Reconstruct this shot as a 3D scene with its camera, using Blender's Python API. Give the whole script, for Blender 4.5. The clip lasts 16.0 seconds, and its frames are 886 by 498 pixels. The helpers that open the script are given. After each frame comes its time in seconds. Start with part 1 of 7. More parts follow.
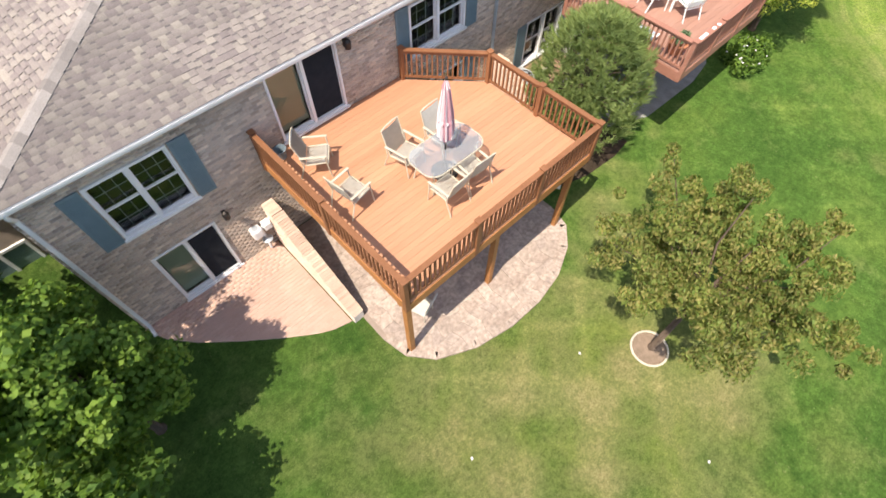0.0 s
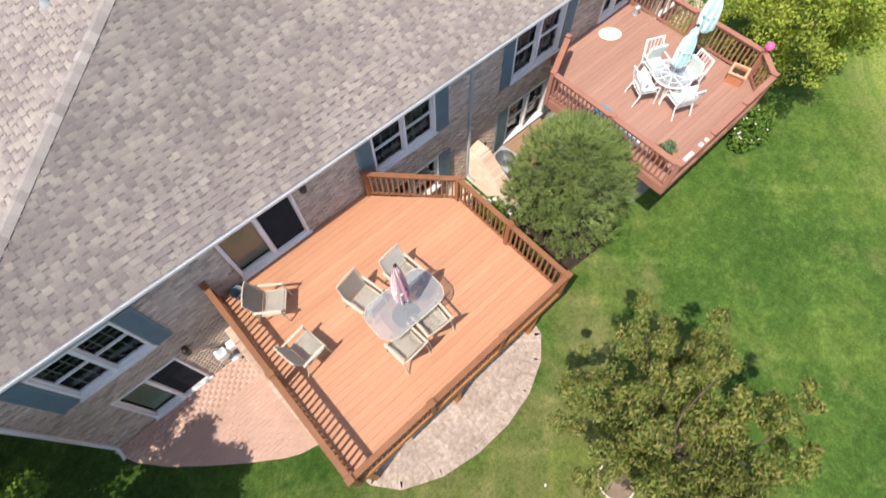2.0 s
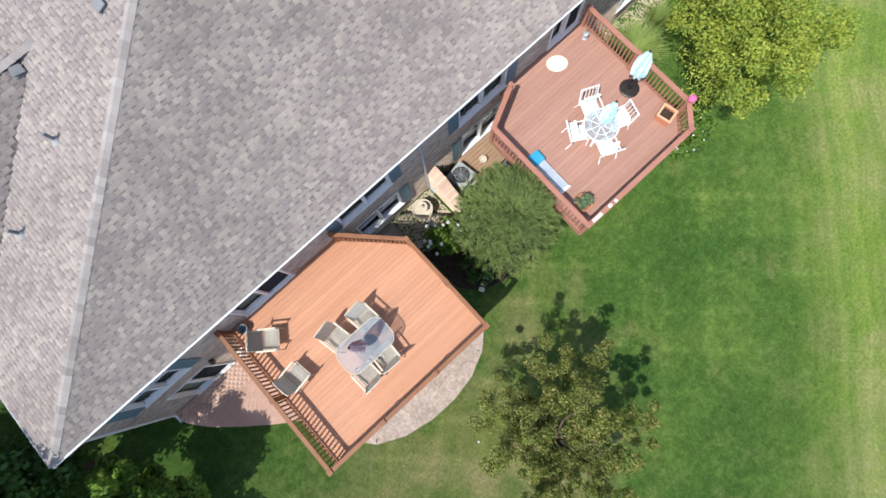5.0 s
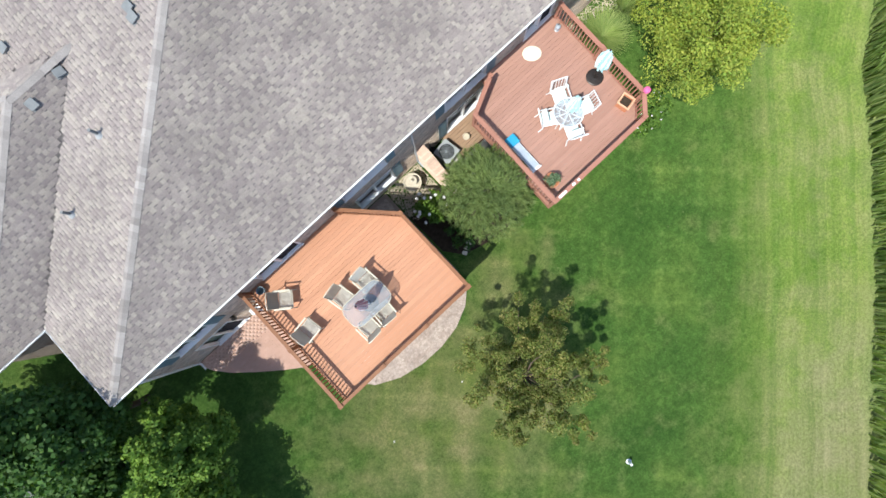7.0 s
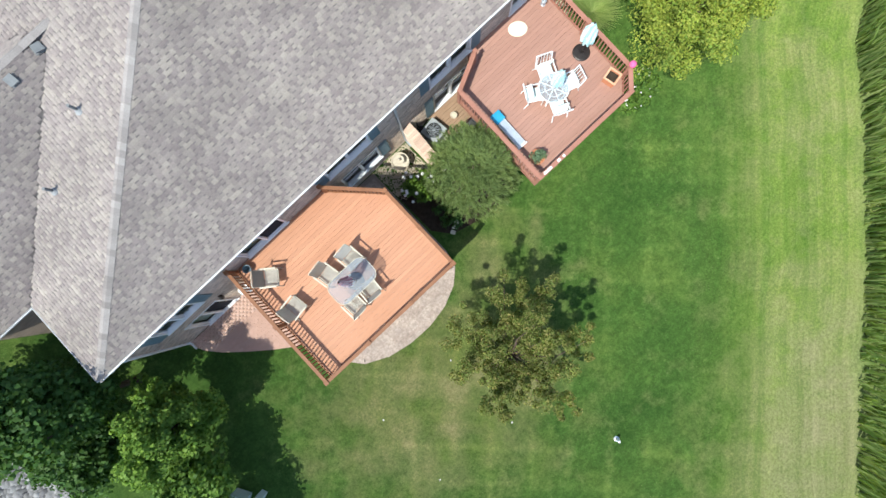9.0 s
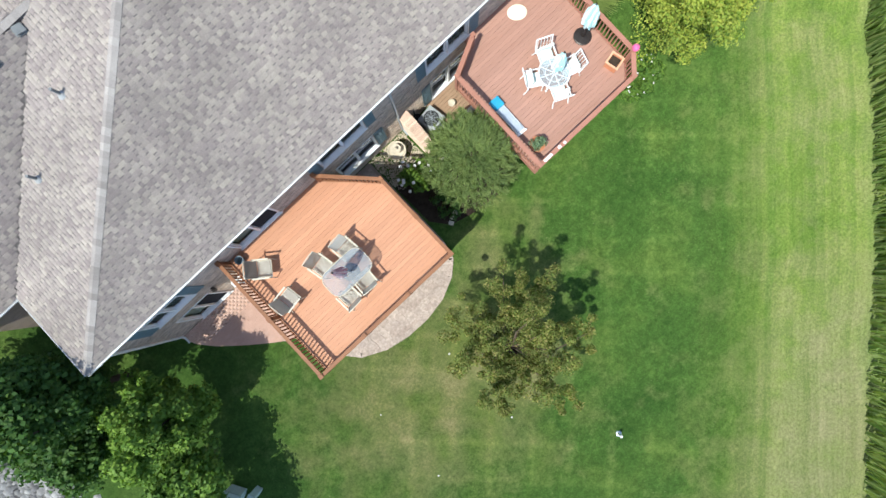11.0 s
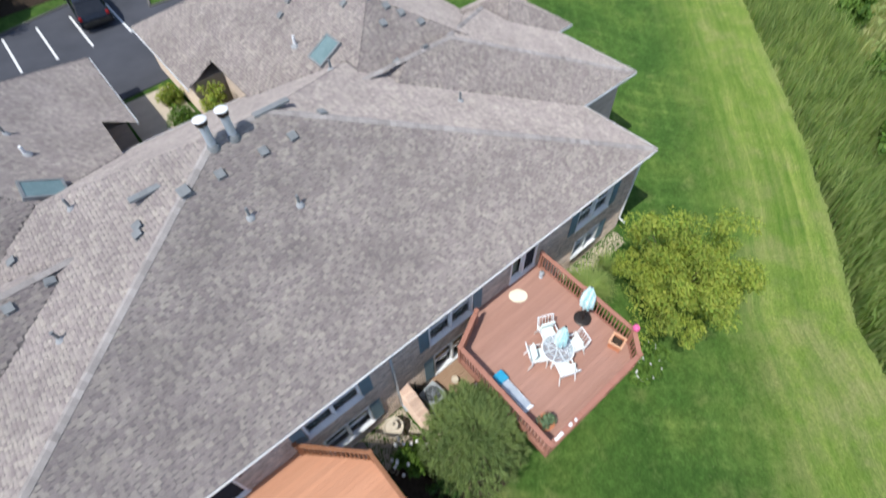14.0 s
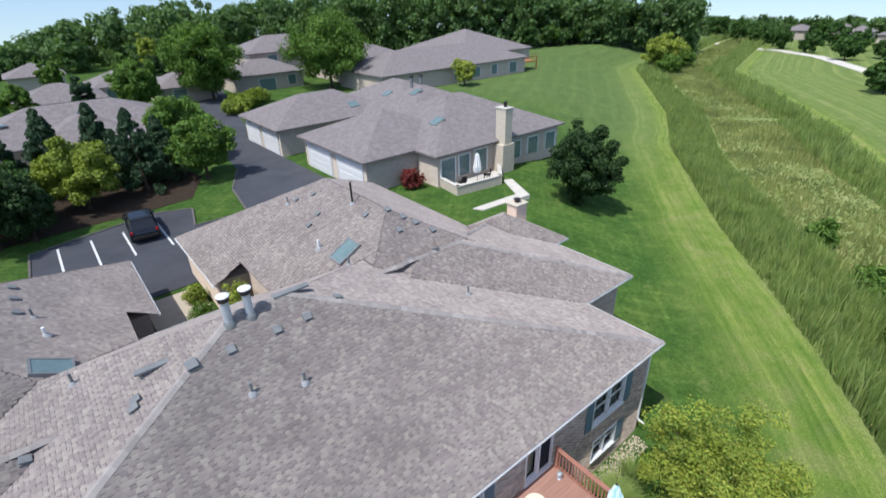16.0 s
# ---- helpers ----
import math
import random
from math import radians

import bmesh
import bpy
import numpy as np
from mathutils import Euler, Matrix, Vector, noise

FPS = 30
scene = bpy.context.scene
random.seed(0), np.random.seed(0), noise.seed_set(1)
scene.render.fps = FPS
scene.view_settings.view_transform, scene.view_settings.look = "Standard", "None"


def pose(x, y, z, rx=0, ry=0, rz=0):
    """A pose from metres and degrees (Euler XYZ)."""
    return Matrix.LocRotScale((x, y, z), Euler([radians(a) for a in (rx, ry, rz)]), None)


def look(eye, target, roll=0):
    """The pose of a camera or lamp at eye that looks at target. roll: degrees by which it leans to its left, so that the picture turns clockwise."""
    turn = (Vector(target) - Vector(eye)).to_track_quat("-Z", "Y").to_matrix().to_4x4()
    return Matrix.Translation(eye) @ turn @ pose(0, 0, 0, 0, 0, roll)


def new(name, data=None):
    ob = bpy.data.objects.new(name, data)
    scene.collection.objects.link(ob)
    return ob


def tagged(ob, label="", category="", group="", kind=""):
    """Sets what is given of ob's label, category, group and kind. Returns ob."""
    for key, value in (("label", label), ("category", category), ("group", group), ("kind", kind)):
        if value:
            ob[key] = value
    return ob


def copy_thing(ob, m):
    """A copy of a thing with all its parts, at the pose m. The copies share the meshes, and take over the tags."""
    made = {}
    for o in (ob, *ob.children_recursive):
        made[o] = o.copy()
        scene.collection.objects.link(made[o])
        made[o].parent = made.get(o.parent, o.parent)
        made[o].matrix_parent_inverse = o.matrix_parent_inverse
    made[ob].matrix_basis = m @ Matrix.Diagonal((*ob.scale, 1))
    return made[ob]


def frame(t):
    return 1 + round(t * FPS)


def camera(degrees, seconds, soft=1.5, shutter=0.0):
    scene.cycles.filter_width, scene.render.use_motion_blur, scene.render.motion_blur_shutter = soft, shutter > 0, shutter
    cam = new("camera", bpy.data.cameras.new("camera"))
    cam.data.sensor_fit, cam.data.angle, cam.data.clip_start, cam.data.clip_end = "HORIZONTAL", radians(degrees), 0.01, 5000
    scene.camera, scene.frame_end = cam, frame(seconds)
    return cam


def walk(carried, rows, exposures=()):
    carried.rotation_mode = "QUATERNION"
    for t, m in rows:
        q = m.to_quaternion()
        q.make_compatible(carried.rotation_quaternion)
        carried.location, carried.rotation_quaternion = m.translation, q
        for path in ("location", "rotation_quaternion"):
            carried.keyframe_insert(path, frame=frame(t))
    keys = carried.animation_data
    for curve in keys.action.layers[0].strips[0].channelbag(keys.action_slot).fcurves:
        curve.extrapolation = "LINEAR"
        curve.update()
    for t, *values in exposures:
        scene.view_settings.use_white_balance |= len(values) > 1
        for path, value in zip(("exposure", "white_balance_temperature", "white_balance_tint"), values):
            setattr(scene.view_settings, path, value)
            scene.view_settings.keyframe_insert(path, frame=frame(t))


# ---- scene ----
# One fixed lens; the path climbs from the rear lawn, hovers over the deck and tilts up to the horizon.
cam = camera(84.0, 16.0, soft=1.55, shutter=0.5)
PATH = [
    (0, (-2.307, -8.376, 11.381), (1.362, -4.596, 2.881), 0.78),
    (0.5, (-1.632, -7.818, 11.734), (1.926, -4.241, 3.100), 1.71),
    (1, (-0.834, -7.331, 12.106), (2.563, -3.853, 3.367), 1.17),
    (1.5, (0.071, -6.878, 12.549), (3.268, -3.435, 3.722), -0.10),
    (2, (1.056, -6.390, 13.079), (4.050, -2.976, 4.169), -1.40),
    (2.5, (2.125, -5.916, 13.610), (4.852, -2.471, 4.627), -3.91),
    (3, (3.152, -5.609, 14.168), (5.394, -2.332, 4.990), -7.73),
    (3.5, (3.989, -5.403, 14.782), (5.691, -2.558, 5.348), -11.54),
    (4, (4.635, -5.257, 15.523), (5.841, -2.783, 5.909), -16.46),
    (6.5, (5.298, -4.217, 19.704), (5.691, -3.603, 9.730), -10.61),
    (7, (5.349, -4.491, 19.902), (5.681, -3.911, 9.925), -13.27),
    (7.5, (5.403, -4.712, 19.918), (5.662, -4.172, 9.936), -17.72),
    (8, (5.467, -4.929, 19.916), (5.664, -4.414, 9.931), -22.53),
    (8.5, (5.522, -5.127, 19.906), (5.671, -4.638, 9.919), -26.40),
    (9, (5.509, -5.233, 19.851), (5.650, -4.745, 9.864), -27.20),
    (9.5, (5.490, -5.314, 19.752), (5.620, -4.835, 9.764), -28.10),
    (12, (5.424, -5.676, 19.180), (5.446, -5.210, 9.191), -41.28),
    (12.5, (5.398, -5.866, 19.080), (5.404, -5.356, 9.093), -43.67),
    (13, (5.298, -5.987, 18.880), (6.361, -4.303, 9.081), -11.59),
    (13.5, (5.158, -6.102, 18.569), (7.785, -2.661, 9.555), -4.34),
    (14, (5.108, -6.168, 18.309), (8.848, -1.479, 10.308), -2.69),
    (14.5, (5.052, -6.318, 18.198), (9.469, -0.798, 11.126), -2.32),
    (15, (4.908, -6.478, 18.042), (9.827, -0.340, 11.868), -2.04),
    (15.5, (4.687, -6.689, 17.828), (9.960, -0.093, 12.472), -1.83),
    (16, (4.425, -6.880, 17.465), (9.980, 0.037, 12.851), -1.82),
]

walk(cam, [(t, look(eye, target, roll)) for t, eye, target, roll in PATH],
     exposures=[(0, 0.66, 7500, 12), (3.5, 0.28, 6750, 11), (6.5, 0.40, 6450, 5), (12.4, 0.47, 6400, 2), (13.0, 0.54, 6350, 3), (13.5, 0.42, 6350, 8), (14.4, -0.04, 6300, 8), (16, 0.0, 6200, 10)])

# ---- world and sun ----
SUN_FROM = Vector((-0.52, -0.10, 1.0)).normalized()
world = bpy.data.worlds.new("sky")
scene.world = world
world.use_nodes = True
wn = world.node_tree.nodes
sky = wn.new("ShaderNodeTexSky")
sky.sky_type = "NISHITA"
sky.sun_disc = False
sky.sun_elevation = math.asin(SUN_FROM.z)
sky.sun_rotation = math.atan2(SUN_FROM.x, SUN_FROM.y) % (2 * math.pi)
sky.air_density, sky.dust_density, sky.ozone_density = 1.0, 1.0, 1.0
wn["Background"].inputs["Strength"].default_value = 0.17
sky_way = wn.new("ShaderNodeTexCoord")
sky_lift = wn.new("ShaderNodeVectorMath")
sky_lift.inputs[1].default_value = (0.0, 0.0, 0.13)
world.node_tree.links.new(sky_way.outputs["Generated"], sky_lift.inputs[0])
world.node_tree.links.new(sky_lift.outputs[0], sky.inputs["Vector"])
world.node_tree.links.new(sky.outputs["Color"], wn["Background"].inputs["Color"])
sun_data = bpy.data.lights.new("sun", "SUN")
sun_data.energy, sun_data.angle, sun_data.color = 4.0, radians(0.55), (1.0, 0.965, 0.91)
sun = new("sun", sun_data)
sun.matrix_world = look((0, 0, 60), Vector((0, 0, 60)) - SUN_FROM)


# ---- materials ----
def material(name, rough=0.8, metal=0.0, spec=0.3):
    m = bpy.data.materials.new(name)
    m.use_nodes = True
    b = m.node_tree.nodes["Principled BSDF"]
    b.inputs["Roughness"].default_value = rough
    b.inputs["Metallic"].default_value = metal
    b.inputs["Specular IOR Level"].default_value = spec
    b.inputs["Diffuse Roughness"].default_value = 1.0 if rough >= 0.9 else 0.15
    return m, m.node_tree, b


def node(tree, kind, **values):
    n = tree.nodes.new(kind)
    for key, v in values.items():
        n.inputs[key.replace("_", " ")].default_value = v
    return n


def coords(tree, scale=(1, 1, 1), world_space=True):
    mp = tree.nodes.new("ShaderNodeMapping")
    mp.inputs["Scale"].default_value = scale
    if world_space:
        src = tree.nodes.new("ShaderNodeNewGeometry").outputs["Position"]
    else:
        src = tree.nodes.new("ShaderNodeTexCoord").outputs["Object"]
    tree.links.new(src, mp.inputs["Vector"])
    return mp.outputs["Vector"]


def noise_tex(tree, vec, scale, detail=4.0, rough=0.55):
    n = node(tree, "ShaderNodeTexNoise", Scale=scale, Detail=detail, Roughness=rough)
    tree.links.new(vec, n.inputs["Vector"])
    return n.outputs["Fac"]


def ramp(tree, fac, stops):
    r = tree.nodes.new("ShaderNodeValToRGB")
    e = r.color_ramp.elements
    while len(e) < len(stops):
        e.new(0.5)
    for el, (p, c) in zip(e, stops):
        el.position, el.color = p, (*c, 1)
    tree.links.new(fac, r.inputs["Fac"])
    return r.outputs["Color"]


def mixc(tree, a, b, fac, mode="MIX"):
    n = tree.nodes.new("ShaderNodeMix")
    n.data_type, n.blend_type = "RGBA", mode
    for k, v in ((0, fac), (6, a), (7, b)):
        if isinstance(v, tuple):
            n.inputs[k].default_value = (*v, 1)
        elif isinstance(v, (int, float)):
            n.inputs[k].default_value = v
        else:
            tree.links.new(v, n.inputs[k])
    return n.outputs[2]


def bump(tree, b, height, strength=0.3, dist=0.01):
    n = node(tree, "ShaderNodeBump", Strength=strength, Distance=dist)
    tree.links.new(height, n.inputs["Height"])
    tree.links.new(n.outputs["Normal"], b.inputs["Normal"])


def rand(tree, island=True):
    if island:
        return tree.nodes.new("ShaderNodeNewGeometry").outputs["Random Per Island"]
    return tree.nodes.new("ShaderNodeObjectInfo").outputs["Random"]


def mottled(name, lo, hi, scale=6.0, fine=60.0, rough=0.8, spec=0.3, bumps=0.2, stretch=(1, 1, 1), pieces=None, spread=0.25, metal=0.0, dist=0.01):
    """A surface whose colour runs from lo to hi by coarse and fine grain, and from piece to piece where pieces is 'island' or 'object'."""
    m, t, b = material(name, rough, metal, spec)
    vec = coords(t, stretch)
    big, small = noise_tex(t, vec, scale), noise_tex(t, vec, fine, 3.0)
    mixv = node(t, "ShaderNodeMix", Factor=0.4)
    t.links.new(big, mixv.inputs["A"])
    t.links.new(small, mixv.inputs["B"])
    c = ramp(t, mixv.outputs["Result"], [(0.32, lo), (0.68, hi)])
    if pieces:
        dark, light = tuple([1 - spread] * 3), tuple([1 + spread] * 3)
        c = mixc(t, c, ramp(t, rand(t, pieces == "island"), [(0.0, dark), (1.0, light)]), 1.0, "MULTIPLY")
    t.links.new(c, b.inputs["Base Color"])
    bump(t, b, small, bumps, dist)
    return m


def pieced(name, colours, scale=8.0, rough=0.9, spec=0.2, bumps=0.3, island=True, grain=0.25, fine=90.0):
    """Pieces that differ in colour one from another."""
    m, t, b = material(name, rough, 0.0, spec)
    vec = coords(t)
    n = len(colours)
    c = ramp(t, rand(t, island), [(i / max(1, n - 1), col) for i, col in enumerate(colours)])
    g = noise_tex(t, vec, fine, 3.0)
    w = noise_tex(t, vec, scale * 0.1, 3.0)
    c = mixc(t, c, ramp(t, g, [(0.3, tuple([1 - grain] * 3)), (0.7, tuple([1 + grain] * 3))]), 1.0, "MULTIPLY")
    c = mixc(t, c, ramp(t, w, [(0.3, (0.86,) * 3), (0.7, (1.1,) * 3)]), 1.0, "MULTIPLY")
    t.links.new(c, b.inputs["Base Color"])
    bump(t, b, g, bumps, 0.004)
    return m


def leafy(name, colours, glow=0.28, patch=0.9):
    m, t, b = material(name, 0.6, 0.0, 0.25)
    n = len(colours)
    c = ramp(t, rand(t), [(i / max(1, n - 1), col) for i, col in enumerate(colours)])
    w = noise_tex(t, coords(t), patch, 3.0)
    c = mixc(t, c, ramp(t, w, [(0.3, (0.70, 0.74, 0.70)), (0.7, (1.25, 1.2, 1.1))]), 1.0, "MULTIPLY")
    t.links.new(c, b.inputs["Base Color"])
    tr = t.nodes.new("ShaderNodeBsdfTranslucent")
    t.links.new(mixc(t, c, (1.25, 1.3, 0.6), 1.0, "MULTIPLY"), tr.inputs["Color"])
    mx = node(t, "ShaderNodeMixShader", Fac=glow)
    t.links.new(b.outputs[0], mx.inputs[1])
    t.links.new(tr.outputs[0], mx.inputs[2])
    t.links.new(mx.outputs[0], t.nodes["Material Output"].inputs["Surface"])
    return m


def clear_glass(name, tint=(0.75, 0.8, 0.78)):
    m, t, b = material(name, 0.02)
    tr = t.nodes.new("ShaderNodeBsdfTransparent")
    tr.inputs["Color"].default_value = (*tint, 1)
    gl = node(t, "ShaderNodeBsdfGlossy", Roughness=0.02)
    fr = node(t, "ShaderNodeFresnel", IOR=2.1)
    mx = t.nodes.new("ShaderNodeMixShader")
    t.links.new(fr.outputs[0], mx.inputs["Fac"])
    t.links.new(tr.outputs[0], mx.inputs[1])
    t.links.new(gl.outputs[0], mx.inputs[2])
    t.links.new(mx.outputs[0], t.nodes["Material Output"].inputs["Surface"])
    return m


def frosted(name, lo=(0.56, 0.60, 0.63), hi=(0.70, 0.73, 0.76), see=0.68):
    """Rain-patterned table glass: partly see-through, with a soft sheen."""
    m, t, b = material(name, 0.18, 0.0, 0.5)
    g = noise_tex(t, coords(t), 45.0)
    t.links.new(ramp(t, g, [(0.3, lo), (0.7, hi)]), b.inputs["Base Color"])
    bump(t, b, g, 0.15, 0.004)
    tr = t.nodes.new("ShaderNodeBsdfTransparent")
    tr.inputs["Color"].default_value = (0.86, 0.88, 0.9, 1)
    mx = node(t, "ShaderNodeMixShader", Fac=see)
    t.links.new(b.outputs[0], mx.inputs[1])
    t.links.new(tr.outputs[0], mx.inputs[2])
    t.links.new(mx.outputs[0], t.nodes["Material Output"].inputs["Surface"])
    return m


def striped(name, a, b_col, folds):
    """Canvas in stripes that run down a closed umbrella."""
    m, t, b = material(name, 0.85, 0.0, 0.2)
    sep = t.nodes.new("ShaderNodeSeparateXYZ")
    t.links.new(coords(t, world_space=False), sep.inputs[0])
    at = t.nodes.new("ShaderNodeMath")
    at.operation = "ARCTAN2"
    t.links.new(sep.outputs["Y"], at.inputs[0])
    t.links.new(sep.outputs["X"], at.inputs[1])
    mu = node(t, "ShaderNodeMath")
    mu.operation = "MULTIPLY"
    mu.inputs[1].default_value = folds
    t.links.new(at.outputs[0], mu.inputs[0])
    si = t.nodes.new("ShaderNodeMath")
    si.operation = "SINE"
    t.links.new(mu.outputs[0], si.inputs[0])
    g = noise_tex(t, coords(t), 40.0)
    c = ramp(t, si.outputs[0], [(0.0, a), (0.12, b_col)])
    c = mixc(t, c, ramp(t, g, [(0.3, (0.88,) * 3), (0.7, (1.08,) * 3)]), 1.0, "MULTIPLY")
    t.links.new(c, b.inputs["Base Color"])
    return m


SHINGLE_TONES = [(0.256, 0.22, 0.214), (0.304, 0.261, 0.249), (0.368, 0.329, 0.294), (0.276, 0.237, 0.229), (0.335, 0.293, 0.273), (0.401, 0.357, 0.316), (0.288, 0.249, 0.238), (0.355, 0.314, 0.287)]
RIDGE = pieced("ridge_shingle", [(0.250, 0.226, 0.214), (0.352, 0.322, 0.304), (0.292, 0.264, 0.250), (0.385, 0.352, 0.334), (0.318, 0.288, 0.272)], 6.0, 0.88, 0.12)
SHINGLE = pieced("asphalt_shingle", SHINGLE_TONES, 6.0, 0.92, 0.12)
SHINGLE_ONE = pieced("asphalt_shingle_tab", SHINGLE_TONES, 6.0, 0.92, 0.12, island=False)
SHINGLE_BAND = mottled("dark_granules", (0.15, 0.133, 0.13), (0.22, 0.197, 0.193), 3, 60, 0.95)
ROOF_BASE = mottled("roof_felt", (0.13, 0.115, 0.11), (0.2, 0.18, 0.175), 3, 60, 0.95)
FAR_SHINGLE = mottled("weathered_shingle", (0.172, 0.150, 0.148), (0.284, 0.254, 0.251), 2.2, 12, 0.88, bumps=0.3, dist=0.02)
BRICK = pieced("brick", [(0.43, 0.335, 0.265), (0.64, 0.505, 0.40), (0.53, 0.44, 0.37), (0.76, 0.62, 0.495), (0.38, 0.305, 0.255), (0.67, 0.53, 0.43)], 6.0, 0.9, 0.2)
BRICK_OBJ = pieced("brick_single", [(0.43, 0.335, 0.265), (0.64, 0.505, 0.40), (0.53, 0.44, 0.37), (0.76, 0.62, 0.495), (0.38, 0.305, 0.255), (0.67, 0.53, 0.43)], 6.0, 0.9, 0.2, island=False)
MORTAR = mottled("mortar", (0.48, 0.43, 0.38), (0.62, 0.56, 0.50), 4, 80, 0.95)
PINK_BRICK = pieced("pink_brick", [(0.60, 0.44, 0.35), (0.70, 0.54, 0.44), (0.66, 0.49, 0.39), (0.78, 0.63, 0.52)], 6.0, 0.9, 0.2, island=False)
TRIM = mottled("white_trim", (0.74, 0.75, 0.76), (0.84, 0.84, 0.84), 3, 40, 0.45, 0.4, 0.03)
SHUTTER = mottled("slate_blue_paint", (0.13, 0.20, 0.235), (0.17, 0.245, 0.28), 4, 50, 0.6, 0.3, 0.05)
GLASS = clear_glass("window_glass")
SCREEN = mottled("insect_screen", (0.022, 0.024, 0.028), (0.034, 0.036, 0.042), 6, 120, 0.9, 0.1)
DARK = mottled("dark_painted_interior", (0.035, 0.045, 0.042), (0.06, 0.075, 0.07), 2, 20, 0.9)
BLIND = mottled("pale_green_blind", (0.62, 0.66, 0.48), (0.72, 0.75, 0.58), 3, 30, 0.9)
DECK_A = mottled("orange_stained_board", (0.476, 0.232, 0.134), (0.569, 0.292, 0.175), 1.2, 14, 0.62, 0.3, 0.15, (0.25, 3.0, 3.0), "object", 0.07)
RAIL_A = mottled("brown_stained_rail", (0.21, 0.088, 0.042), (0.30, 0.135, 0.066), 2.0, 30, 0.6, 0.3, 0.12)
RIM_A = mottled("amber_stained_timber", (0.34, 0.145, 0.05), (0.46, 0.21, 0.08), 2.0, 24, 0.6, 0.3, 0.12)
DECK_B = mottled("rosewood_stained_board", (0.349, 0.192, 0.144), (0.436, 0.250, 0.193), 1.2, 14, 0.65, 0.3, 0.15, (0.25, 3.0, 3.0), "object", 0.06)
RAIL_B = mottled("rosewood_stained_rail", (0.33, 0.15, 0.105), (0.42, 0.20, 0.145), 2.0, 30, 0.6, 0.3, 0.12)
STONE = pieced("stamped_flagstone", [(0.391, 0.31, 0.262), (0.447, 0.361, 0.309), (0.419, 0.339, 0.29), (0.484, 0.398, 0.342), (0.382, 0.31, 0.271)], 6.0, 0.85, 0.25, island=False, grain=0.26, fine=11)
STONE_BED = mottled("flagstone_joint", (0.313, 0.248, 0.207), (0.396, 0.320, 0.270), 5, 60, 0.95)
PAVER = pieced("pink_paver", [(0.591, 0.400, 0.322), (0.628, 0.436, 0.358), (0.610, 0.418, 0.340), (0.648, 0.459, 0.381)], 6.0, 0.9, 0.2, island=False, grain=0.08)
PAVER_STUFF = pieced("pink_paver_far", [(0.591, 0.400, 0.322), (0.628, 0.436, 0.358), (0.610, 0.418, 0.340), (0.648, 0.459, 0.381)], 6.0, 0.9, 0.2, grain=0.08)
PAVER_BED = mottled("paver_sand", (0.55, 0.39, 0.315), (0.63, 0.455, 0.375), 6, 70, 0.95)
ASPHALT = mottled("asphalt", (0.054, 0.057, 0.068), (0.089, 0.092, 0.108), 0.5, 40, 0.9, 0.3, 0.2)
CONCRETE = mottled("concrete", (0.48, 0.45, 0.40), (0.62, 0.59, 0.53), 1.5, 50, 0.9)
LINE = mottled("road_paint", (0.60, 0.60, 0.59), (0.74, 0.74, 0.73), 3, 40, 0.7)
BARK = mottled("bark", (0.075, 0.052, 0.038), (0.15, 0.115, 0.09), 8, 40, 0.95, 0.1, 0.6, (1, 1, 0.3))
CHAIR_FRAME = mottled("cream_aluminium", (0.50, 0.45, 0.35), (0.60, 0.55, 0.44), 5, 60, 0.4, 0.5, 0.03)
SLING = mottled("sage_sling_fabric", (0.54, 0.525, 0.47), (0.64, 0.62, 0.56), 10, 220, 0.85, 0.2, 0.15)
WHITE = mottled("white_enamel", (0.78, 0.79, 0.79), (0.88, 0.88, 0.88), 5, 60, 0.4, 0.5, 0.03)
CUSHION = mottled("pale_mint_cushion", (0.58, 0.70, 0.66), (0.84, 0.87, 0.84), 16, 50, 0.9, 0.2, 0.1)
PINK_STRIPE = striped("burgundy_striped_canvas", (0.50, 0.27, 0.31), (0.86, 0.74, 0.75), 8)
TEAL = striped("aqua_striped_canvas", (0.46, 0.72, 0.73), (0.78, 0.92, 0.91), 8)
DARK_METAL = mottled("dark_bronze_metal", (0.035, 0.03, 0.028), (0.07, 0.06, 0.055), 8, 60, 0.45, 0.5, 0.1, metal=0.6)
GALV = mottled("galvanised_metal", (0.42, 0.47, 0.52), (0.58, 0.63, 0.68), 4, 40, 0.45, 0.5, 0.05, metal=0.35)
VENT = mottled("grey_vent_metal", (0.17, 0.18, 0.185), (0.25, 0.26, 0.265), 4, 40, 0.7, 0.3, 0.05)
TERRA = mottled("terracotta", (0.46, 0.18, 0.09), (0.58, 0.25, 0.14), 6, 50, 0.85)
SOIL = mottled("dark_mulch", (0.030, 0.022, 0.016), (0.075, 0.055, 0.04), 5, 30, 1.0, 0.1, 0.8, dist=0.04)
LIME = mottled("pale_limestone", (0.52, 0.46, 0.36), (0.68, 0.61, 0.50), 6, 60, 0.85)
AQUA = mottled("aqua_plastic", (0.02, 0.30, 0.50), (0.05, 0.38, 0.58), 5, 40, 0.4, 0.5, 0.02)
PINK = mottled("pink_gazing_glass", (0.75, 0.12, 0.30), (0.85, 0.18, 0.38), 5, 40, 0.15, 0.6, 0.01)
CAR_PAINT = mottled("black_car_paint", (0.010, 0.012, 0.018), (0.016, 0.018, 0.025), 5, 40, 0.12, 0.6, 0.0)
RUBBER = mottled("black_rubber", (0.015, 0.015, 0.015), (0.03, 0.03, 0.03), 10, 60, 0.8)
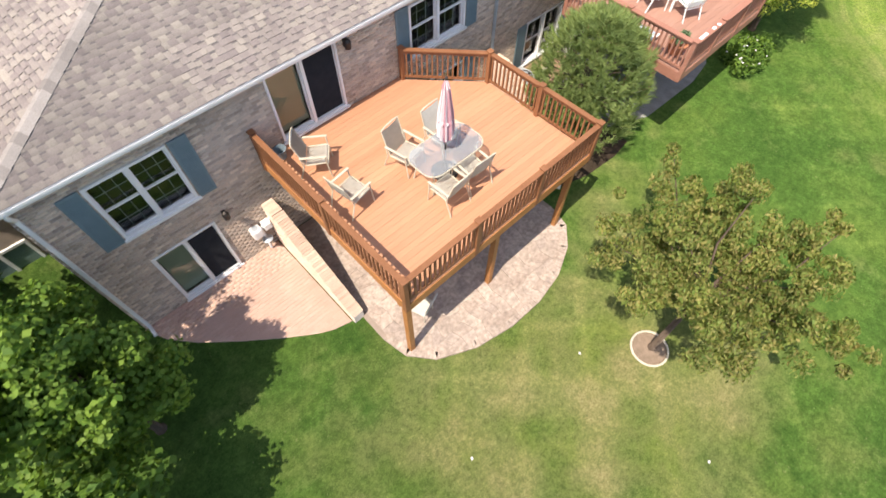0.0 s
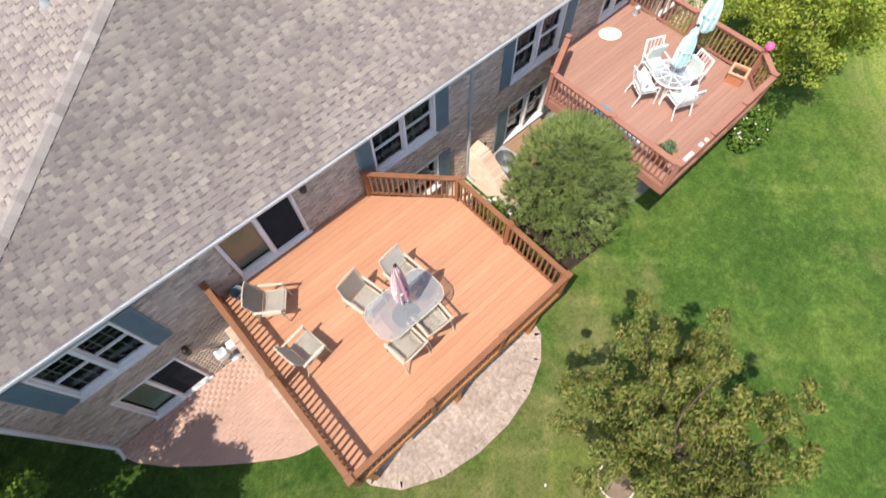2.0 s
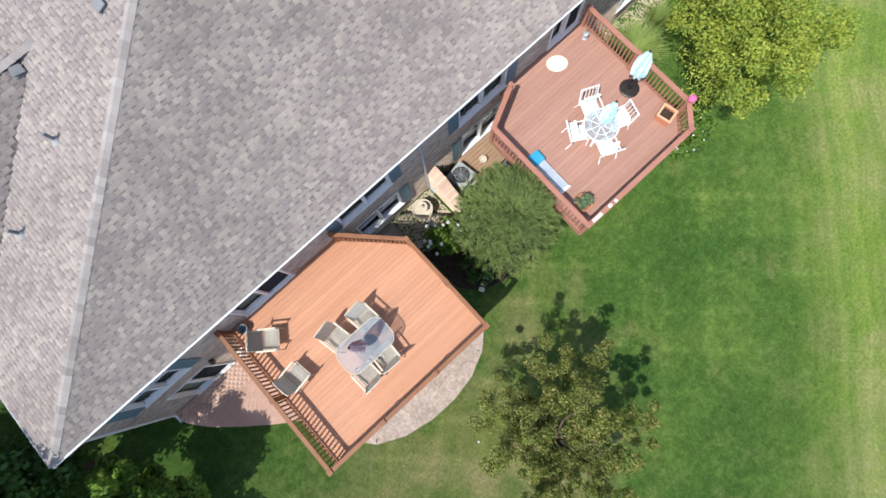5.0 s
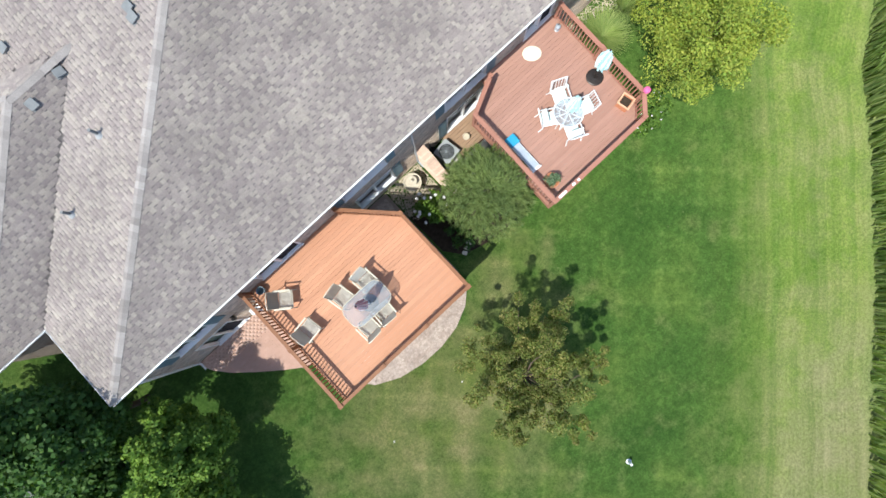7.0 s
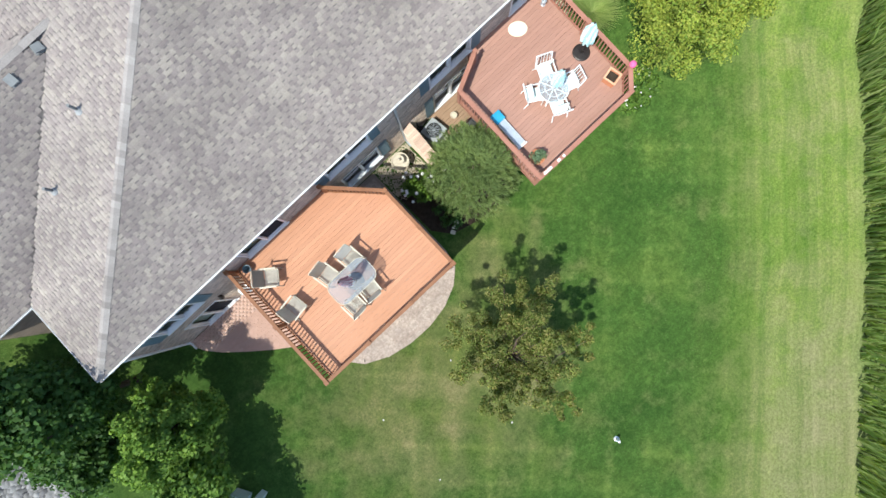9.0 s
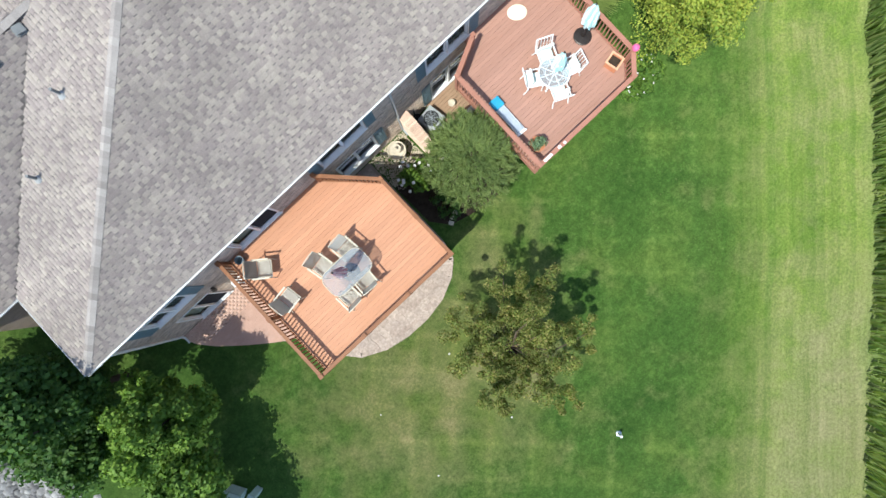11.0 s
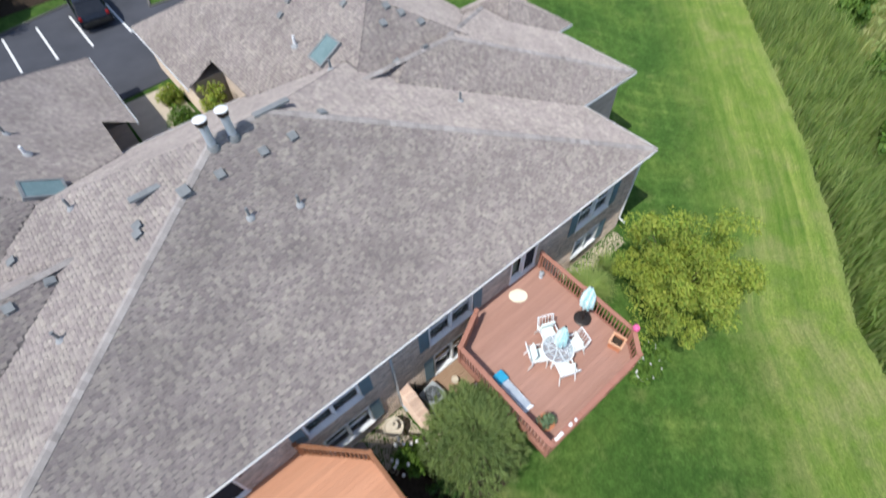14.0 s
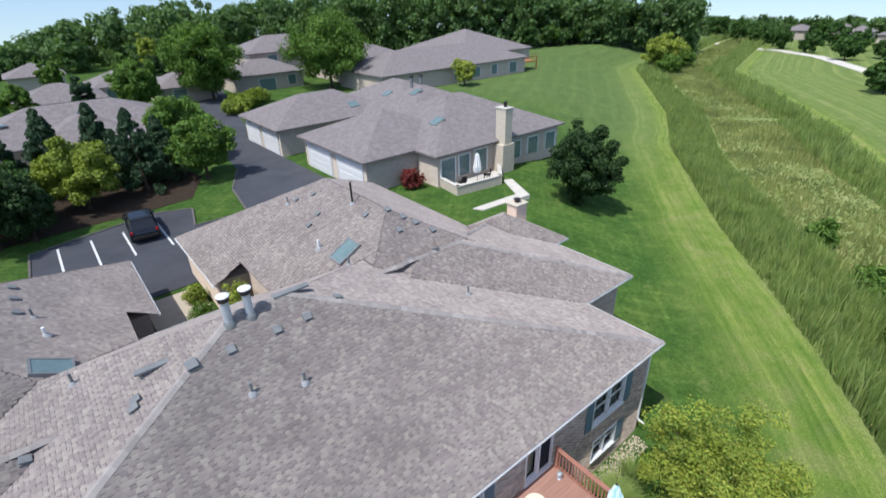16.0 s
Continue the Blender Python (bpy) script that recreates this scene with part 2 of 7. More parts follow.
SKYLIGHT = mottled("tinted_skylight", (0.13, 0.20, 0.20), (0.20, 0.28, 0.28), 2, 20, 0.06, 0.6, 0.0)
PETAL = mottled("white_petal", (0.70, 0.66, 0.66), (0.86, 0.84, 0.84), 20, 60, 0.8)
ROCK = pieced("river_rock", [(0.15, 0.145, 0.145), (0.27, 0.265, 0.26), (0.20, 0.195, 0.20), (0.42, 0.415, 0.41), (0.12, 0.115, 0.12)], 6.0, 0.85, 0.2)
LEAF_A = leafy("maple_leaf", [(0.074, 0.155, 0.030), (0.121, 0.229, 0.040), (0.174, 0.282, 0.054), (0.094, 0.188, 0.038)])
# brighter copy of LEAF_A, with the sunlit look put into its colour
LEAF_N = leafy("sun_tinted_maple_leaf", [(0.078, 0.160, 0.026), (0.128, 0.236, 0.035), (0.190, 0.296, 0.048), (0.100, 0.192, 0.034)], 0.22)
LEAF_B = leafy("deep_green_leaf", [(0.039, 0.096, 0.025), (0.068, 0.148, 0.034), (0.090, 0.169, 0.039)])
LEAF_C = leafy("dry_olive_leaf", [(0.190, 0.262, 0.066), (0.290, 0.318, 0.094), (0.385, 0.330, 0.140), (0.150, 0.225, 0.058), (0.245, 0.300, 0.086)], 0.34)
LEAF_E = leafy("blackish_green_leaf", [(0.022, 0.052, 0.018), (0.038, 0.080, 0.024), (0.052, 0.100, 0.030)], 0.2)
LEAF_D = leafy("yellow_green_leaf", [(0.212, 0.328, 0.056), (0.329, 0.408, 0.067), (0.427, 0.449, 0.090), (0.251, 0.348, 0.067)])
LEAF_Y = leafy("lime_leaf", [(0.169, 0.247, 0.039), (0.260, 0.325, 0.052), (0.221, 0.286, 0.046)])
NEEDLE = leafy("pine_needle", [(0.160, 0.236, 0.088), (0.246, 0.330, 0.120), (0.194, 0.270, 0.098), (0.310, 0.372, 0.150)], 0.25, 1.6)
SPRUCE = leafy("spruce_needle", [(0.031, 0.070, 0.036), (0.049, 0.098, 0.049), (0.063, 0.112, 0.056)], 0.15)
WOODS = leafy("woodland_leaf", [(0.066, 0.135, 0.050), (0.110, 0.200, 0.070), (0.165, 0.262, 0.090), (0.088, 0.168, 0.062)], 0.32, 0.09)
REED = leafy("reed_blade", [(0.200, 0.300, 0.092), (0.300, 0.400, 0.140), (0.390, 0.450, 0.190), (0.235, 0.340, 0.104)], 0.46)
BLOOM_RED = leafy("barberry_leaf", [(0.16, 0.03, 0.03), (0.22, 0.05, 0.045)], 0.25)
FROST = frosted("frosted_table_glass", see=0.78)
FROST_WHITE = frosted("milky_table_glass", (0.72, 0.76, 0.78), (0.84, 0.87, 0.88), 0.8)


def ground_material():
    m, t, b = material("lawn", 0.95, 0.0, 0.1)
    p = coords(t)
    band = t.nodes.new("ShaderNodeAttribute")
    band.attribute_name = "marsh_distance"
    wob = node(t, "ShaderNodeMath")
    wob.operation = "MULTIPLY_ADD"
    wob.inputs[1].default_value = 1.2
    t.links.new(noise_tex(t, p, 0.12, 2.0), wob.inputs[0])
    add = t.nodes.new("ShaderNodeMath")
    add.operation = "ADD"
    t.links.new(band.outputs["Fac"], wob.inputs[2])
    sub = t.nodes.new("ShaderNodeMath")
    sub.operation = "SUBTRACT"
    sub.inputs[1].default_value = 0.6
    t.links.new(wob.outputs[0], sub.inputs[0])
    d = sub.outputs[0]

    def step(lo, hi):
        n = t.nodes.new("ShaderNodeMapRange")
        n.interpolation_type = "SMOOTHSTEP"
        n.inputs["From Min"].default_value, n.inputs["From Max"].default_value = lo, hi
        t.links.new(d, n.inputs["Value"])
        return n.outputs["Result"]

    blade = noise_tex(t, p, 26.0, 4.0, 0.7)
    tuft = noise_tex(t, p, 3.2, 5.0, 0.65)
    patch = noise_tex(t, p, 0.33, 4.0, 0.6)
    mow = noise_tex(t, p, 9.0, 6.0, 0.75)
    straw = noise_tex(t, coords(t, (1.0, 0.75, 1.0)), 13.0, 3.0, 0.6)
    lawn = ramp(t, patch, [(0.30, (0.040, 0.094, 0.019)), (0.50, (0.061, 0.125, 0.026)), (0.66, (0.092, 0.156, 0.034))])
    lawn = mixc(t, lawn, ramp(t, tuft, [(0.28, (0.66, 0.70, 0.66)), (0.72, (1.30, 1.26, 1.24))]), 1.0, "MULTIPLY")
    dry = t.nodes.new("ShaderNodeAttribute")
    dry.attribute_name = "dryness"
    dn = t.nodes.new("ShaderNodeMath")
    dn.operation = "MULTIPLY_ADD"
    dn.inputs[1].default_value = 1.6
    t.links.new(noise_tex(t, p, 0.8, 5.0, 0.65), dn.inputs[0])
    t.links.new(dry.outputs["Fac"], dn.inputs[2])
    pale = ramp(t, noise_tex(t, p, 0.6, 4.0), [(0.35, (0.125, 0.165, 0.042)), (0.62, (0.235, 0.220, 0.100))])
    dm = t.nodes.new("ShaderNodeMapRange")
    dm.inputs["From Min"].default_value, dm.inputs["From Max"].default_value = 0.9, 1.75
    t.links.new(dn.outputs[0], dm.inputs["Value"])
    lawn = mixc(t, lawn, pale, dm.outputs["Result"])
    for dx, dy, per in ((0.7071, 0.7071, 4.6), (0.7071, -0.7071, 4.1)):
        dot = t.nodes.new("ShaderNodeVectorMath")
        dot.operation = "DOT_PRODUCT"
        dot.inputs[1].default_value = (dx * per, dy * per, 0)
        t.links.new(p, dot.inputs[0])
        wav = node(t, "ShaderNodeMath")
        wav.operation = "MULTIPLY_ADD"
        wav.inputs[1].default_value = 3.0
        t.links.new(noise_tex(t, p, 0.25, 2.0), wav.inputs[0])
        t.links.new(dot.outputs["Value"], wav.inputs[2])
        ws = t.nodes.new("ShaderNodeMath")
        ws.operation = "SINE"
        t.links.new(wav.outputs[0], ws.inputs[0])
        gate = ramp(t, noise_tex(t, p, 0.35, 3.0), [(0.42, (0.0, 0.0, 0.0)), (0.58, (1.0, 1.0, 1.0))])
        marks = mixc(t, (1.0, 1.0, 1.0), ramp(t, ws.outputs[0], [(0.0, (0.95, 0.96, 0.95)), (0.70, (1.0, 1.0, 1.0)), (1.0, (1.24, 1.16, 1.22))]), gate)
        lawn = mixc(t, lawn, marks, 1.0, "MULTIPLY")
    # mowing stripes of the shaded-green and of the sunnier strip, along the marsh
    wave = t.nodes.new("ShaderNodeMath")
    wave.operation = "SINE"
    sc = t.nodes.new("ShaderNodeMath")
    sc.operation = "MULTIPLY"
    sc.inputs[1].default_value = 2.2
    t.links.new(d, sc.inputs[0])
    t.links.new(sc.outputs[0], wave.inputs[0])
    stripes = ramp(t, wave.outputs[0], [(0.0, (0.90, 0.925, 0.89)), (0.6, (1.07, 1.05, 1.06))])
    strip = ramp(t, noise_tex(t, p, 0.45, 6.0, 0.68), [(0.30, (0.104, 0.174, 0.034)), (0.47, (0.145, 0.218, 0.044)), (0.66, (0.200, 0.236, 0.080))])
    streak = t.nodes.new("ShaderNodeCombineXYZ")
    t.links.new(d, streak.inputs["X"])
    far = noise_tex(t, coords(t, (0.10, 0.10, 1)), 1.0, 3.0)
    t.links.new(far, streak.inputs["Y"])
    sn = node(t, "ShaderNodeTexNoise", Scale=2.0, Detail=7.0, Roughness=0.68)
    t.links.new(streak.outputs[0], sn.inputs["Vector"])
    strip = mixc(t, strip, ramp(t, sn.outputs["Fac"], [(0.36, (0.66, 0.80, 0.64)), (0.64, (1.38, 1.22, 1.36))]), 1.0, "MULTIPLY")
    strip = mixc(t, strip, stripes, 1.0, "MULTIPLY")
    strip = mixc(t, strip, ramp(t, sn.outputs["Fac"], [(0.38, (0.185, 0.200, 0.082)), (0.62, (0.285, 0.275, 0.145))]), dm.outputs["Result"])
    marsh = ramp(t, noise_tex(t, p, 0.5, 5.0), [(0.3, (0.14, 0.20, 0.062)), (0.55, (0.22, 0.265, 0.095)), (0.72, (0.29, 0.30, 0.135))])
    c = mixc(t, lawn, strip, step(7.2, 2.2))
    c = mixc(t, c, marsh, step(0.6, -0.6))
    c = mixc(t, c, strip, step(-19.0, -22.0))
    # broad mown bands of the far lawns
    bands = t.nodes.new("ShaderNodeMath")
    bands.operation = "SINE"
    wide = t.nodes.new("ShaderNodeMath")
    wide.operation = "MULTIPLY"
    wide.inputs[1].default_value = 1.9
    t.links.new(d, wide.inputs[0])
    t.links.new(wide.outputs[0], bands.inputs[0])
    east = t.nodes.new("ShaderNodeSeparateXYZ")
    t.links.new(p, east.inputs[0])
    off = t.nodes.new("ShaderNodeMapRange")
    off.interpolation_type = "SMOOTHSTEP"
    off.inputs["From Min"].default_value, off.inputs["From Max"].default_value = 46.0, 70.0
    t.links.new(east.outputs["X"], off.inputs["Value"])
    mown = mixc(t, c, ramp(t, bands.outputs[0], [(0.0, (0.92, 0.94, 0.92)), (0.7, (1.0, 1.0, 1.0)), (0.95, (1.24, 1.16, 1.28))]), 1.0, "MULTIPLY")
    # distance haze put into the colour: far lawn mixed towards pale olive
    mown = mixc(t, mown, (0.150, 0.196, 0.078), 0.42)
    inside = t.nodes.new("ShaderNodeMath")
    inside.operation = "MULTIPLY"
    t.links.new(off.outputs["Result"], inside.inputs[0])
    dry_land = t.nodes.new("ShaderNodeMath")
    dry_land.operation = "ADD"
    t.links.new(step(0.5, 2.5), dry_land.inputs[0])
    t.links.new(step(-22.0, -24.0), dry_land.inputs[1])
    t.links.new(dry_land.outputs[0], inside.inputs[1])
    c = mixc(t, c, mown, inside.outputs[0])
    c = mixc(t, c, ramp(t, mow, [(0.32, (0.66, 0.70, 0.66)), (0.68, (1.34, 1.28, 1.32))]), 1.0, "MULTIPLY")
    c = mixc(t, c, (0.30, 0.31, 0.15), ramp(t, straw, [(0.64, (0.0, 0.0, 0.0)), (0.78, (0.45, 0.45, 0.45))]))
    c = mixc(t, c, ramp(t, blade, [(0.25, (0.60, 0.63, 0.58)), (0.75, (1.38, 1.34, 1.36))]), 1.0, "MULTIPLY")
    t.links.new(c, b.inputs["Base Color"])
    bump(t, b, blade, 0.6, 0.05)
    return m


LAWN = ground_material()


# ---- building helpers ----
def part(name, bm, mat, parent=None, label="", kind=""):
    me = bpy.data.meshes.new(name)
    bm.to_mesh(me)
    bm.free()
    me.materials.append(mat)
    ob = new(name, me)
    ob.parent = parent
    return tagged(ob, label, "", "", kind)


def piece(name, me, parent, m):
    ob = new(name, me)
    ob.parent = parent
    ob.matrix_basis = m
    return ob


def thing(name, label, category, group="", at=(0, 0, 0), turn=0.0, kind=""):
    ob = new(name)
    ob.empty_display_size = 0.2
    ob.matrix_basis = pose(*at, 0, 0, turn)
    return tagged(ob, label, category, group, kind)


def add_box(bm, x0, x1, y0, y1, z0, z1, m=None, bevel=0.0):
    g = bmesh.ops.create_cube(bm, size=1.0)["verts"]
    mm = Matrix.Translation(((x0 + x1) / 2, (y0 + y1) / 2, (z0 + z1) / 2)) @ Matrix.Diagonal((x1 - x0, y1 - y0, z1 - z0, 1))
    bmesh.ops.transform(bm, matrix=(m @ mm) if m else mm, verts=g)
    if bevel:
        eds = list({e for v in g for e in v.link_edges})
        bmesh.ops.bevel(bm, geom=eds, offset=bevel, segments=2, affect="EDGES", profile=0.6)
    return bm


def box(x0, x1, y0, y1, z0, z1, m=None, bevel=0.0):
    return add_box(bmesh.new(), x0, x1, y0, y1, z0, z1, m, bevel)


def add_tube(bm, pts, radii, n=8):
    """A tube through points, tapering from radius to radius, with closed ends."""
    rings = []
    for i, p in enumerate(pts):
        p = Vector(p)
        d = (Vector(pts[min(i + 1, len(pts) - 1)]) - Vector(pts[max(i - 1, 0)])).normalized()
        a = d.orthogonal().normalized() if abs(d.z) > 0.9 else d.cross(Vector((0, 0, 1))).normalized()
        b = d.cross(a)
        r = radii[i] if isinstance(radii, (list, tuple)) else radii
        rings.append([bm.verts.new(p + r * (math.cos(2 * math.pi * k / n) * a + math.sin(2 * math.pi * k / n) * b)) for k in range(n)])
    for r0, r1 in zip(rings, rings[1:]):
        da = (r1[0].co - r0[0].co).length
        off = min(range(n), key=lambda s: sum((r1[(k + s) % n].co - r0[k].co).length for k in range(n)))
        for k in range(n):
            bm.faces.new((r0[k], r0[(k + 1) % n], r1[(k + 1 + off) % n], r1[(k + off) % n]))
    bm.faces.new(list(reversed(rings[0])))
    bm.faces.new(rings[-1])
    bmesh.ops.recalc_face_normals(bm, faces=bm.faces[:])
    return bm


def tube(pts, radii, n=8):
    return add_tube(bmesh.new(), pts, radii, n)


def lathe(profile, n=20, bm=None, at=(0, 0, 0)):
    """A turned body from (radius, height) pairs."""
    bm = bm or bmesh.new()
    rings = [[bm.verts.new((at[0] + r * math.cos(2 * math.pi * k / n), at[1] + r * math.sin(2 * math.pi * k / n), at[2] + z)) for k in range(n)] for r, z in profile]
    for r0, r1 in zip(rings, rings[1:]):
        for k in range(n):
            bm.faces.new((r0[k], r0[(k + 1) % n], r1[(k + 1) % n], r1[k]))
    if profile[0][0] > 1e-4:
        bm.faces.new(list(reversed(rings[0])))
    if profile[-1][0] > 1e-4:
        bm.faces.new(rings[-1])
    bmesh.ops.remove_doubles(bm, verts=bm.verts[:], dist=1e-5)
    bmesh.ops.recalc_face_normals(bm, faces=bm.faces[:])
    return bm


def add_prism(bm, poly, z0, z1):
    lo = [bm.verts.new((x, y, z0)) for x, y in poly]
    hi = [bm.verts.new((x, y, z1)) for x, y in poly]
    bm.faces.new(list(reversed(lo)))
    bm.faces.new(hi)
    for i in range(len(poly)):
        j = (i + 1) % len(poly)
        bm.faces.new((lo[i], lo[j], hi[j], hi[i]))
    bmesh.ops.recalc_face_normals(bm, faces=bm.faces[:])
    return bm


def prism(poly, z0, z1):
    return add_prism(bmesh.new(), poly, z0, z1)


def mesh_np(name, verts, quads, mat, parent=None, label="", kind="", sides=4):
    """A mesh from arrays of corners and of faces that all have the same number of sides."""
    verts, quads = np.asarray(verts, np.float32), np.asarray(quads, np.int32)
    me = bpy.data.meshes.new(name)
    me.vertices.add(len(verts))
    me.vertices.foreach_set("co", verts.ravel())
    me.loops.add(quads.size)
    me.loops.foreach_set("vertex_index", quads.ravel())
    me.polygons.add(len(quads))
    me.polygons.foreach_set("loop_start", np.arange(0, quads.size, sides, dtype=np.int32))
    me.update(calc_edges=True)
    me.validate()
    me.materials.append(mat)
    ob = new(name, me)
    ob.parent = parent
    return tagged(ob, label, "", "", kind)


def clip(poly, nx, ny, c):
    """The part of a polygon where nx * x + ny * y <= c."""
    out = []
    for i, p in enumerate(poly):
        q = poly[(i + 1) % len(poly)]
        dp, dq = nx * p[0] + ny * p[1] - c, nx * q[0] + ny * q[1] - c
        if dp <= 0:
            out.append(p)
        if dp * dq < 0:
            s = dp / (dp - dq)
            out.append((p[0] + s * (q[0] - p[0]), p[1] + s * (q[1] - p[1])))
    return out


def sstep(a, b, v):
    s = np.clip((v - a) / (b - a), 0, 1)
    return s * s * (3 - 2 * s)


# ---- the ground ----
MARSH = [(-46, -78), (6, -27), (11.9, -21.2), (17.85, -15.8), (20.9, -12.7), (23.6, -9.6), (28.5, -6.3), (35.0, -1.2), (44.2, 6.9), (63, 21.2), (80, 31), (119, 60), (160, 72), (330, 120), (2600, 700)]


def marsh_distance(x, y):
    """Metres from the edge of the reeds; positive on the houses' side."""
    best = np.full(np.shape(x), 1e9)
    side = np.ones(np.shape(x))
    for (ax, ay), (bx, by) in zip(MARSH, MARSH[1:]):
        dx, dy = bx - ax, by - ay
        s = np.clip(((x - ax) * dx + (y - ay) * dy) / (dx * dx + dy * dy), 0, 1)
        d = np.hypot(x - ax - s * dx, y - ay - s * dy)
        sg = np.sign(dx * (y - ay) - dy * (x - ax))
        side = np.where(d < best, sg, side)
        best = np.minimum(best, d)
    return best * side


def ground_z(x, y):
    x, y = np.asarray(x, float), np.asarray(y, float)
    u = marsh_distance(x, y)
    rise = 2.6 * sstep(6, 18, u) * sstep(0.6, 8.6, y + 1.2 * np.maximum(0, x - 17) + 1.0 * np.maximum(0, -11 - x))
    dip = -0.5 * sstep(0, -6, u) * sstep(-26, -20, u)
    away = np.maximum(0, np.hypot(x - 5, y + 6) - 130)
    fall = -1.5e-4 * np.minimum(away, 700) ** 2 - 0.21 * np.maximum(away - 700, 0)  # drop added beyond the fields to lower the skyline
    rough = 0.03 * np.sin(x * 0.7 + 1.3) * np.sin(y * 0.6) * sstep(0.5, 6, np.abs(y + 2) + np.maximum(0, x - 18))
    return rise + dip + rough + fall


def gz(x, y):
    return float(ground_z(x, y))


def steps(lo, hi, fine, grow, far_lo, far_hi):
    v = list(np.arange(lo, hi + 1e-6, fine))
    s = fine
    while v[-1] < far_hi:
        s *= grow
        v.append(min(v[-1] + s, far_hi))
    s = fine
    while v[0] > far_lo:
        s *= grow
        v.insert(0, max(v[0] - s, far_lo))
    return np.array(v)


gx, gy = steps(-22, 60, 0.8, 1.12, -2500, 4000), steps(-34, 62, 0.8, 1.12, -2500, 4000)
GX, GY = np.meshgrid(gx, gy, indexing="xy")
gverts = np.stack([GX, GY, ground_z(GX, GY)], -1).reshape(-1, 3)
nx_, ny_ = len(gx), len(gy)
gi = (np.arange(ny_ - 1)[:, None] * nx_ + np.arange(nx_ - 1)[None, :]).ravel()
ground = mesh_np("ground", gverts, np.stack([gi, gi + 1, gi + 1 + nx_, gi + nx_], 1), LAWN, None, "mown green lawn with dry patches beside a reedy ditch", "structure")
tagged(ground, "", "lawn")
for poly in ground.data.polygons:
    poly.use_smooth = True
att = ground.data.attributes.new("marsh_distance", "FLOAT", "POINT")
att.data.foreach_set("value", marsh_distance(gverts[:, 0], gverts[:, 1]).astype(np.float32))
DRY = [(2.6, -8.4, 4.2, 0.95), (-1.2, -7.6, 3.4, 0.7), (4.6, -9.4, 2.6, 0.6), (0.0, -12.5, 4.5, 0.12), (7.6, -5.8, 2.2, 0.6), (17.0, -9.0, 3.0, 0.2), (11.0, -21.0, 4.5, 1.05), (15.0, -18.5, 3.5, 0.9), (6.5, -24.0, 4.0, 0.8), (21.5, -11.5, 3.0, 0.7)]
dryness = sum(a * np.exp(-((gverts[:, 0] - x) ** 2 + (gverts[:, 1] - y) ** 2) / (r * r)) for x, y, r, a in DRY)
att = ground.data.attributes.new("dryness", "FLOAT", "POINT")
att.data.foreach_set("value", (0.58 * dryness).astype(np.float32))


# ---- the house ----
EAVE, SLOPE = 5.08, 0.556
BLOCKS = [  # eave outlines of the hipped roofs: x0, x1, y0, y1, rise of the end slopes, rise of the long slopes
    (-4.59, 20.68, -0.28, 13.98, 0.335, 0.556), (-7.0, 8.0, 2.85, 11.1, 0.326, 0.556), (8.0, 24.33, 3.35, 12.6, 0.36, 0.556),
    (-6.2, 5.95, 6.0, 22.2, 0.556, 0.556), (8.6, 22.3, 4.0, 23.6, 0.548, 0.548), (20.8, 25.4, 8.0, 13.0, 0.548, 0.548)]
NOTCH = {3: ("e", 4.8, 15.5), 4: ("w", 10.05, 16.2)}  # corners cut out of the wings beside the entry court


def cut_out(i, x, y):
    if i not in NOTCH:
        return False
    side, xn, yn = NOTCH[i]
    return y < yn and (x > xn if side == "e" else x < xn)


def roof_z(x, y, skip=-1, first=False):
    best = -1.0
    for i, (x0, x1, y0, y1, sx, sy) in enumerate(BLOCKS):
        if i == skip or not (x0 <= x <= x1 and y0 <= y <= y1) or cut_out(i, x, y):
            continue
        d = min(sx * (x - x0), sx * (x1 - x), sy * (y - y0), sy * (y1 - y))
        best = max(best, EAVE + d + (0.03 if first and i < skip else 0.0))
    return best


house = thing("house", "one-storey brick house with grey-brown shingled hip roof", "house")


def hip_mesh(x0, x1, y0, y1, sx, sy, sink=0.0, notch=None):
    """A hipped roof over an eave outline; a notch cuts a corner out of its long slope."""
    bm = bmesh.new()
    w, d = (x1 - x0) * sx, (y1 - y0) * sy
    h = min(w, d) / 2
    low = EAVE - sink
    e = [bm.verts.new((x, y, low)) for x, y in ((x0, y0), (x1, y0), (x1, y1), (x0, y1))]
    a = bm.verts.new((x0 + h / sx, y0 + h / sy, low + h))
    b = bm.verts.new((x1 - h / sx, y1 - h / sy, low + h))
    if w >= d:
        fs = [(e[0], e[1], b, a), (e[1], e[2], b), (e[2], e[3], a, b), (e[3], e[0], a)]
    else:
        east, west = (e[1], e[2], b, a), (e[3], e[0], a, b)
        if notch:
            side, xn, yn = notch
            xe = x1 if side == "e" else x0
            k = abs(xe - xn) * sx
            c = [bm.verts.new(v) for v in ((xn, y0 + k / sy, low + k), (xn, yn, low + k), (xe, yn, low))]
            if side == "e":
                east = (c[0], c[1], c[2], e[2], b, a)
            else:
                west = (e[3], c[2], c[1], c[0], a, b)
        fs = [(e[0], e[1], a), east, (e[2], e[3], b), west]
    for f in fs:
        bm.faces.new(f)
    if not notch:
        bm.faces.new(list(reversed(e)))
    return bm


roof = part("roof", hip_mesh(*BLOCKS[0], 0.01), ROOF_BASE, house, "grey-brown asphalt shingle hip roof")
for i, blk in enumerate(BLOCKS[1:], 1):
    part("roof", hip_mesh(*blk, 0.01 + 0.006 * i, NOTCH.get(i)), ROOF_BASE, house)

rs = random.Random(5)
EXPO = 0.13
SHV, SHQ, BANDV, BANDQ, SINGLE = [], [], [], [], []


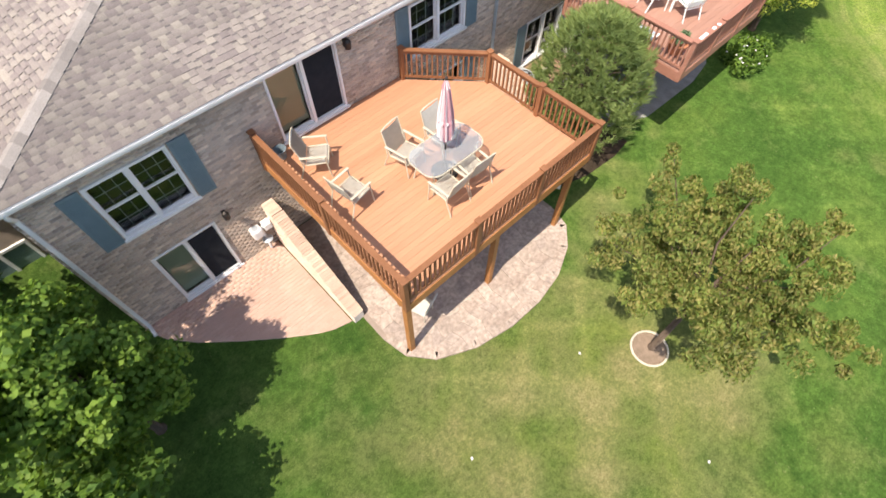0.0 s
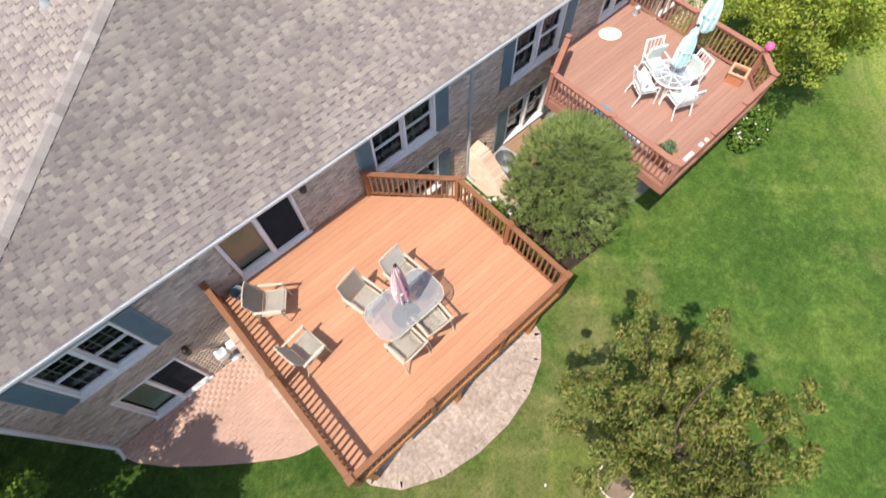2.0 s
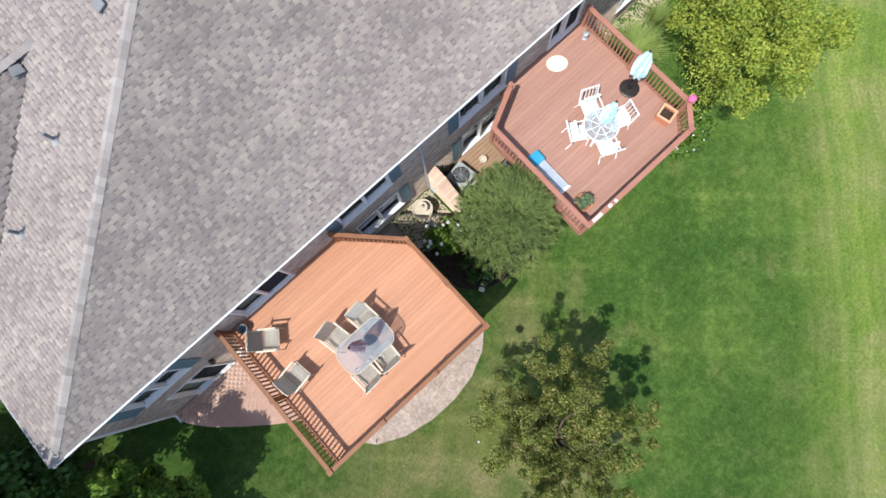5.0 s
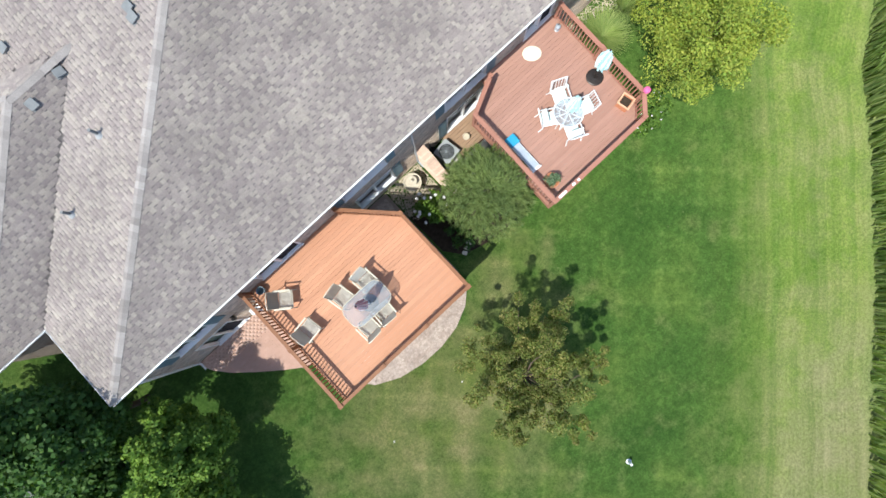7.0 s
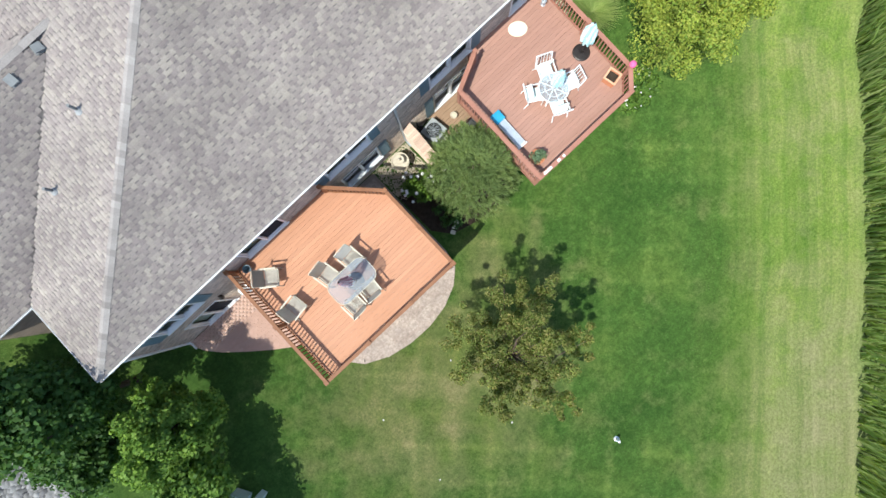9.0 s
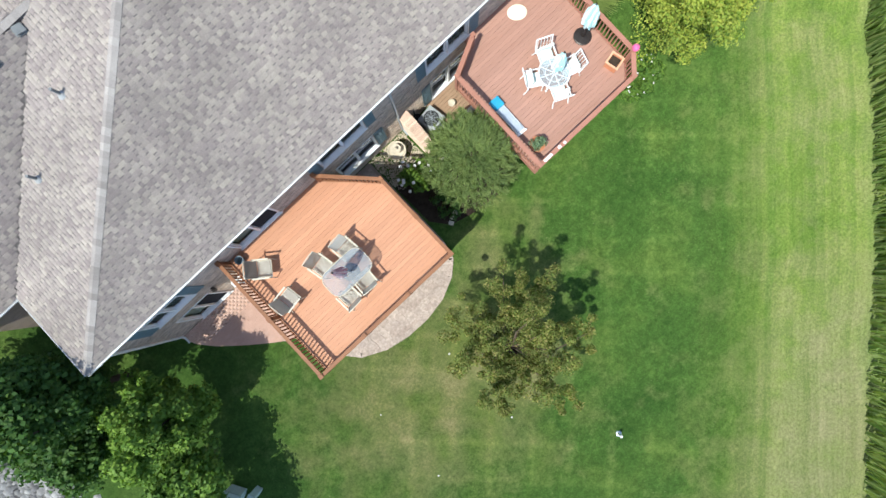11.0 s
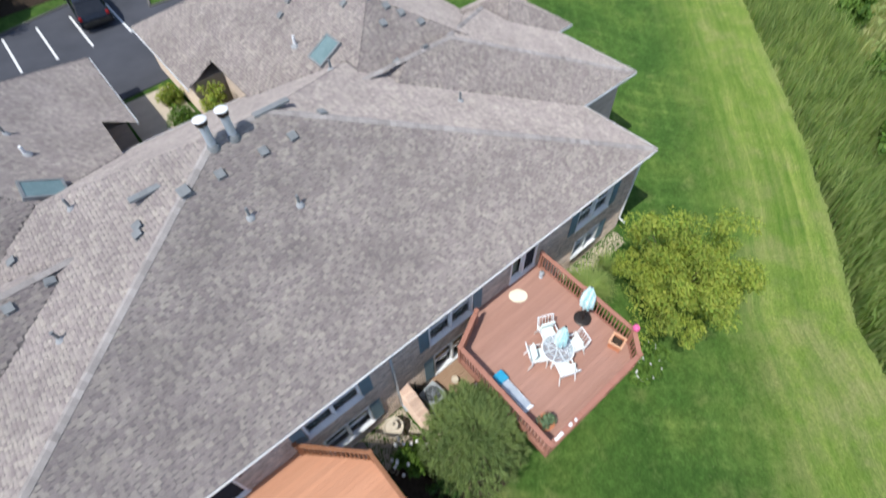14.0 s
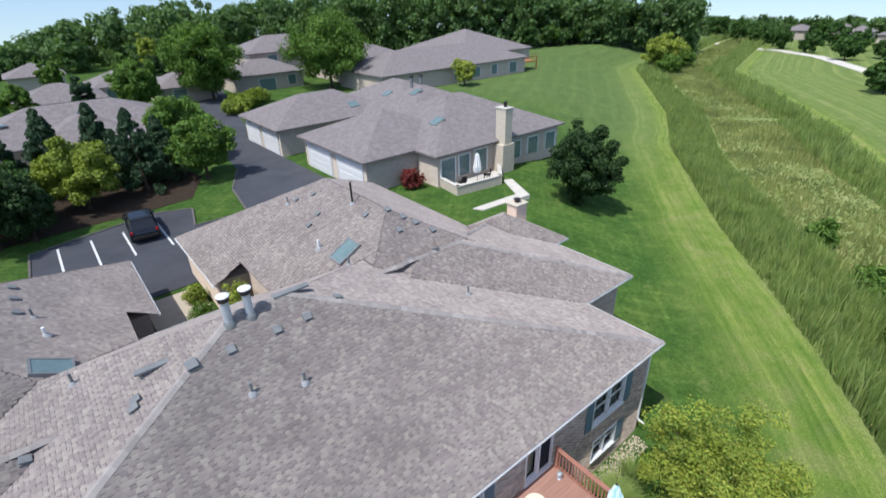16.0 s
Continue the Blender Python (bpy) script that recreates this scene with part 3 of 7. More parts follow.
def shingle_face(i, side):
    """Lays courses of tabs on one slope of block i. Tabs of the slope over the deck near the eave become single pieces."""
    x0, x1, y0, y1, sx, sy = BLOCKS[i]
    w, d = x1 - x0, y1 - y0
    top = min(w * sx, d * sy) / 2
    rise, near = (sy, sx) if side in "sn" else (sx, sy)
    run = top / rise
    if side == "s":
        org, al, up, wid = (x0, y0), (1, 0), (0, 1), w
    elif side == "n":
        org, al, up, wid = (x1, y1), (-1, 0), (0, -1), w
    elif side == "w":
        org, al, up, wid = (x0, y1), (0, -1), (1, 0), d
    else:
        org, al, up, wid = (x1, y0), (0, 1), (-1, 0), d
    f = math.hypot(1, rise)
    step = EXPO / f
    n = int(run / step)
    for r in range(n):
        v0 = r * step - 0.02
        v1 = v0 + step * 1.12
        lo_cut = hi_cut = (v0 + step * 0.5) * rise / near
        u = max(0.0, lo_cut)
        end = wid - max(0.0, hi_cut)
        tooth = r % 2 == 0
        while u < end - 0.05:
            tw = min(rs.uniform(0.11, 0.21) if tooth else rs.uniform(0.08, 0.15), end - u)
            uc, vc = u + tw / 2, v0 + step / 2
            cx, cy = org[0] + al[0] * uc + up[0] * vc, org[1] + al[1] * uc + up[1] * vc
            if not cut_out(i, cx, cy) and roof_z(cx, cy, i, True) < EAVE + rise * vc + 0.015:
                lift = (0.021 if side in "sw" else 0.006) if tooth else 0.006

                def on(uu, vv, dz):
                    return (org[0] + al[0] * uu + up[0] * vv, org[1] + al[1] * uu + up[1] * vv, EAVE + rise * vv + dz)

                a, b = u + 0.001, u + tw - 0.001
                if i == 0 and side == "s" and r < 9 and -0.6 < cx < 6.0:
                    SINGLE.append((tw, lift, u, v0))
                else:
                    k = len(SHV)
                    SHV.extend((on(a, v0, lift), on(b, v0, lift), on(b, v1, 0.005), on(a, v1, 0.005), on(a, v0, -0.004), on(b, v0, -0.004)))
                    SHQ.append((k, k + 1, k + 2, k + 3))
                    if side in "sw":
                        SHQ.append((k + 4, k + 5, k + 1, k))
                # dark shadow-line granules, left off the e and n slopes to lighten them
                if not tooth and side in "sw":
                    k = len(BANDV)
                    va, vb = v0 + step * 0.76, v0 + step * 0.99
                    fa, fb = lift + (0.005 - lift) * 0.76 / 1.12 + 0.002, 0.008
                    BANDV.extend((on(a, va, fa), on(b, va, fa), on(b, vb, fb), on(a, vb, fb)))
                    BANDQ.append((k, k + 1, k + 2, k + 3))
            u += tw
            tooth = not tooth or rs.random() < 0.3


for i in range(len(BLOCKS)):
    for side in "snwe":
        shingle_face(i, side)
mesh_np("shingle", SHV, SHQ, SHINGLE, roof, "", "stuff")
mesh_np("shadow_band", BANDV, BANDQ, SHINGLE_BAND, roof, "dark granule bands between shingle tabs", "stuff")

# hip and ridge caps of the rear roof
bm = bmesh.new()
def cap_lines():
    bx0, bx1, by0, by1, sx, sy = BLOCKS[0]
    half = (by1 - by0) / 2
    hx, top = half * sy / sx, EAVE + half * sy
    yield (bx0, by0, EAVE), (bx0 + hx, by0 + half, top), sx, sy
    yield (bx1, by0, EAVE), (bx1 - hx, by0 + half, top), sx, sy
    yield (bx0 + hx, by0 + half, top), (bx1 - hx, by0 + half, top), sy, sy
    for i, flip in ((1, 1), (2, -1)):
        wx0, wx1, wy0, wy1, sx, sy = BLOCKS[i]
        ex = wx0 if flip > 0 else wx1
        half = (wy1 - wy0) / 2
        hx, top = half * sy / sx, EAVE + half * sy
        yield (ex, wy0, EAVE), (ex + flip * hx, wy0 + half, top), sx, sy
        yield (ex, wy1, EAVE), (ex + flip * hx, wy0 + half, top), sx, sy
        meet = bx0 + (top - EAVE) / BLOCKS[0][4] if flip > 0 else bx1 - (top - EAVE) / BLOCKS[0][4]
        yield (ex + flip * hx, wy0 + half, top), (meet, wy0 + half, top), sy, sy


for p, q, s_a, s_b in cap_lines():
    p, q = Vector(p), Vector(q)
    n = int((q - p).length / 0.2)
    d = (q - p) / n
    sidev = Vector((-d.y, d.x, 0)).normalized()
    fx = 1 if d.x > 0 else -1
    fall = []
    for sgn in (-1, 1):
        o = sidev * 0.125 * sgn
        fall.append(o + Vector((0, 0, -0.018 - s_b * abs(o.y) if p.z == q.z else -0.018 + min(s_a * fx * o.x, s_b * o.y))))
    for j in range(n):
        a, b = p + d * j, p + d * (j + 1.15)
        hi, lo = Vector((0, 0, 0.05)), Vector((0, 0, 0.038))
        vs = [bm.verts.new(x) for x in (a + fall[0] + hi, a + hi, a + fall[1] + hi, b + fall[1] + lo, b + lo, b + fall[0] + lo)]
        bm.faces.new((vs[0], vs[1], vs[4], vs[5]))
        bm.faces.new((vs[1], vs[2], vs[3], vs[4]))
part("ridge_cap", bm, RIDGE, roof, "", "stuff")

# gutters along the open eaves
def gutter(p, q, out):
    bm = bmesh.new()
    (ax, ay), (bx, by) = p, q
    ox, oy = out
    prof = [(0.0, -0.02), (0.0, -0.15), (0.01, -0.15), (0.02, -0.125), (0.055, -0.125), (0.075, -0.07), (0.075, -0.018), (0.065, -0.018), (0.065, -0.065), (0.048, -0.11), (0.01, -0.11), (0.01, -0.02)]
    ends = [[bm.verts.new((x + o * ox, y + o * oy, EAVE + z)) for o, z in prof] for x, y in (p, q)]
    bm.faces.new(ends[0])
    bm.faces.new(list(reversed(ends[1])))
    for i in range(len(prof)):
        j = (i + 1) % len(prof)
        bm.faces.new((ends[0][i], ends[1][i], ends[1][j], ends[0][j]))
    bmesh.ops.recalc_face_normals(bm, faces=bm.faces[:])
    part("gutter", bm, TRIM, house, "white aluminium gutter")


for p, q, o in (((-4.59, -0.28), (20.68, -0.28), (0, -1)), ((-4.59, -0.28), (-4.59, 2.85), (-1, 0)), ((-7.0, 2.85), (-4.59, 2.85), (0, -1)), ((20.68, -0.28), (20.68, 3.35), (1, 0)),
                ((20.68, 3.35), (24.33, 3.35), (0, -1)), ((24.33, 3.35), (24.33, 8.0), (1, 0)), ((5.95, 15.5), (5.95, 22.2), (1, 0)), ((8.6, 16.2), (8.6, 23.6), (-1, 0)), ((24.33, 8.0), (25.4, 8.0), (0, -1)),
                ((4.8, 13.98), (10.05, 13.98), (0, 1))):
    gutter(p, q, o)

# openings of the rear wall: x0, x1, z0, z1
OPEN = [(0.66, 2.48, 2.97, 4.86), (-3.2, -1.57, 2.90, 4.47), (4.57, 6.5, 3.24, 4.64), (-3.16, -1.6, 0.06, 1.98), (4.75, 6.55, 0.8, 2.2),
        (9.25, 11.2, 3.05, 4.64), (9.35, 11.15, 0.45, 2.05), (13.05, 14.4, 2.97, 4.86), (16.7, 18.75, 3.0, 4.4), (17.0, 18.6, 0.9, 2.0)]
WX0, WX1, WTOP = -4.3, 20.4, 5.04


def wall_cells(x0, x1, z0, z1, openings):
    xs = sorted({x0, x1, *[v for o in openings for v in o[:2]]})
    zs = sorted({z0, z1, *[v for o in openings for v in o[2:]]})
    for a, b in zip(xs, xs[1:]):
        for c, d in zip(zs, zs[1:]):
            if not any(o[0] <= a and b <= o[1] and o[2] <= c and d <= o[3] for o in openings):
                yield a, b, c, d


bm = bmesh.new()
for a, b, c, d in wall_cells(WX0, WX1, -0.3, WTOP, OPEN):
    add_box(bm, a, b, 0.0, 0.25, c, d)
bmesh.ops.remove_doubles(bm, verts=bm.verts[:], dist=1e-4)
wall_rear = part("rear_wall", bm, MORTAR, house, "tan and grey brick wall")
for x0, x1, y0, y1 in ((-4.3, -4.05, 0.25, 3.3), (20.15, 20.4, 0.25, 3.8)):
    part("side_wall", box(x0, x1, y0, y1, -0.3, WTOP), MORTAR, house, "tan and grey brick wall")
BRICKWORK = mottled("brickwork", (0.40, 0.325, 0.27), (0.58, 0.475, 0.39), 2.0, 24, 0.9, bumps=0.5, stretch=(1, 1, 3))
for x0, x1, y0, y1 in ((-6.7, -4.05, 3.2, 11.4), (20.15, 24.0, 3.8, 12.2), (-5.9, 4.5, 13.6, 21.9), (4.5, 5.6, 15.85, 21.9), (10.35, 22.0, 13.6, 23.3), (8.95, 10.35, 16.55, 23.3), (4.5, 10.35, 13.35, 13.58), (24.0, 25.1, 8.3, 12.7)):
    part("wing_wall", box(x0, x1, y0, y1, -0.3, WTOP + (0.2 if y0 == 13.6 and x0 > 0 or x1 == 4.5 else 0.0)), BRICKWORK, house, "tan brick wing wall")
# unseen floors and partition; their near-black colour stands in for room shade
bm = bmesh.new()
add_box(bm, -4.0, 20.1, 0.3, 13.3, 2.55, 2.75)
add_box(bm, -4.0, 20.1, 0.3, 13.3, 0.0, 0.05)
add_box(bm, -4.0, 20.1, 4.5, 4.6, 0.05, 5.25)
part("inner_floor", bm, DARK, house, "unseen floors and partition, painted dark for dim rooms")

# bricks of the rear wall
BRV, BRQ, BR_SINGLE = [], [], []
BW, BH, PW, PH = 0.198, 0.062, 0.208, 0.074
rb = random.Random(9)


def brick_rows(x0, x1, z0, z1, openings, place, single=None, trims=()):
    r = 0
    z = z0
    while z + BH <= z1:
        x = x0 - (PW / 2 if r % 2 else 0)
        while x < x1:
            a, b = max(x, x0), min(x + BW, x1)
            c, d = z, z + BH
            x += PW
            if b - a < 0.03:
                continue
            cut = [(a, b)]
            for o in openings:
                if o[2] - 0.002 < d and c < o[3] + 0.002:
                    nxt = []
                    for p, q in cut:
                        if q <= o[0] or p >= o[1]:
                            nxt.append((p, q))
                        else:
                            if p < o[0]:
                                nxt.append((p, o[0]))
                            if q > o[1]:
                                nxt.append((o[1], q))
                    cut = nxt
            for p, q in cut:
                if q - p < 0.03:
                    continue
                if single and single(p, q, c, d) and q - p > BW - 0.01:
                    BR_SINGLE.append((p, c))
                    continue
                t = rb.uniform(0.006, 0.011)
                k = len(BRV)
                BRV.extend(place(u, w, v) for u, v, w in ((p, c, t), (q, c, t), (q, d, t), (p, d, t), (p, c, 0), (q, c, 0), (q, d, 0), (p, d, 0)))
                BRQ.extend(((k, k + 1, k + 2, k + 3), (k + 3, k + 2, k + 6, k + 7), (k + 4, k + 5, k + 1, k), (k + 4, k, k + 3, k + 7), (k + 1, k + 5, k + 6, k + 2)))
        z += PH
        r += 1


brick_rows(WX0, WX1, 0.0, WTOP - 0.05, OPEN, lambda u, w, v: (u, -w, v), lambda p, q, c, d: -1.15 < p < 0.45 and 2.5 < c < 4.9)
brick_rows(0.0, 3.2, 0.0, WTOP - 0.05, [], lambda u, w, v: (-4.3 - w, u, v))
brick_rows(0.0, 3.7, 0.8, WTOP - 0.05, [], lambda u, w, v: (20.4 + w, u, v))
mesh_np("brick", BRV, BRQ, BRICK, wall_rear, "", "stuff")


def window(x0, x1, z0, z1, kind="double", group="rear windows"):
    """A window set into the rear wall; its parts hang from the house."""
    bm = bmesh.new()
    bm.faces.new([bm.verts.new((x, 0.17, z)) for x, z in ((x0, z0), (x1, z0), (x1, z1), (x0, z1))])
    w = part("window", bm, DARK, house, {"double": "white twin double-hung window with grilles", "slider": "white sliding glass door", "low": "white twin basement window"}[kind])
    w.data.materials[0] = GLASS
    w.visible_shadow = False
    w.name = "window" if kind != "slider" else "patio_door"
    bm = bmesh.new()
    f = 0.055
    for a, b, c, d in ((x0, x1, z1 - f, z1), (x0, x1, z0, z0 + f), (x0, x0 + f, z0 + f, z1 - f), (x1 - f, x1, z0 + f, z1 - f)):
        add_box(bm, a, b, -0.03, 0.14, c, d)
    xm = (x0 + x1) / 2
    add_box(bm, xm - 0.04, xm + 0.04, -0.02, 0.13, z0 + f, z1 - f)
    part("frame", bm, TRIM, w, "white window frame")
    bm = bmesh.new()
    add_box(bm, x0 - 0.04, x1 + 0.04, -0.075, -0.032, z0 - 0.045, z0 + 0.02)
    part("sill", bm, TRIM, w)
    for a, b in ((x0 + f, xm - 0.04), (xm + 0.04, x1 - f)):
        bm = bmesh.new()
        s = 0.026
        zs = (z0 + z1) / 2
        if kind != "slider":
            add_box(bm, a, b, 0.06, 0.12, zs - 0.016, zs + 0.016)
        for p, q, c, d in ((a, a + s, z0 + f, z1 - f), (b - s, b, z0 + f, z1 - f), (a + s, b - s, z0 + f, z0 + f + s), (a + s, b - s, z1 - f - s, z1 - f)):
            add_box(bm, p, q, 0.05, 0.11, c, d)
        part("sash", bm, TRIM, w)
        if kind == "double":
            bm = bmesh.new()
            for k in (1, 2):
                xx = a + (b - a) * k / 3
                add_box(bm, xx - 0.007, xx + 0.007, 0.09, 0.105, z0 + f, z1 - f)
            for k in (1, 3):
                zz = z0 + (z1 - z0) * k / 4
                add_box(bm, a, b, 0.091, 0.104, zz - 0.007, zz + 0.007)
            part("grille", bm, mottled("grille_grey", (0.10, 0.14, 0.12), (0.15, 0.19, 0.17), 4, 30, 0.6) if "grille_grey" not in bpy.data.materials else bpy.data.materials["grille_grey"], w)
    if kind == "slider":
        part("stile", box(xm + 0.22, xm + 0.265, 0.045, 0.1, z0 + 0.06, z1 - 0.06), TRIM, w)
        part("insect_screen", box(xm + 0.06, x1 - 0.085, 0.03, 0.036, z0 + 0.08, z1 - 0.08), SCREEN, w, "dark grey insect screen")
        part("blind", box(x0 + 0.09, xm - 0.055, 0.185, 0.195, z0 + 0.08, z1 - 0.08), BLIND, w, "pale green vertical blind")
    return w


def shutter(x0, x1, z0, z1):
    bm = bmesh.new()
    add_box(bm, x0, x1, -0.032, -0.013, z0, z1)
    for a, b, c, d in ((x0, x0 + 0.05, z0, z1), (x1 - 0.05, x1, z0, z1), (x0 + 0.05, x1 - 0.05, z0, z0 + 0.07), (x0 + 0.05, x1 - 0.05, z1 - 0.07, z1)):
        add_box(bm, a, b, -0.045, -0.0325, c, d)
    z = z0 + 0.09
    while z < z1 - 0.1:
        add_box(bm, x0 + 0.05, x1 - 0.05, -0.042, -0.0325, z, z + 0.026)
        z += 0.042
    part("shutter", bm, SHUTTER, house, "slate blue louvred shutter")


KINDS = ["slider", "double", "double", "slider", "low", "double", "low", "slider", "double", "low"]
for o, k in zip(OPEN, KINDS):
    window(*o, k)
for i in (1, 2, 5, 8):
    x0, x1, z0, z1 = OPEN[i]
    shutter(x0 - 0.42, x0 - 0.03, z0 - 0.03, z1 + 0.03)
    shutter(x1 + 0.03, x1 + 0.42, z0 - 0.03, z1 + 0.03)
for i in (4, 6, 9):
    x0, x1, z0, z1 = OPEN[i]
    shutter(x1 + 0.03, x1 + 0.44, z0 - 0.03, z1)
    if i == 6:
        shutter(x0 - 0.44, x0 - 0.03, z0 - 0.03, z1)

# basement window of the west wing
bm = bmesh.new()
for a, b, c, d in ((-6.4, -5.12, 0.53, 0.6), (-6.4, -5.12, 1.31, 1.38), (-6.4, -6.33, 0.6, 1.31), (-5.19, -5.12, 0.6, 1.31), (-5.8, -5.72, 0.6, 1.31)):
    add_box(bm, a, b, 3.14, 3.22, c, d)
wing_window = part("window", bm, TRIM, house, "white twin basement window of the wing")
part("pane", box(-6.33, -5.19, 3.185, 3.195, 0.6, 1.31), SKYLIGHT, wing_window)

# downspouts at the corners and at the middle of the rear wall
for x, top, foot in ((-4.2, 4.95, 0.05), (7.7, 4.95, 0.25), (20.3, 4.95, 0.95)):
    bm = bmesh.new()
    add_box(bm, x - 0.04, x + 0.04, -0.09, -0.02, foot + 0.12, top - 0.35, bevel=0.012)
    add_tube(bm, [(x, -0.31, top + 0.02), (x, -0.28, top - 0.1), (x, -0.06, top - 0.36)], 0.042, 6)
    add_tube(bm, [(x, -0.06, foot + 0.14), (x, -0.12, foot + 0.06), (x, -0.38, foot + 0.04)], 0.045, 6)
    part("downspout", bm, GALV if x > 7 and x < 9 else TRIM, house, "painted metal downspout")

# wall lamps, one beside the deck door and one beside the lower door
for x, z in ((2.72, 4.5), (-1.32, 1.95)):
    bm = lathe([(0.03, -0.02), (0.075, 0.0), (0.085, 0.16), (0.05, 0.22), (0.0, 0.25)], 10, None, (x, -0.12, z))
    add_box(bm, x - 0.05, x + 0.05, -0.06, -0.009, z + 0.02, z + 0.2)
    part("wall_lamp", bm, DARK_METAL, house, "dark bronze wall lamp")


# things on the roof
def on_roof(x, y):
    z = roof_z(x, y)
    e = 0.05
    gxr = (roof_z(x + e, y) - roof_z(x - e, y)) / (2 * e)
    gyr = (roof_z(x, y + e) - roof_z(x, y - e)) / (2 * e)
    nrm = Vector((-gxr, -gyr, 1)).normalized()
    xa = Vector((1, 0, gxr)).normalized() if abs(gyr) > abs(gxr) else Vector((0, 1, gyr)).normalized()
    ya = nrm.cross(xa)
    m = Matrix((xa, ya, nrm)).transposed().to_4x4()
    m.translation = (x, y, z)
    return m


def box_vent(m):
    t = thing("roof_vent", "low grey metal box vent on the shingles", "roof vent", "roof vents")
    bm = box(-0.2, 0.2, -0.24, 0.24, 0.0, 0.02)
    part("flashing", bm, VENT, t)
    bm = box(-0.15, 0.15, -0.15, 0.15, 0.02, 0.1)
    part("throat", bm, VENT, t)
    bm = box(-0.2, 0.2, -0.2, 0.2, 0.1, 0.16, None, 0.015)
    part("hood", bm, VENT, t)
    t.matrix_basis = m
    return t


bv = box_vent(on_roof(5.63, 5.87) @ Matrix.Scale(0.82, 4))
for x, y in ((4.15, 6.08), (4.05, 5.82), (6.68, 5.86), (8.08, 5.87), (9.07, 5.88), (10.3, 6.14), (1.5, 6.7), (0.4, 6.6), (0.75, 8.6), (15.28, 9.71), (14.71, 8.12), (15.99, 8.03), (13.77, 17.04), (14.43, 16.27), (13.13, 14.31), (13.75, 14.53), (14.78, 11.6), (15.44, 10.8), (15.86, 10.24), (16.24, 9.79), (16.74, 9.19), (1.58, 17.1), (1.6, 16.04), (1.64, 14.79)):
    copy_thing(bv, on_roof(x, y) @ Matrix.Scale(0.82, 4))


def vent_pipe(x, y, h=0.4, r=0.045, mat=VENT, label="grey plumbing vent pipe with a lead collar"):
    z = roof_z(x, y)
    t = thing("vent_pipe", label, "vent pipe", "vent pipes", (x, y, z - 0.04))
    part("pipe", tube([(0, 0, 0), (0, 0, h + 0.04)], r, 10), mat, t)
    part("collar", lathe([(r * 3.2, 0.0), (r * 2.6, 0.06), (r * 1.2, 0.14), (r * 1.05, 0.14)], 12), mottled("lead_collar", (0.30, 0.31, 0.32), (0.40, 0.41, 0.42), 6, 40, 0.6) if "lead_collar" not in bpy.data.materials else bpy.data.materials["lead_collar"], t)


for x, y in ((8.05, 4.2), (6.68, 4.55), (1.12, 4.86), (-1.19, 4.2), (2.07, 14.53), (2.84, 8.71), (15.5, 5.4), (12.33, 9.04), (13.4, 17.4)):
    vent_pipe(x, y)
vent_pipe(14.95, 13.09, 1.1, 0.05, DARK_METAL, "tall dark vent pipe")
vent_pipe(12.58, 12.32, 0.42, 0.065, TRIM, "white flue pipe with a cap")
vent_pipe(2.32, 13.07, 0.36, 0.06, TRIM, "white flue pipe with a cap")

for x, y in ((6.98, 6.58), (7.62, 6.58)):
    z = roof_z(x, y)
    t = thing("flue_stack", "galvanised metal flue stack with a black cap", "chimney flue", "flue stacks", (x, y, z - 0.08))
    part("flue", tube([(0, 0, 0), (0, 0, 0.92)], 0.125, 18), GALV, t)
    part("cone", lathe([(0.21, 0.0), (0.18, 0.12), (0.135, 0.2), (0.126, 0.2)], 18), VENT, t, "pale storm collar")
    part("cap", lathe([(0.0, 0.88), (0.165, 0.88), (0.175, 1.0), (0.16, 1.03), (0.0, 1.03)], 18), DARK_METAL, t, "black round cap")
    part("lid", lathe([(0.19, 1.035), (0.20, 1.06), (0.12, 1.10), (0.0, 1.115)], 18), TRIM, t, "pale cap top")

for x, y in ((2.3, 10.75), (13.06, 10.67)):
    t = thing("skylight", "flat skylight with greenish tinted glass", "skylight", "skylights")
    bm = bmesh.new()
    for a, b, c, d in ((-0.62, 0.62, 0.42, 0.5), (-0.62, 0.62, -0.5, -0.42), (-0.62, -0.54, -0.42, 0.42), (0.54, 0.62, -0.42, 0.42)):
        add_box(bm, a, b, c, d, 0.0, 0.14)
    part("frame", bm, VENT, t)
    part("pane", box(-0.54, 0.54, -0.42, 0.42, 0.09, 0.12), SKYLIGHT, t, "greenish tinted pane")
    t.matrix_basis = on_roof(x, y) @ Matrix.Rotation(radians(90), 4, "Z")
for x, y in ((4.9, 6.84), (9.05, 6.86)):
    t = thing("ridge_vent", "long low shingled ridge vent", "roof vent", "ridge vents")
    part("hood", box(-0.6, 0.6, -0.12, 0.12, 0.0, 0.08, None, 0.02), VENT, t)
    t.matrix_basis = Matrix.Translation((x, y, roof_z(x, y) + 0.03))

t = thing("chimney", "short tan brick chimney with a dark cap", "chimney", "", (24.95, 11.5, roof_z(24.95, 11.5) - 0.2))
part("shaft", box(-0.45, 0.45, -0.38, 0.38, -0.6, 1.1, None, 0.02), PINK_BRICK, t)
part("crown", box(-0.52, 0.52, -0.45, 0.45, 1.1, 1.2, None, 0.02), LIME, t)
part("cap", lathe([(0.16, 1.2), (0.16, 1.38), (0.24, 1.4), (0.0, 1.5)], 12), DARK_METAL, t)


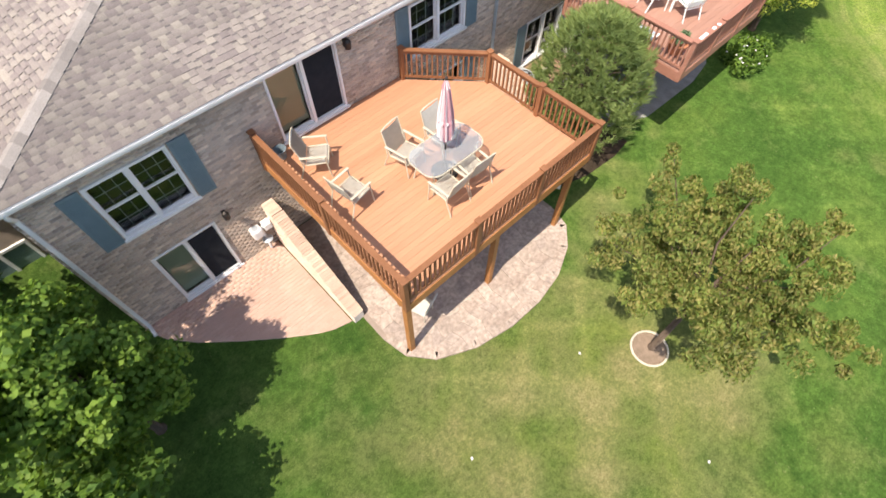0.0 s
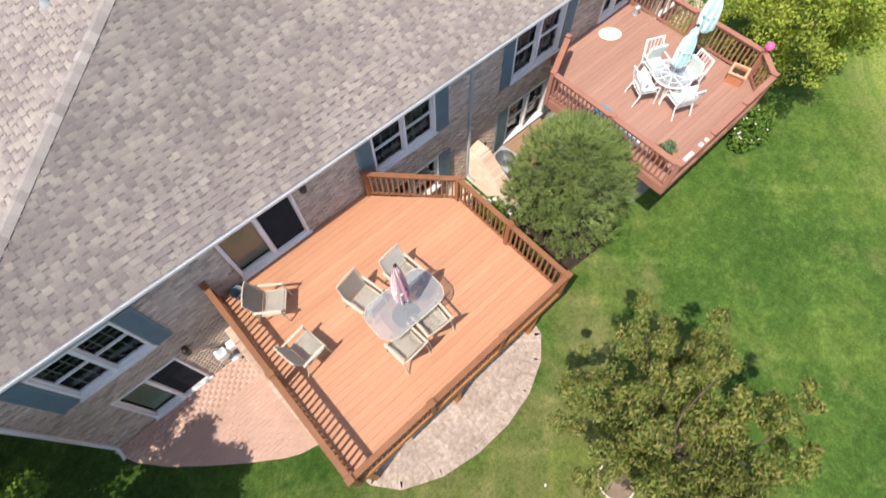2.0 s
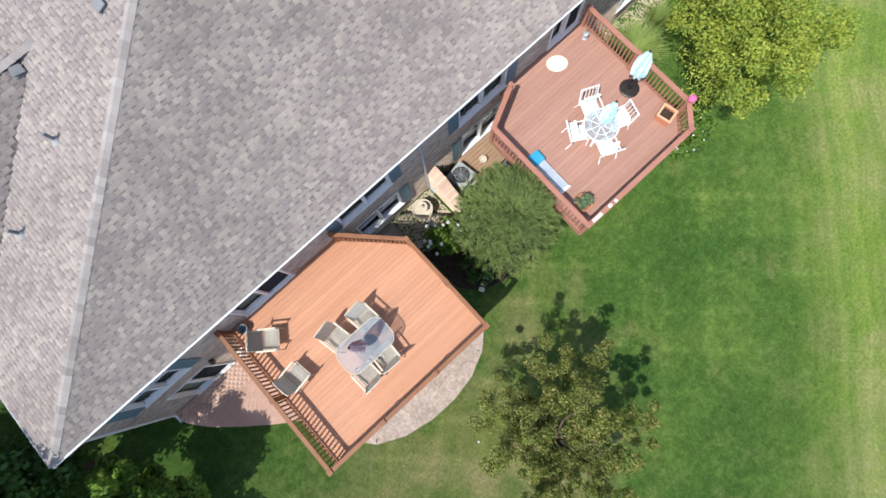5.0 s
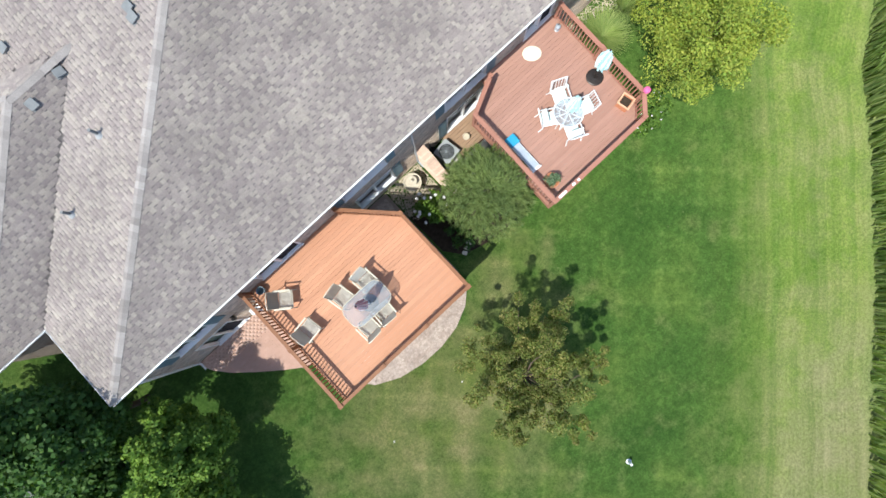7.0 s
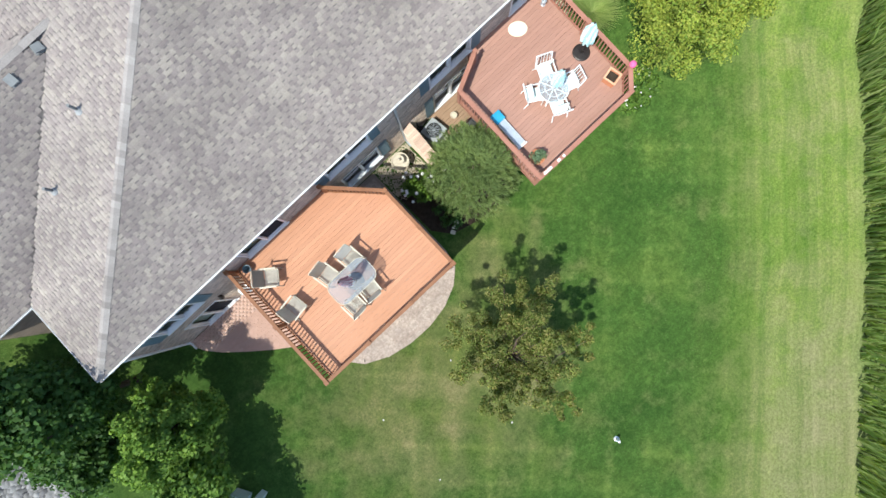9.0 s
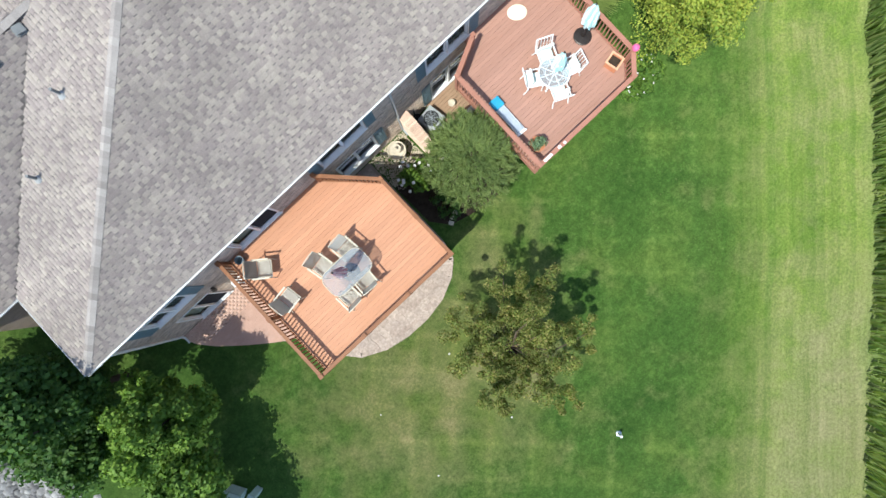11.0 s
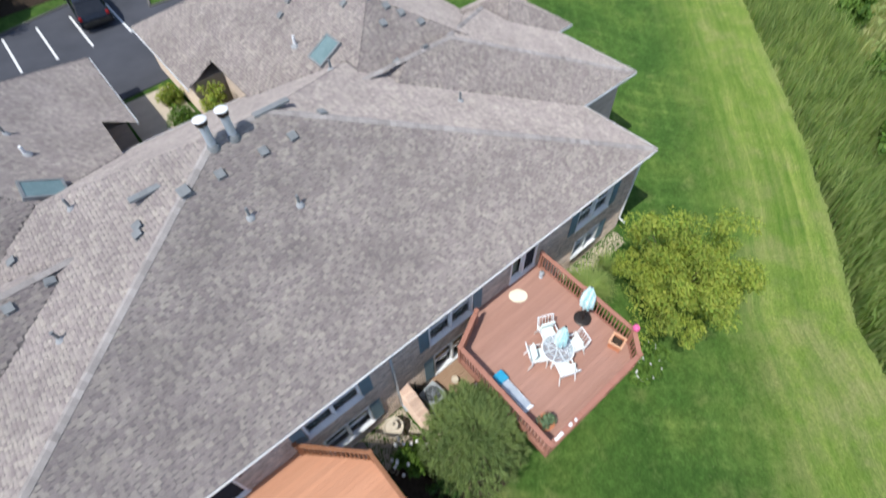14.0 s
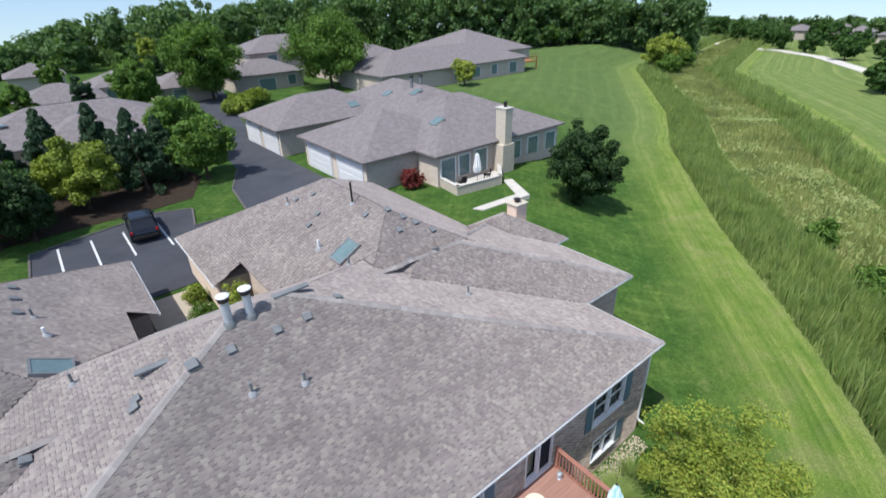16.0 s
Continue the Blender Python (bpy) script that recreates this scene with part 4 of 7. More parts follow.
# ---- decks ----
def deck(name, label, outline, z, boards, rails, rim_mat, posts, edges, cap_w):
    """A raised deck: boards along the house, rim, posts and railing. edges: (p, q, spans) along the railing."""
    d = thing(name, label, "deck")
    y_lo, y_hi = min(p[1] for p in outline), max(p[1] for p in outline)
    y = y_lo
    while y < y_hi - 0.02:
        strip = clip(clip(outline, 0, 1, min(y + 0.1385, y_hi)), 0, -1, -y)
        if len(strip) > 2:
            part("board", prism(strip, z - 0.035, z), boards, d)
        y += 0.142
    for (ax, ay), (bx, by) in zip(outline, outline[1:] + outline[:1]):
        v = Vector((bx - ax, by - ay, 0))
        if v.length < 0.3:
            continue
        m = Matrix.Translation((ax, ay, z)) @ Matrix.Rotation(math.atan2(v.y, v.x), 4, "Z")
        part("rim_board", box(0.0, v.length, -0.022, 0.02, -0.30, -0.037, m), rim_mat, d)
    bm = bmesh.new()
    xj = min(p[0] for p in outline) + 0.4
    while xj < max(p[0] for p in outline) - 0.2:
        seg = clip(clip(outline, 1, 0, xj + 0.02), -1, 0, -xj + 0.02)
        ys = [p[1] for p in seg]
        add_box(bm, xj - 0.019, xj + 0.019, min(ys) + 0.05, max(ys) - 0.03, z - 0.27, z - 0.037)
        xj += 0.4
    part("joist", bm, rim_mat, d)
    for px, py in posts:
        g = gz(px, py)
        part("support_post", box(px - 0.07, px + 0.07, py - 0.07, py + 0.07, g - 0.05, z - 0.28, None, 0.008), rim_mat, d)
    px = [p[0] for p in posts]
    part("beam", box(min(px) - 0.1, max(px) + 0.1, posts[0][1] + 0.075, posts[0][1] + 0.15, z - 0.52, z - 0.275), rim_mat, d)
    bal = bmesh.new()
    add_box(bal, -0.02, 0.02, -0.02, 0.02, 0.0, 0.70)
    bal_me = bpy.data.meshes.new("baluster")
    bal.to_mesh(bal_me)
    bal.free()
    bal_me.materials.append(rails)
    done = set()

    def newel(p):
        key = (round(p[0], 1), round(p[1], 1))
        if key in done:
            return
        done.add(key)
        bm = box(p[0] - 0.055, p[0] + 0.055, p[1] - 0.055, p[1] + 0.055, z - 0.25, z + 0.90, None, 0.006)
        po_ = part("rail_post", bm, rails, d)
        bm = box(p[0] - 0.075, p[0] + 0.075, p[1] - 0.075, p[1] + 0.075, z + 0.901, z + 0.93, None, 0.008)
        part("post_cap", bm, rails, po_)

    for p, q, spans in edges:
        p, q = Vector((*p, 0)), Vector((*q, 0))
        for k in range(spans + 1):
            newel(p.lerp(q, k / spans)[:2])
        v = q - p
        ang = math.atan2(v.y, v.x)
        m = Matrix.Translation((p.x, p.y, z)) @ Matrix.Rotation(ang, 4, "Z")
        for k in range(spans):
            a, b = v.length * k / spans + 0.057, v.length * (k + 1) / spans - 0.057
            part("top_rail", box(a, b, -cap_w / 2, cap_w / 2, 0.845, 0.88, m, 0.006), rails, d)
            part("stringer", box(a, b, -0.02, 0.02, 0.76, 0.844, m), rails, d)
            part("stringer", box(a, b, -0.02, 0.02, 0.06, 0.12, m), rails, d)
            n = max(2, int((b - a) / 0.125))
            for j in range(n):
                x = a + (b - a) * (j + 0.5) / n
                piece("baluster", bal_me, d, Matrix.Translation((0, 0, 0.1)) @ m @ Matrix.Translation((x, 0.0405 * 0, 0)))
    return d


DZ = 2.90
NEAR = [(0.0, -5.04), (5.68, -5.04), (5.68, -1.72), (4.16, -0.19), (4.16, -0.02), (0.0, -0.02)]
deck("orange_deck", "raised wooden deck with orange-stained boards and brown railing", NEAR, DZ, DECK_A, RAIL_A, RIM_A,
     [(0.11, -4.85), (2.76, -4.85), (5.42, -4.85)],
     [((0.0, -0.12), (0.0, -5.02), 2), ((0.0, -5.02), (5.66, -5.02), 3), ((5.66, -5.02), (5.66, -1.72), 2), ((5.66, -1.72), (4.16, -0.14), 1)], 0.12)
FAR = [(9.64, -4.95), (13.8, -4.95), (14.4, -4.3), (14.5, -0.02), (11.08, -0.02), (11.03, -0.4), (9.74, -1.0)]
deck("rosewood_deck", "raised wooden deck stained reddish brown, with wide flat rails", FAR, DZ, DECK_B, RAIL_B, RAIL_B,
     [(9.95, -3.5), (11.8, -3.5), (13.72, -3.5)],
     [((11.03, -0.38), (9.74, -1.0), 1), ((9.74, -1.0), (9.66, -4.93), 2), ((9.66, -4.93), (13.8, -4.93), 3), ((13.8, -4.93), (14.38, -4.3), 1), ((14.38, -4.3), (14.48, -0.2), 2)], 0.155)


# ---- deck furniture ----
def sling_chair():
    """Sling armchair that faces +y, its feet at z = 0."""
    c = thing("patio_chair", "cream metal armchair with sage sling seat", "chair", "patio chairs")
    def leaf(name, pts, w, mat):
        bm = bmesh.new()
        top, bot = [], []
        for (y, z) in pts:
            top.append([bm.verts.new((x, y, z - 0.02 * (1 - (2 * x / w) ** 2))) for x in (-w / 2, -w / 4, 0, w / 4, w / 2)])
        for r0, r1 in zip(top, top[1:]):
            for k in range(4):
                bm.faces.new((r0[k], r0[k + 1], r1[k + 1], r1[k]))
        bmesh.ops.solidify(bm, geom=bm.faces[:], thickness=0.014)
        part(name, bm, mat, c)
    leaf("seat", [(0.27, 0.40), (0.24, 0.425), (0.1, 0.41), (-0.1, 0.385), (-0.2, 0.39)], 0.52, SLING)
    leaf("backrest", [(-0.21, 0.40), (-0.26, 0.55), (-0.31, 0.72), (-0.36, 0.90), (-0.385, 0.98)], 0.52, SLING)
    for s in (-1, 1):
        part("side_rail", tube([(s * 0.275, 0.28, 0.39), (s * 0.275, 0.24, 0.425), (s * 0.275, -0.2, 0.39), (s * 0.275, -0.30, 0.70), (s * 0.27, -0.39, 1.0)], 0.017, 6), CHAIR_FRAME, c)
        bm = box(s * 0.31 - 0.028, s * 0.31 + 0.028, -0.3, 0.28, 0.63, 0.652, None, 0.008)
        part("arm", bm, CHAIR_FRAME, c)
        part("front_leg", tube([(s * 0.31, 0.3, 0.0), (s * 0.31, 0.26, 0.40), (s * 0.31, 0.25, 0.63)], 0.017, 6), CHAIR_FRAME, c)
        part("rear_leg", tube([(s * 0.31, -0.38, 0.0), (s * 0.31, -0.24, 0.40), (s * 0.31, -0.28, 0.63)], 0.017, 6), CHAIR_FRAME, c)
    part("top_bar", tube([(-0.27, -0.39, 1.0), (-0.13, -0.402, 1.02), (0.13, -0.402, 1.02), (0.27, -0.39, 1.0)], 0.017, 6), CHAIR_FRAME, c)
    part("front_bar", tube([(-0.275, 0.28, 0.39), (0.275, 0.28, 0.39)], 0.015, 6), CHAIR_FRAME, c)
    return c


def facing(x, y, dx, dy):
    return pose(x, y, DZ, 0, 0, math.degrees(math.atan2(-dx, dy)))


chair = sling_chair()
chair.matrix_basis = facing(0.82, -1.12, 0.80, -0.60)
for x, y, dx, dy in ((0.78, -2.44, 0.97, 0.15), (2.31, -2.39, 0.2, -1), (3.28, -2.55, 0.1, -1), (3.04, -3.71, 0.05, 1), (2.3, -3.76, -0.06, 1)):
    copy_thing(chair, facing(x, y, dx, dy))


def rounded(w, d, r, n=5):
    out = []
    for cx, cy, a0 in ((w / 2 - r, d / 2 - r, 0), (-w / 2 + r, d / 2 - r, 90), (-w / 2 + r, -d / 2 + r, 180), (w / 2 - r, -d / 2 + r, 270)):
        out += [(cx + r * math.cos(radians(a0 + 90 * k / n)), cy + r * math.sin(radians(a0 + 90 * k / n))) for k in range(n + 1)]
    return out


t = thing("patio_table", "rectangular frosted-glass patio table with rounded corners", "table", "", (2.82, -3.14, DZ), 0.0)
part("tabletop", prism(rounded(1.62, 0.92, 0.3), 0.70, 0.712), FROST, t, "frosted glass top")
bm = bmesh.new()
ring = rounded(1.65, 0.95, 0.31)
add_tube(bm, [(x, y, 0.70) for x, y in ring + ring[:1]], 0.014, 6)
part("table_rim", bm, CHAIR_FRAME, t, "cream metal rim")
for sx in (-1, 1):
    for sy in (-1, 1):
        part("leg", tube([(sx * 0.66, sy * 0.32, 0.0), (sx * 0.61, sy * 0.28, 0.35), (sx * 0.66, sy * 0.32, 0.69)], 0.02, 6), CHAIR_FRAME, t)


def closed_umbrella(at, top, cloth, label, lean=(0.0, 0.0), base=True, canopy_from=1.1, radius=0.15):
    u = thing("patio_umbrella", label, "umbrella", "", at)
    sh = Matrix.Identity(4)
    sh[0][2], sh[1][2] = lean
    h = top - at[2]
    def bent(bm):
        bmesh.ops.transform(bm, matrix=sh, verts=bm.verts[:])
        return bm
    part("pole", bent(tube([(0, 0, 0.0), (0, 0, h)], 0.02, 8)), DARK_METAL if base else TRIM, u)
    bm = bmesh.new()
    n = 48
    prof = [(0.55, canopy_from), (0.9, canopy_from + 0.1), (1.0, canopy_from + 0.35), (0.85, canopy_from + 0.75), (0.5, h - 0.28), (0.42, h - 0.22), (0.5, h - 0.2), (0.14, h - 0.03)]
    rings = []
    for k, (f, z) in enumerate(prof):
        rings.append([bm.verts.new((radius * f * (1 + 0.28 * math.sin(8 * a + 0.6 * k)) * math.cos(a), radius * f * (1 + 0.28 * math.sin(8 * a + 0.6 * k)) * math.sin(a), z + 0.04 * math.sin(8 * a) * (k == 0))) for a in [2 * math.pi * j / n for j in range(n)]])
    for r0, r1 in zip(rings, rings[1:]):
        for j in range(n):
            bm.faces.new((r0[j], r0[(j + 1) % n], r1[(j + 1) % n], r1[j]))
    bm.faces.new(rings[-1])
    bm.faces.new(list(reversed(rings[0])))
    part("canopy", bent(bm), cloth, u)
    part("tie_strap", bent(lathe([(radius * 1.02, canopy_from + 0.5), (radius * 1.06, canopy_from + 0.53), (radius * 1.02, canopy_from + 0.56)], 20)), cloth, u)
    part("finial", bent(lathe([(0.0, h - 0.03), (0.03, h - 0.02), (0.035, h + 0.02), (0.0, h + 0.06)], 10)), DARK_METAL, u)
    if base:
        bm = lathe([(0.31, 0.0), (0.31, 0.03), (0.27, 0.05), (0.06, 0.075), (0.05, 0.3), (0.03, 0.32)], 24)
        part("base", bm, DARK_METAL, u, "dark cast-iron base")
    return u


closed_umbrella((2.80, -3.14, DZ), 5.44, PINK_STRIPE, "closed umbrella in burgundy and white stripes", base=True, canopy_from=1.0, radius=0.15)
closed_umbrella((12.13, -3.06, DZ), 5.08, TEAL, "closed pale aqua striped umbrella in the white table", base=False, canopy_from=0.98, radius=0.17)
closed_umbrella((13.96, -2.72, DZ), 5.0, TEAL, "closed pale aqua umbrella on a dark cast base", lean=(-0.05, 0.03), base=True, canopy_from=0.85, radius=0.21)

# white table and chairs on the rosewood deck
t = thing("round_table", "round glass-topped white metal patio table", "table", "", (12.13, -3.06, DZ))
part("tabletop", lathe([(0.0, 0.70), (0.50, 0.70), (0.50, 0.712), (0.0, 0.712)], 32), FROST_WHITE, t, "clear frosted glass top")
bm = bmesh.new()
add_tube(bm, [(0.51 * math.cos(a), 0.51 * math.sin(a), 0.705) for a in [2 * math.pi * k / 28 for k in range(29)]], 0.024, 6)
part("table_rim", bm, WHITE, t)
bm = bmesh.new()
add_tube(bm, [(0.30 * math.cos(a), 0.30 * math.sin(a), 0.69) for a in [2 * math.pi * k / 24 for k in range(25)]], 0.015, 6)
part("inner_ring", bm, WHITE, t)
for k in range(8):
    a = math.pi / 8 + k * math.pi / 4
    if k % 2:
        part("spoke", tube([(0.05 * math.cos(a), 0.05 * math.sin(a), 0.69), (0.49 * math.cos(a), 0.49 * math.sin(a), 0.69)], 0.022, 6), WHITE, t)
        continue
    part("leg", tube([(0.4 * math.cos(a), 0.4 * math.sin(a), 0.0), (0.24 * math.cos(a), 0.24 * math.sin(a), 0.36), (0.44 * math.cos(a), 0.44 * math.sin(a), 0.69)], 0.022, 6), WHITE, t)
    part("spoke", tube([(0.05 * math.cos(a), 0.05 * math.sin(a), 0.69), (0.49 * math.cos(a), 0.49 * math.sin(a), 0.69)], 0.022, 6), WHITE, t)


def white_chair():
    c = thing("white_chair", "white metal patio armchair with mint cushions", "chair", "white patio chairs")
    part("seat_cushion", box(-0.25, 0.25, -0.22, 0.27, 0.39, 0.47, None, 0.03), CUSHION, c, "pale mint patterned cushion")
    m = pose(0, -0.25, 0.47, -14)
    part("back_cushion", box(-0.25, 0.25, -0.035, 0.035, 0.0, 0.52, m, 0.03), CUSHION, c, "pale mint patterned cushion")
    for s in (-1, 1):
        part("arm", tube([(s * 0.3, 0.30, 0.0), (s * 0.3, 0.28, 0.60), (s * 0.3, 0.2, 0.65), (s * 0.3, -0.32, 0.65)], 0.024, 6), WHITE, c)
        part("rear_leg", tube([(s * 0.3, -0.36, 0.0), (s * 0.29, -0.24, 0.40), (s * 0.28, -0.41, 1.02)], 0.024, 6), WHITE, c)
    part("top_bar", tube([(-0.28, -0.41, 1.02), (0.28, -0.41, 1.02)], 0.024, 6), WHITE, c)
    part("front_bar", tube([(-0.3, 0.29, 0.37), (0.3, 0.29, 0.37)], 0.022, 6), WHITE, c)
    part("rear_bar", tube([(-0.29, -0.24, 0.37), (0.29, -0.24, 0.37)], 0.022, 6), WHITE, c)
    for k in range(5):
        x = -0.22 + 0.11 * k
        part("back_slat", tube([(x, -0.27, 0.40), (x, -0.41, 1.0)], 0.011, 5), WHITE, c)
    return c


wc = white_chair()
tc = Vector((12.13, -3.06))
for i, (x, y) in enumerate(((12.42, -2.43), (12.73, -3.25), (11.58, -2.72), (11.90, -3.60))):
    d = (tc - Vector((x, y))).normalized()
    m = facing(x, y, d.x, d.y) @ Matrix.Scale(0.96, 4)
    if i == 0:
        wc.matrix_basis = m
    else:
        copy_thing(wc, m)

t = thing("door_mat", "oval cream mat lying on the boards", "mat", "", (12.95, -0.58, DZ))
bm = lathe([(0.0, 0.002), (0.27, 0.002), (0.285, 0.012), (0.27, 0.024), (0.0, 0.024)], 28)
bmesh.ops.transform(bm, matrix=Matrix.Rotation(radians(-35), 4, "Z") @ Matrix.Diagonal((1.2, 0.98, 1, 1)), verts=bm.verts[:])
part("pad", bm, mottled("cream_mat", (0.70, 0.66, 0.52), (0.80, 0.77, 0.64), 8, 80, 0.9), t)
t = thing("folded_lounger", "folded white lounger with aqua head cushion on the boards", "lounger", "", (10.2, -2.9, DZ), -2)
part("frame", box(-0.17, 0.17, -0.78, 0.42, 0.10, 0.18, None, 0.02), WHITE, t)
part("slatted_top", box(-0.13, 0.13, -0.74, 0.40, 0.185, 0.215, None, 0.01), GALV, t, "grey slatted panel")
part("cushion", box(-0.2, 0.2, 0.30, 0.68, 0.16, 0.27, None, 0.04), AQUA, t, "bright aqua cushion")
part("end_bar", tube([(-0.2, -0.8, 0.16), (0.2, -0.8, 0.16)], 0.03, 8), WHITE, t)
for sx in (-1, 1):
    for y in (-0.7, 0.36):
        part("leg", tube([(sx * 0.15, y, 0.0), (sx * 0.15, y, 0.12)], 0.02, 6), WHITE, t)


def planter_square(at, turn):
    t = thing("square_planter", "square terracotta planter with a pale rim, nearly bare", "planter", "", at, turn)
    bm = bmesh.new()
    for a, b, c, d in ((-0.21, 0.21, 0.17, 0.21), (-0.21, 0.21, -0.21, -0.17), (-0.21, -0.17, -0.17, 0.17), (0.17, 0.21, -0.17, 0.17)):
        add_box(bm, a, b, c, d, 0.0, 0.30)
    part("pot", bm, TERRA, t)
    bm = bmesh.new()
    for a, b, c, d in ((-0.24, 0.24, 0.18, 0.24), (-0.24, 0.24, -0.24, -0.18), (-0.24, -0.18, -0.18, 0.18), (0.18, 0.24, -0.18, 0.18)):
        add_box(bm, a, b, c, d, 0.302, 0.35, None, 0.008)
    part("rim", bm, mottled("pale_terracotta", (0.62, 0.36, 0.22), (0.74, 0.46, 0.3), 6, 50, 0.85), t)
    part("soil", box(-0.168, 0.168, -0.168, 0.168, 0.02, 0.24), SOIL, t)
    return t


planter_square((14.0, -4.1, DZ), 12)


def foliage(name, mat, parent, clumps, per, size, spread, seed, droop=0.0, aspect=0.55, label=""):
    """Leaves in clumps: each clump is (x, y, z, radius)."""
    r = np.random.RandomState(seed)
    c = np.asarray(clumps, float)
    n = len(c) * per
    idx = np.repeat(np.arange(len(c)), per)
    d = r.normal(size=(n, 3))
    d /= np.linalg.norm(d, axis=1)[:, None]
    rad = c[idx, 3] * (0.45 + 0.6 * r.rand(n)) * spread
    p = c[idx, :3] + d * rad[:, None] * np.array([1, 1, 0.8])
    nrm = d * 0.7 + r.normal(size=(n, 3)) * 0.5 + np.array([0, 0, 0.45])
    nrm /= np.linalg.norm(nrm, axis=1)[:, None]
    a = np.cross(nrm, r.normal(size=(n, 3)))
    a[:, 2] -= droop
    a /= np.linalg.norm(a, axis=1)[:, None]
    b = np.cross(nrm, a)
    b /= np.linalg.norm(b, axis=1)[:, None]
    s = (size * (0.6 + 0.8 * r.rand(n)))[:, None]
    fold = nrm * s * 0.18
    v = np.stack([p - a * s * 0.5, p + b * s * aspect * 0.5 + fold, p + a * s * 0.5, p - b * s * aspect * 0.5 + fold], 1).reshape(-1, 3)
    q = np.arange(n * 4).reshape(n, 4)
    return mesh_np(name, v, q, mat, parent, label)


def crown_clumps(rx, ry, rz, cz, count, seed, size=(0.35, 0.7), shell=0.55, cx=0.0, cy=0.0, flat=0.0, lobes=0.25):
    r = random.Random(seed)
    out = []
    ph = r.uniform(0, 6.28)
    while len(out) < count:
        th, z = r.uniform(0, 2 * math.pi), r.uniform(-1, 1)
        f = (shell + (1 - shell) * r.random()) * (1 + lobes * math.sin(3 * th + ph) * 0.6 + lobes * r.uniform(-0.5, 0.6))
        w = math.sqrt(1 - z * z)
        if z < -0.2:
            w *= 1 - flat
        out.append((cx + rx * f * w * math.cos(th), cy + ry * f * w * math.sin(th), cz + rz * f * z, r.uniform(*size)))
    return out


def tree(name, label, at, trunk_h, trunk_r, clumps, mat, per, size, seed, group="", droop=0.0, lean=(0, 0), limbs=9, category="tree", aspect=0.55, spread=1.0):
    t = thing(name, label, category, group, (at[0], at[1], gz(*at) - 0.05))
    r = random.Random(seed)
    bm = bmesh.new()
    tops = sorted(clumps, key=lambda c: r.random())[:limbs]
    ctr = Vector([sum(c[k] for c in clumps) / len(clumps) for k in range(3)])
    fork = Vector((lean[0] * trunk_h, lean[1] * trunk_h, trunk_h))
    add_tube(bm, [(0, 0, 0), (fork.x * 0.2, fork.y * 0.2, trunk_h * 0.12), fork * 0.6, fork, fork.lerp(ctr, 0.6)], [trunk_r * 1.5, trunk_r, trunk_r * 0.85, trunk_r * 0.7, trunk_r * 0.25], 8)
    part("trunk", bm, BARK, t)
    for c in tops:
        e = Vector(c[:3])
        s = fork.lerp(ctr, r.uniform(0.0, 0.5))
        mid = s.lerp(e, 0.5) + Vector((r.uniform(-1, 1), r.uniform(-1, 1), r.uniform(-0.2, 0.6))) * 0.12 * (e - s).length
        part("limb", tube([s, mid, e], [trunk_r * 0.4, trunk_r * 0.25, trunk_r * 0.07], 5), BARK, t)
    foliage("crown", mat, t, clumps, per, size, spread, seed, droop, aspect)
    return t


# pot of greenery and loose items on the rosewood deck
t = thing("round_planter", "round terracotta pot full of grey-green plants", "planter", "", (10.24, -4.34, DZ))
part("pot", lathe([(0.0, 0.0), (0.17, 0.0), (0.25, 0.26), (0.27, 0.27), (0.27, 0.32), (0.23, 0.32), (0.22, 0.25), (0.0, 0.25)], 20), TERRA, t)
foliage("plant", leafy("sage_leaf", [(0.14, 0.22, 0.13), (0.20, 0.28, 0.17)], 0.25), t, crown_clumps(0.22, 0.22, 0.16, 0.42, 26, 3, (0.06, 0.12)), 26, 0.07, 1.0, 4)
t = thing("gazing_ball", "shiny pink gazing ball on the rail corner", "ornament", "", (14.38, -4.32, DZ + 0.931))
part("ball", lathe([(0.0, 0.0), (0.045, 0.008), (0.10, 0.05), (0.12, 0.12), (0.10, 0.19), (0.045, 0.232), (0.0, 0.24)], 20), PINK, t)
part("stand", lathe([(0.07, 0.0), (0.07, 0.012), (0.05, 0.02)], 14), DARK_METAL, t)
for k, (x, y, w) in enumerate(((10.0, -4.78, 0.34), (10.5, -4.78, 0.12), (10.72, -4.79, 0.09))):
    t = thing("white_tray", "white folded cloth lying along the rail", "cloth", "", (x, y - 0.15, DZ + 0.882))
    part("fold", box(-w / 2, w / 2, -0.045, 0.045, 0.0, 0.03, None, 0.012), WHITE, t)
t = thing("small_lantern", "small metal lantern on the boards", "lantern", "", (14.2, -0.55, DZ))
part("body", lathe([(0.09, 0.0), (0.09, 0.02), (0.07, 0.03), (0.07, 0.22), (0.1, 0.24), (0.0, 0.34)], 10), GALV, t)
part("handle", tube([(-0.06, 0, 0.3), (0, 0, 0.42), (0.06, 0, 0.3)], 0.008, 5), DARK_METAL, t)
t = thing("bucket", "small grey bucket by the deck door", "bucket", "", (0.38, -0.30, DZ))
part("pail", lathe([(0.10, 0.0), (0.14, 0.26), (0.15, 0.27), (0.13, 0.27), (0.09, 0.03), (0.0, 0.03)], 16), mottled("blue_grey_plastic", (0.16, 0.22, 0.26), (0.22, 0.28, 0.32), 5, 40, 0.5), t)
part("handle", tube([(-0.14, 0, 0.26), (-0.1, 0, 0.14), (0.1, 0, 0.14), (0.14, 0, 0.26)], 0.006, 5), DARK_METAL, t)


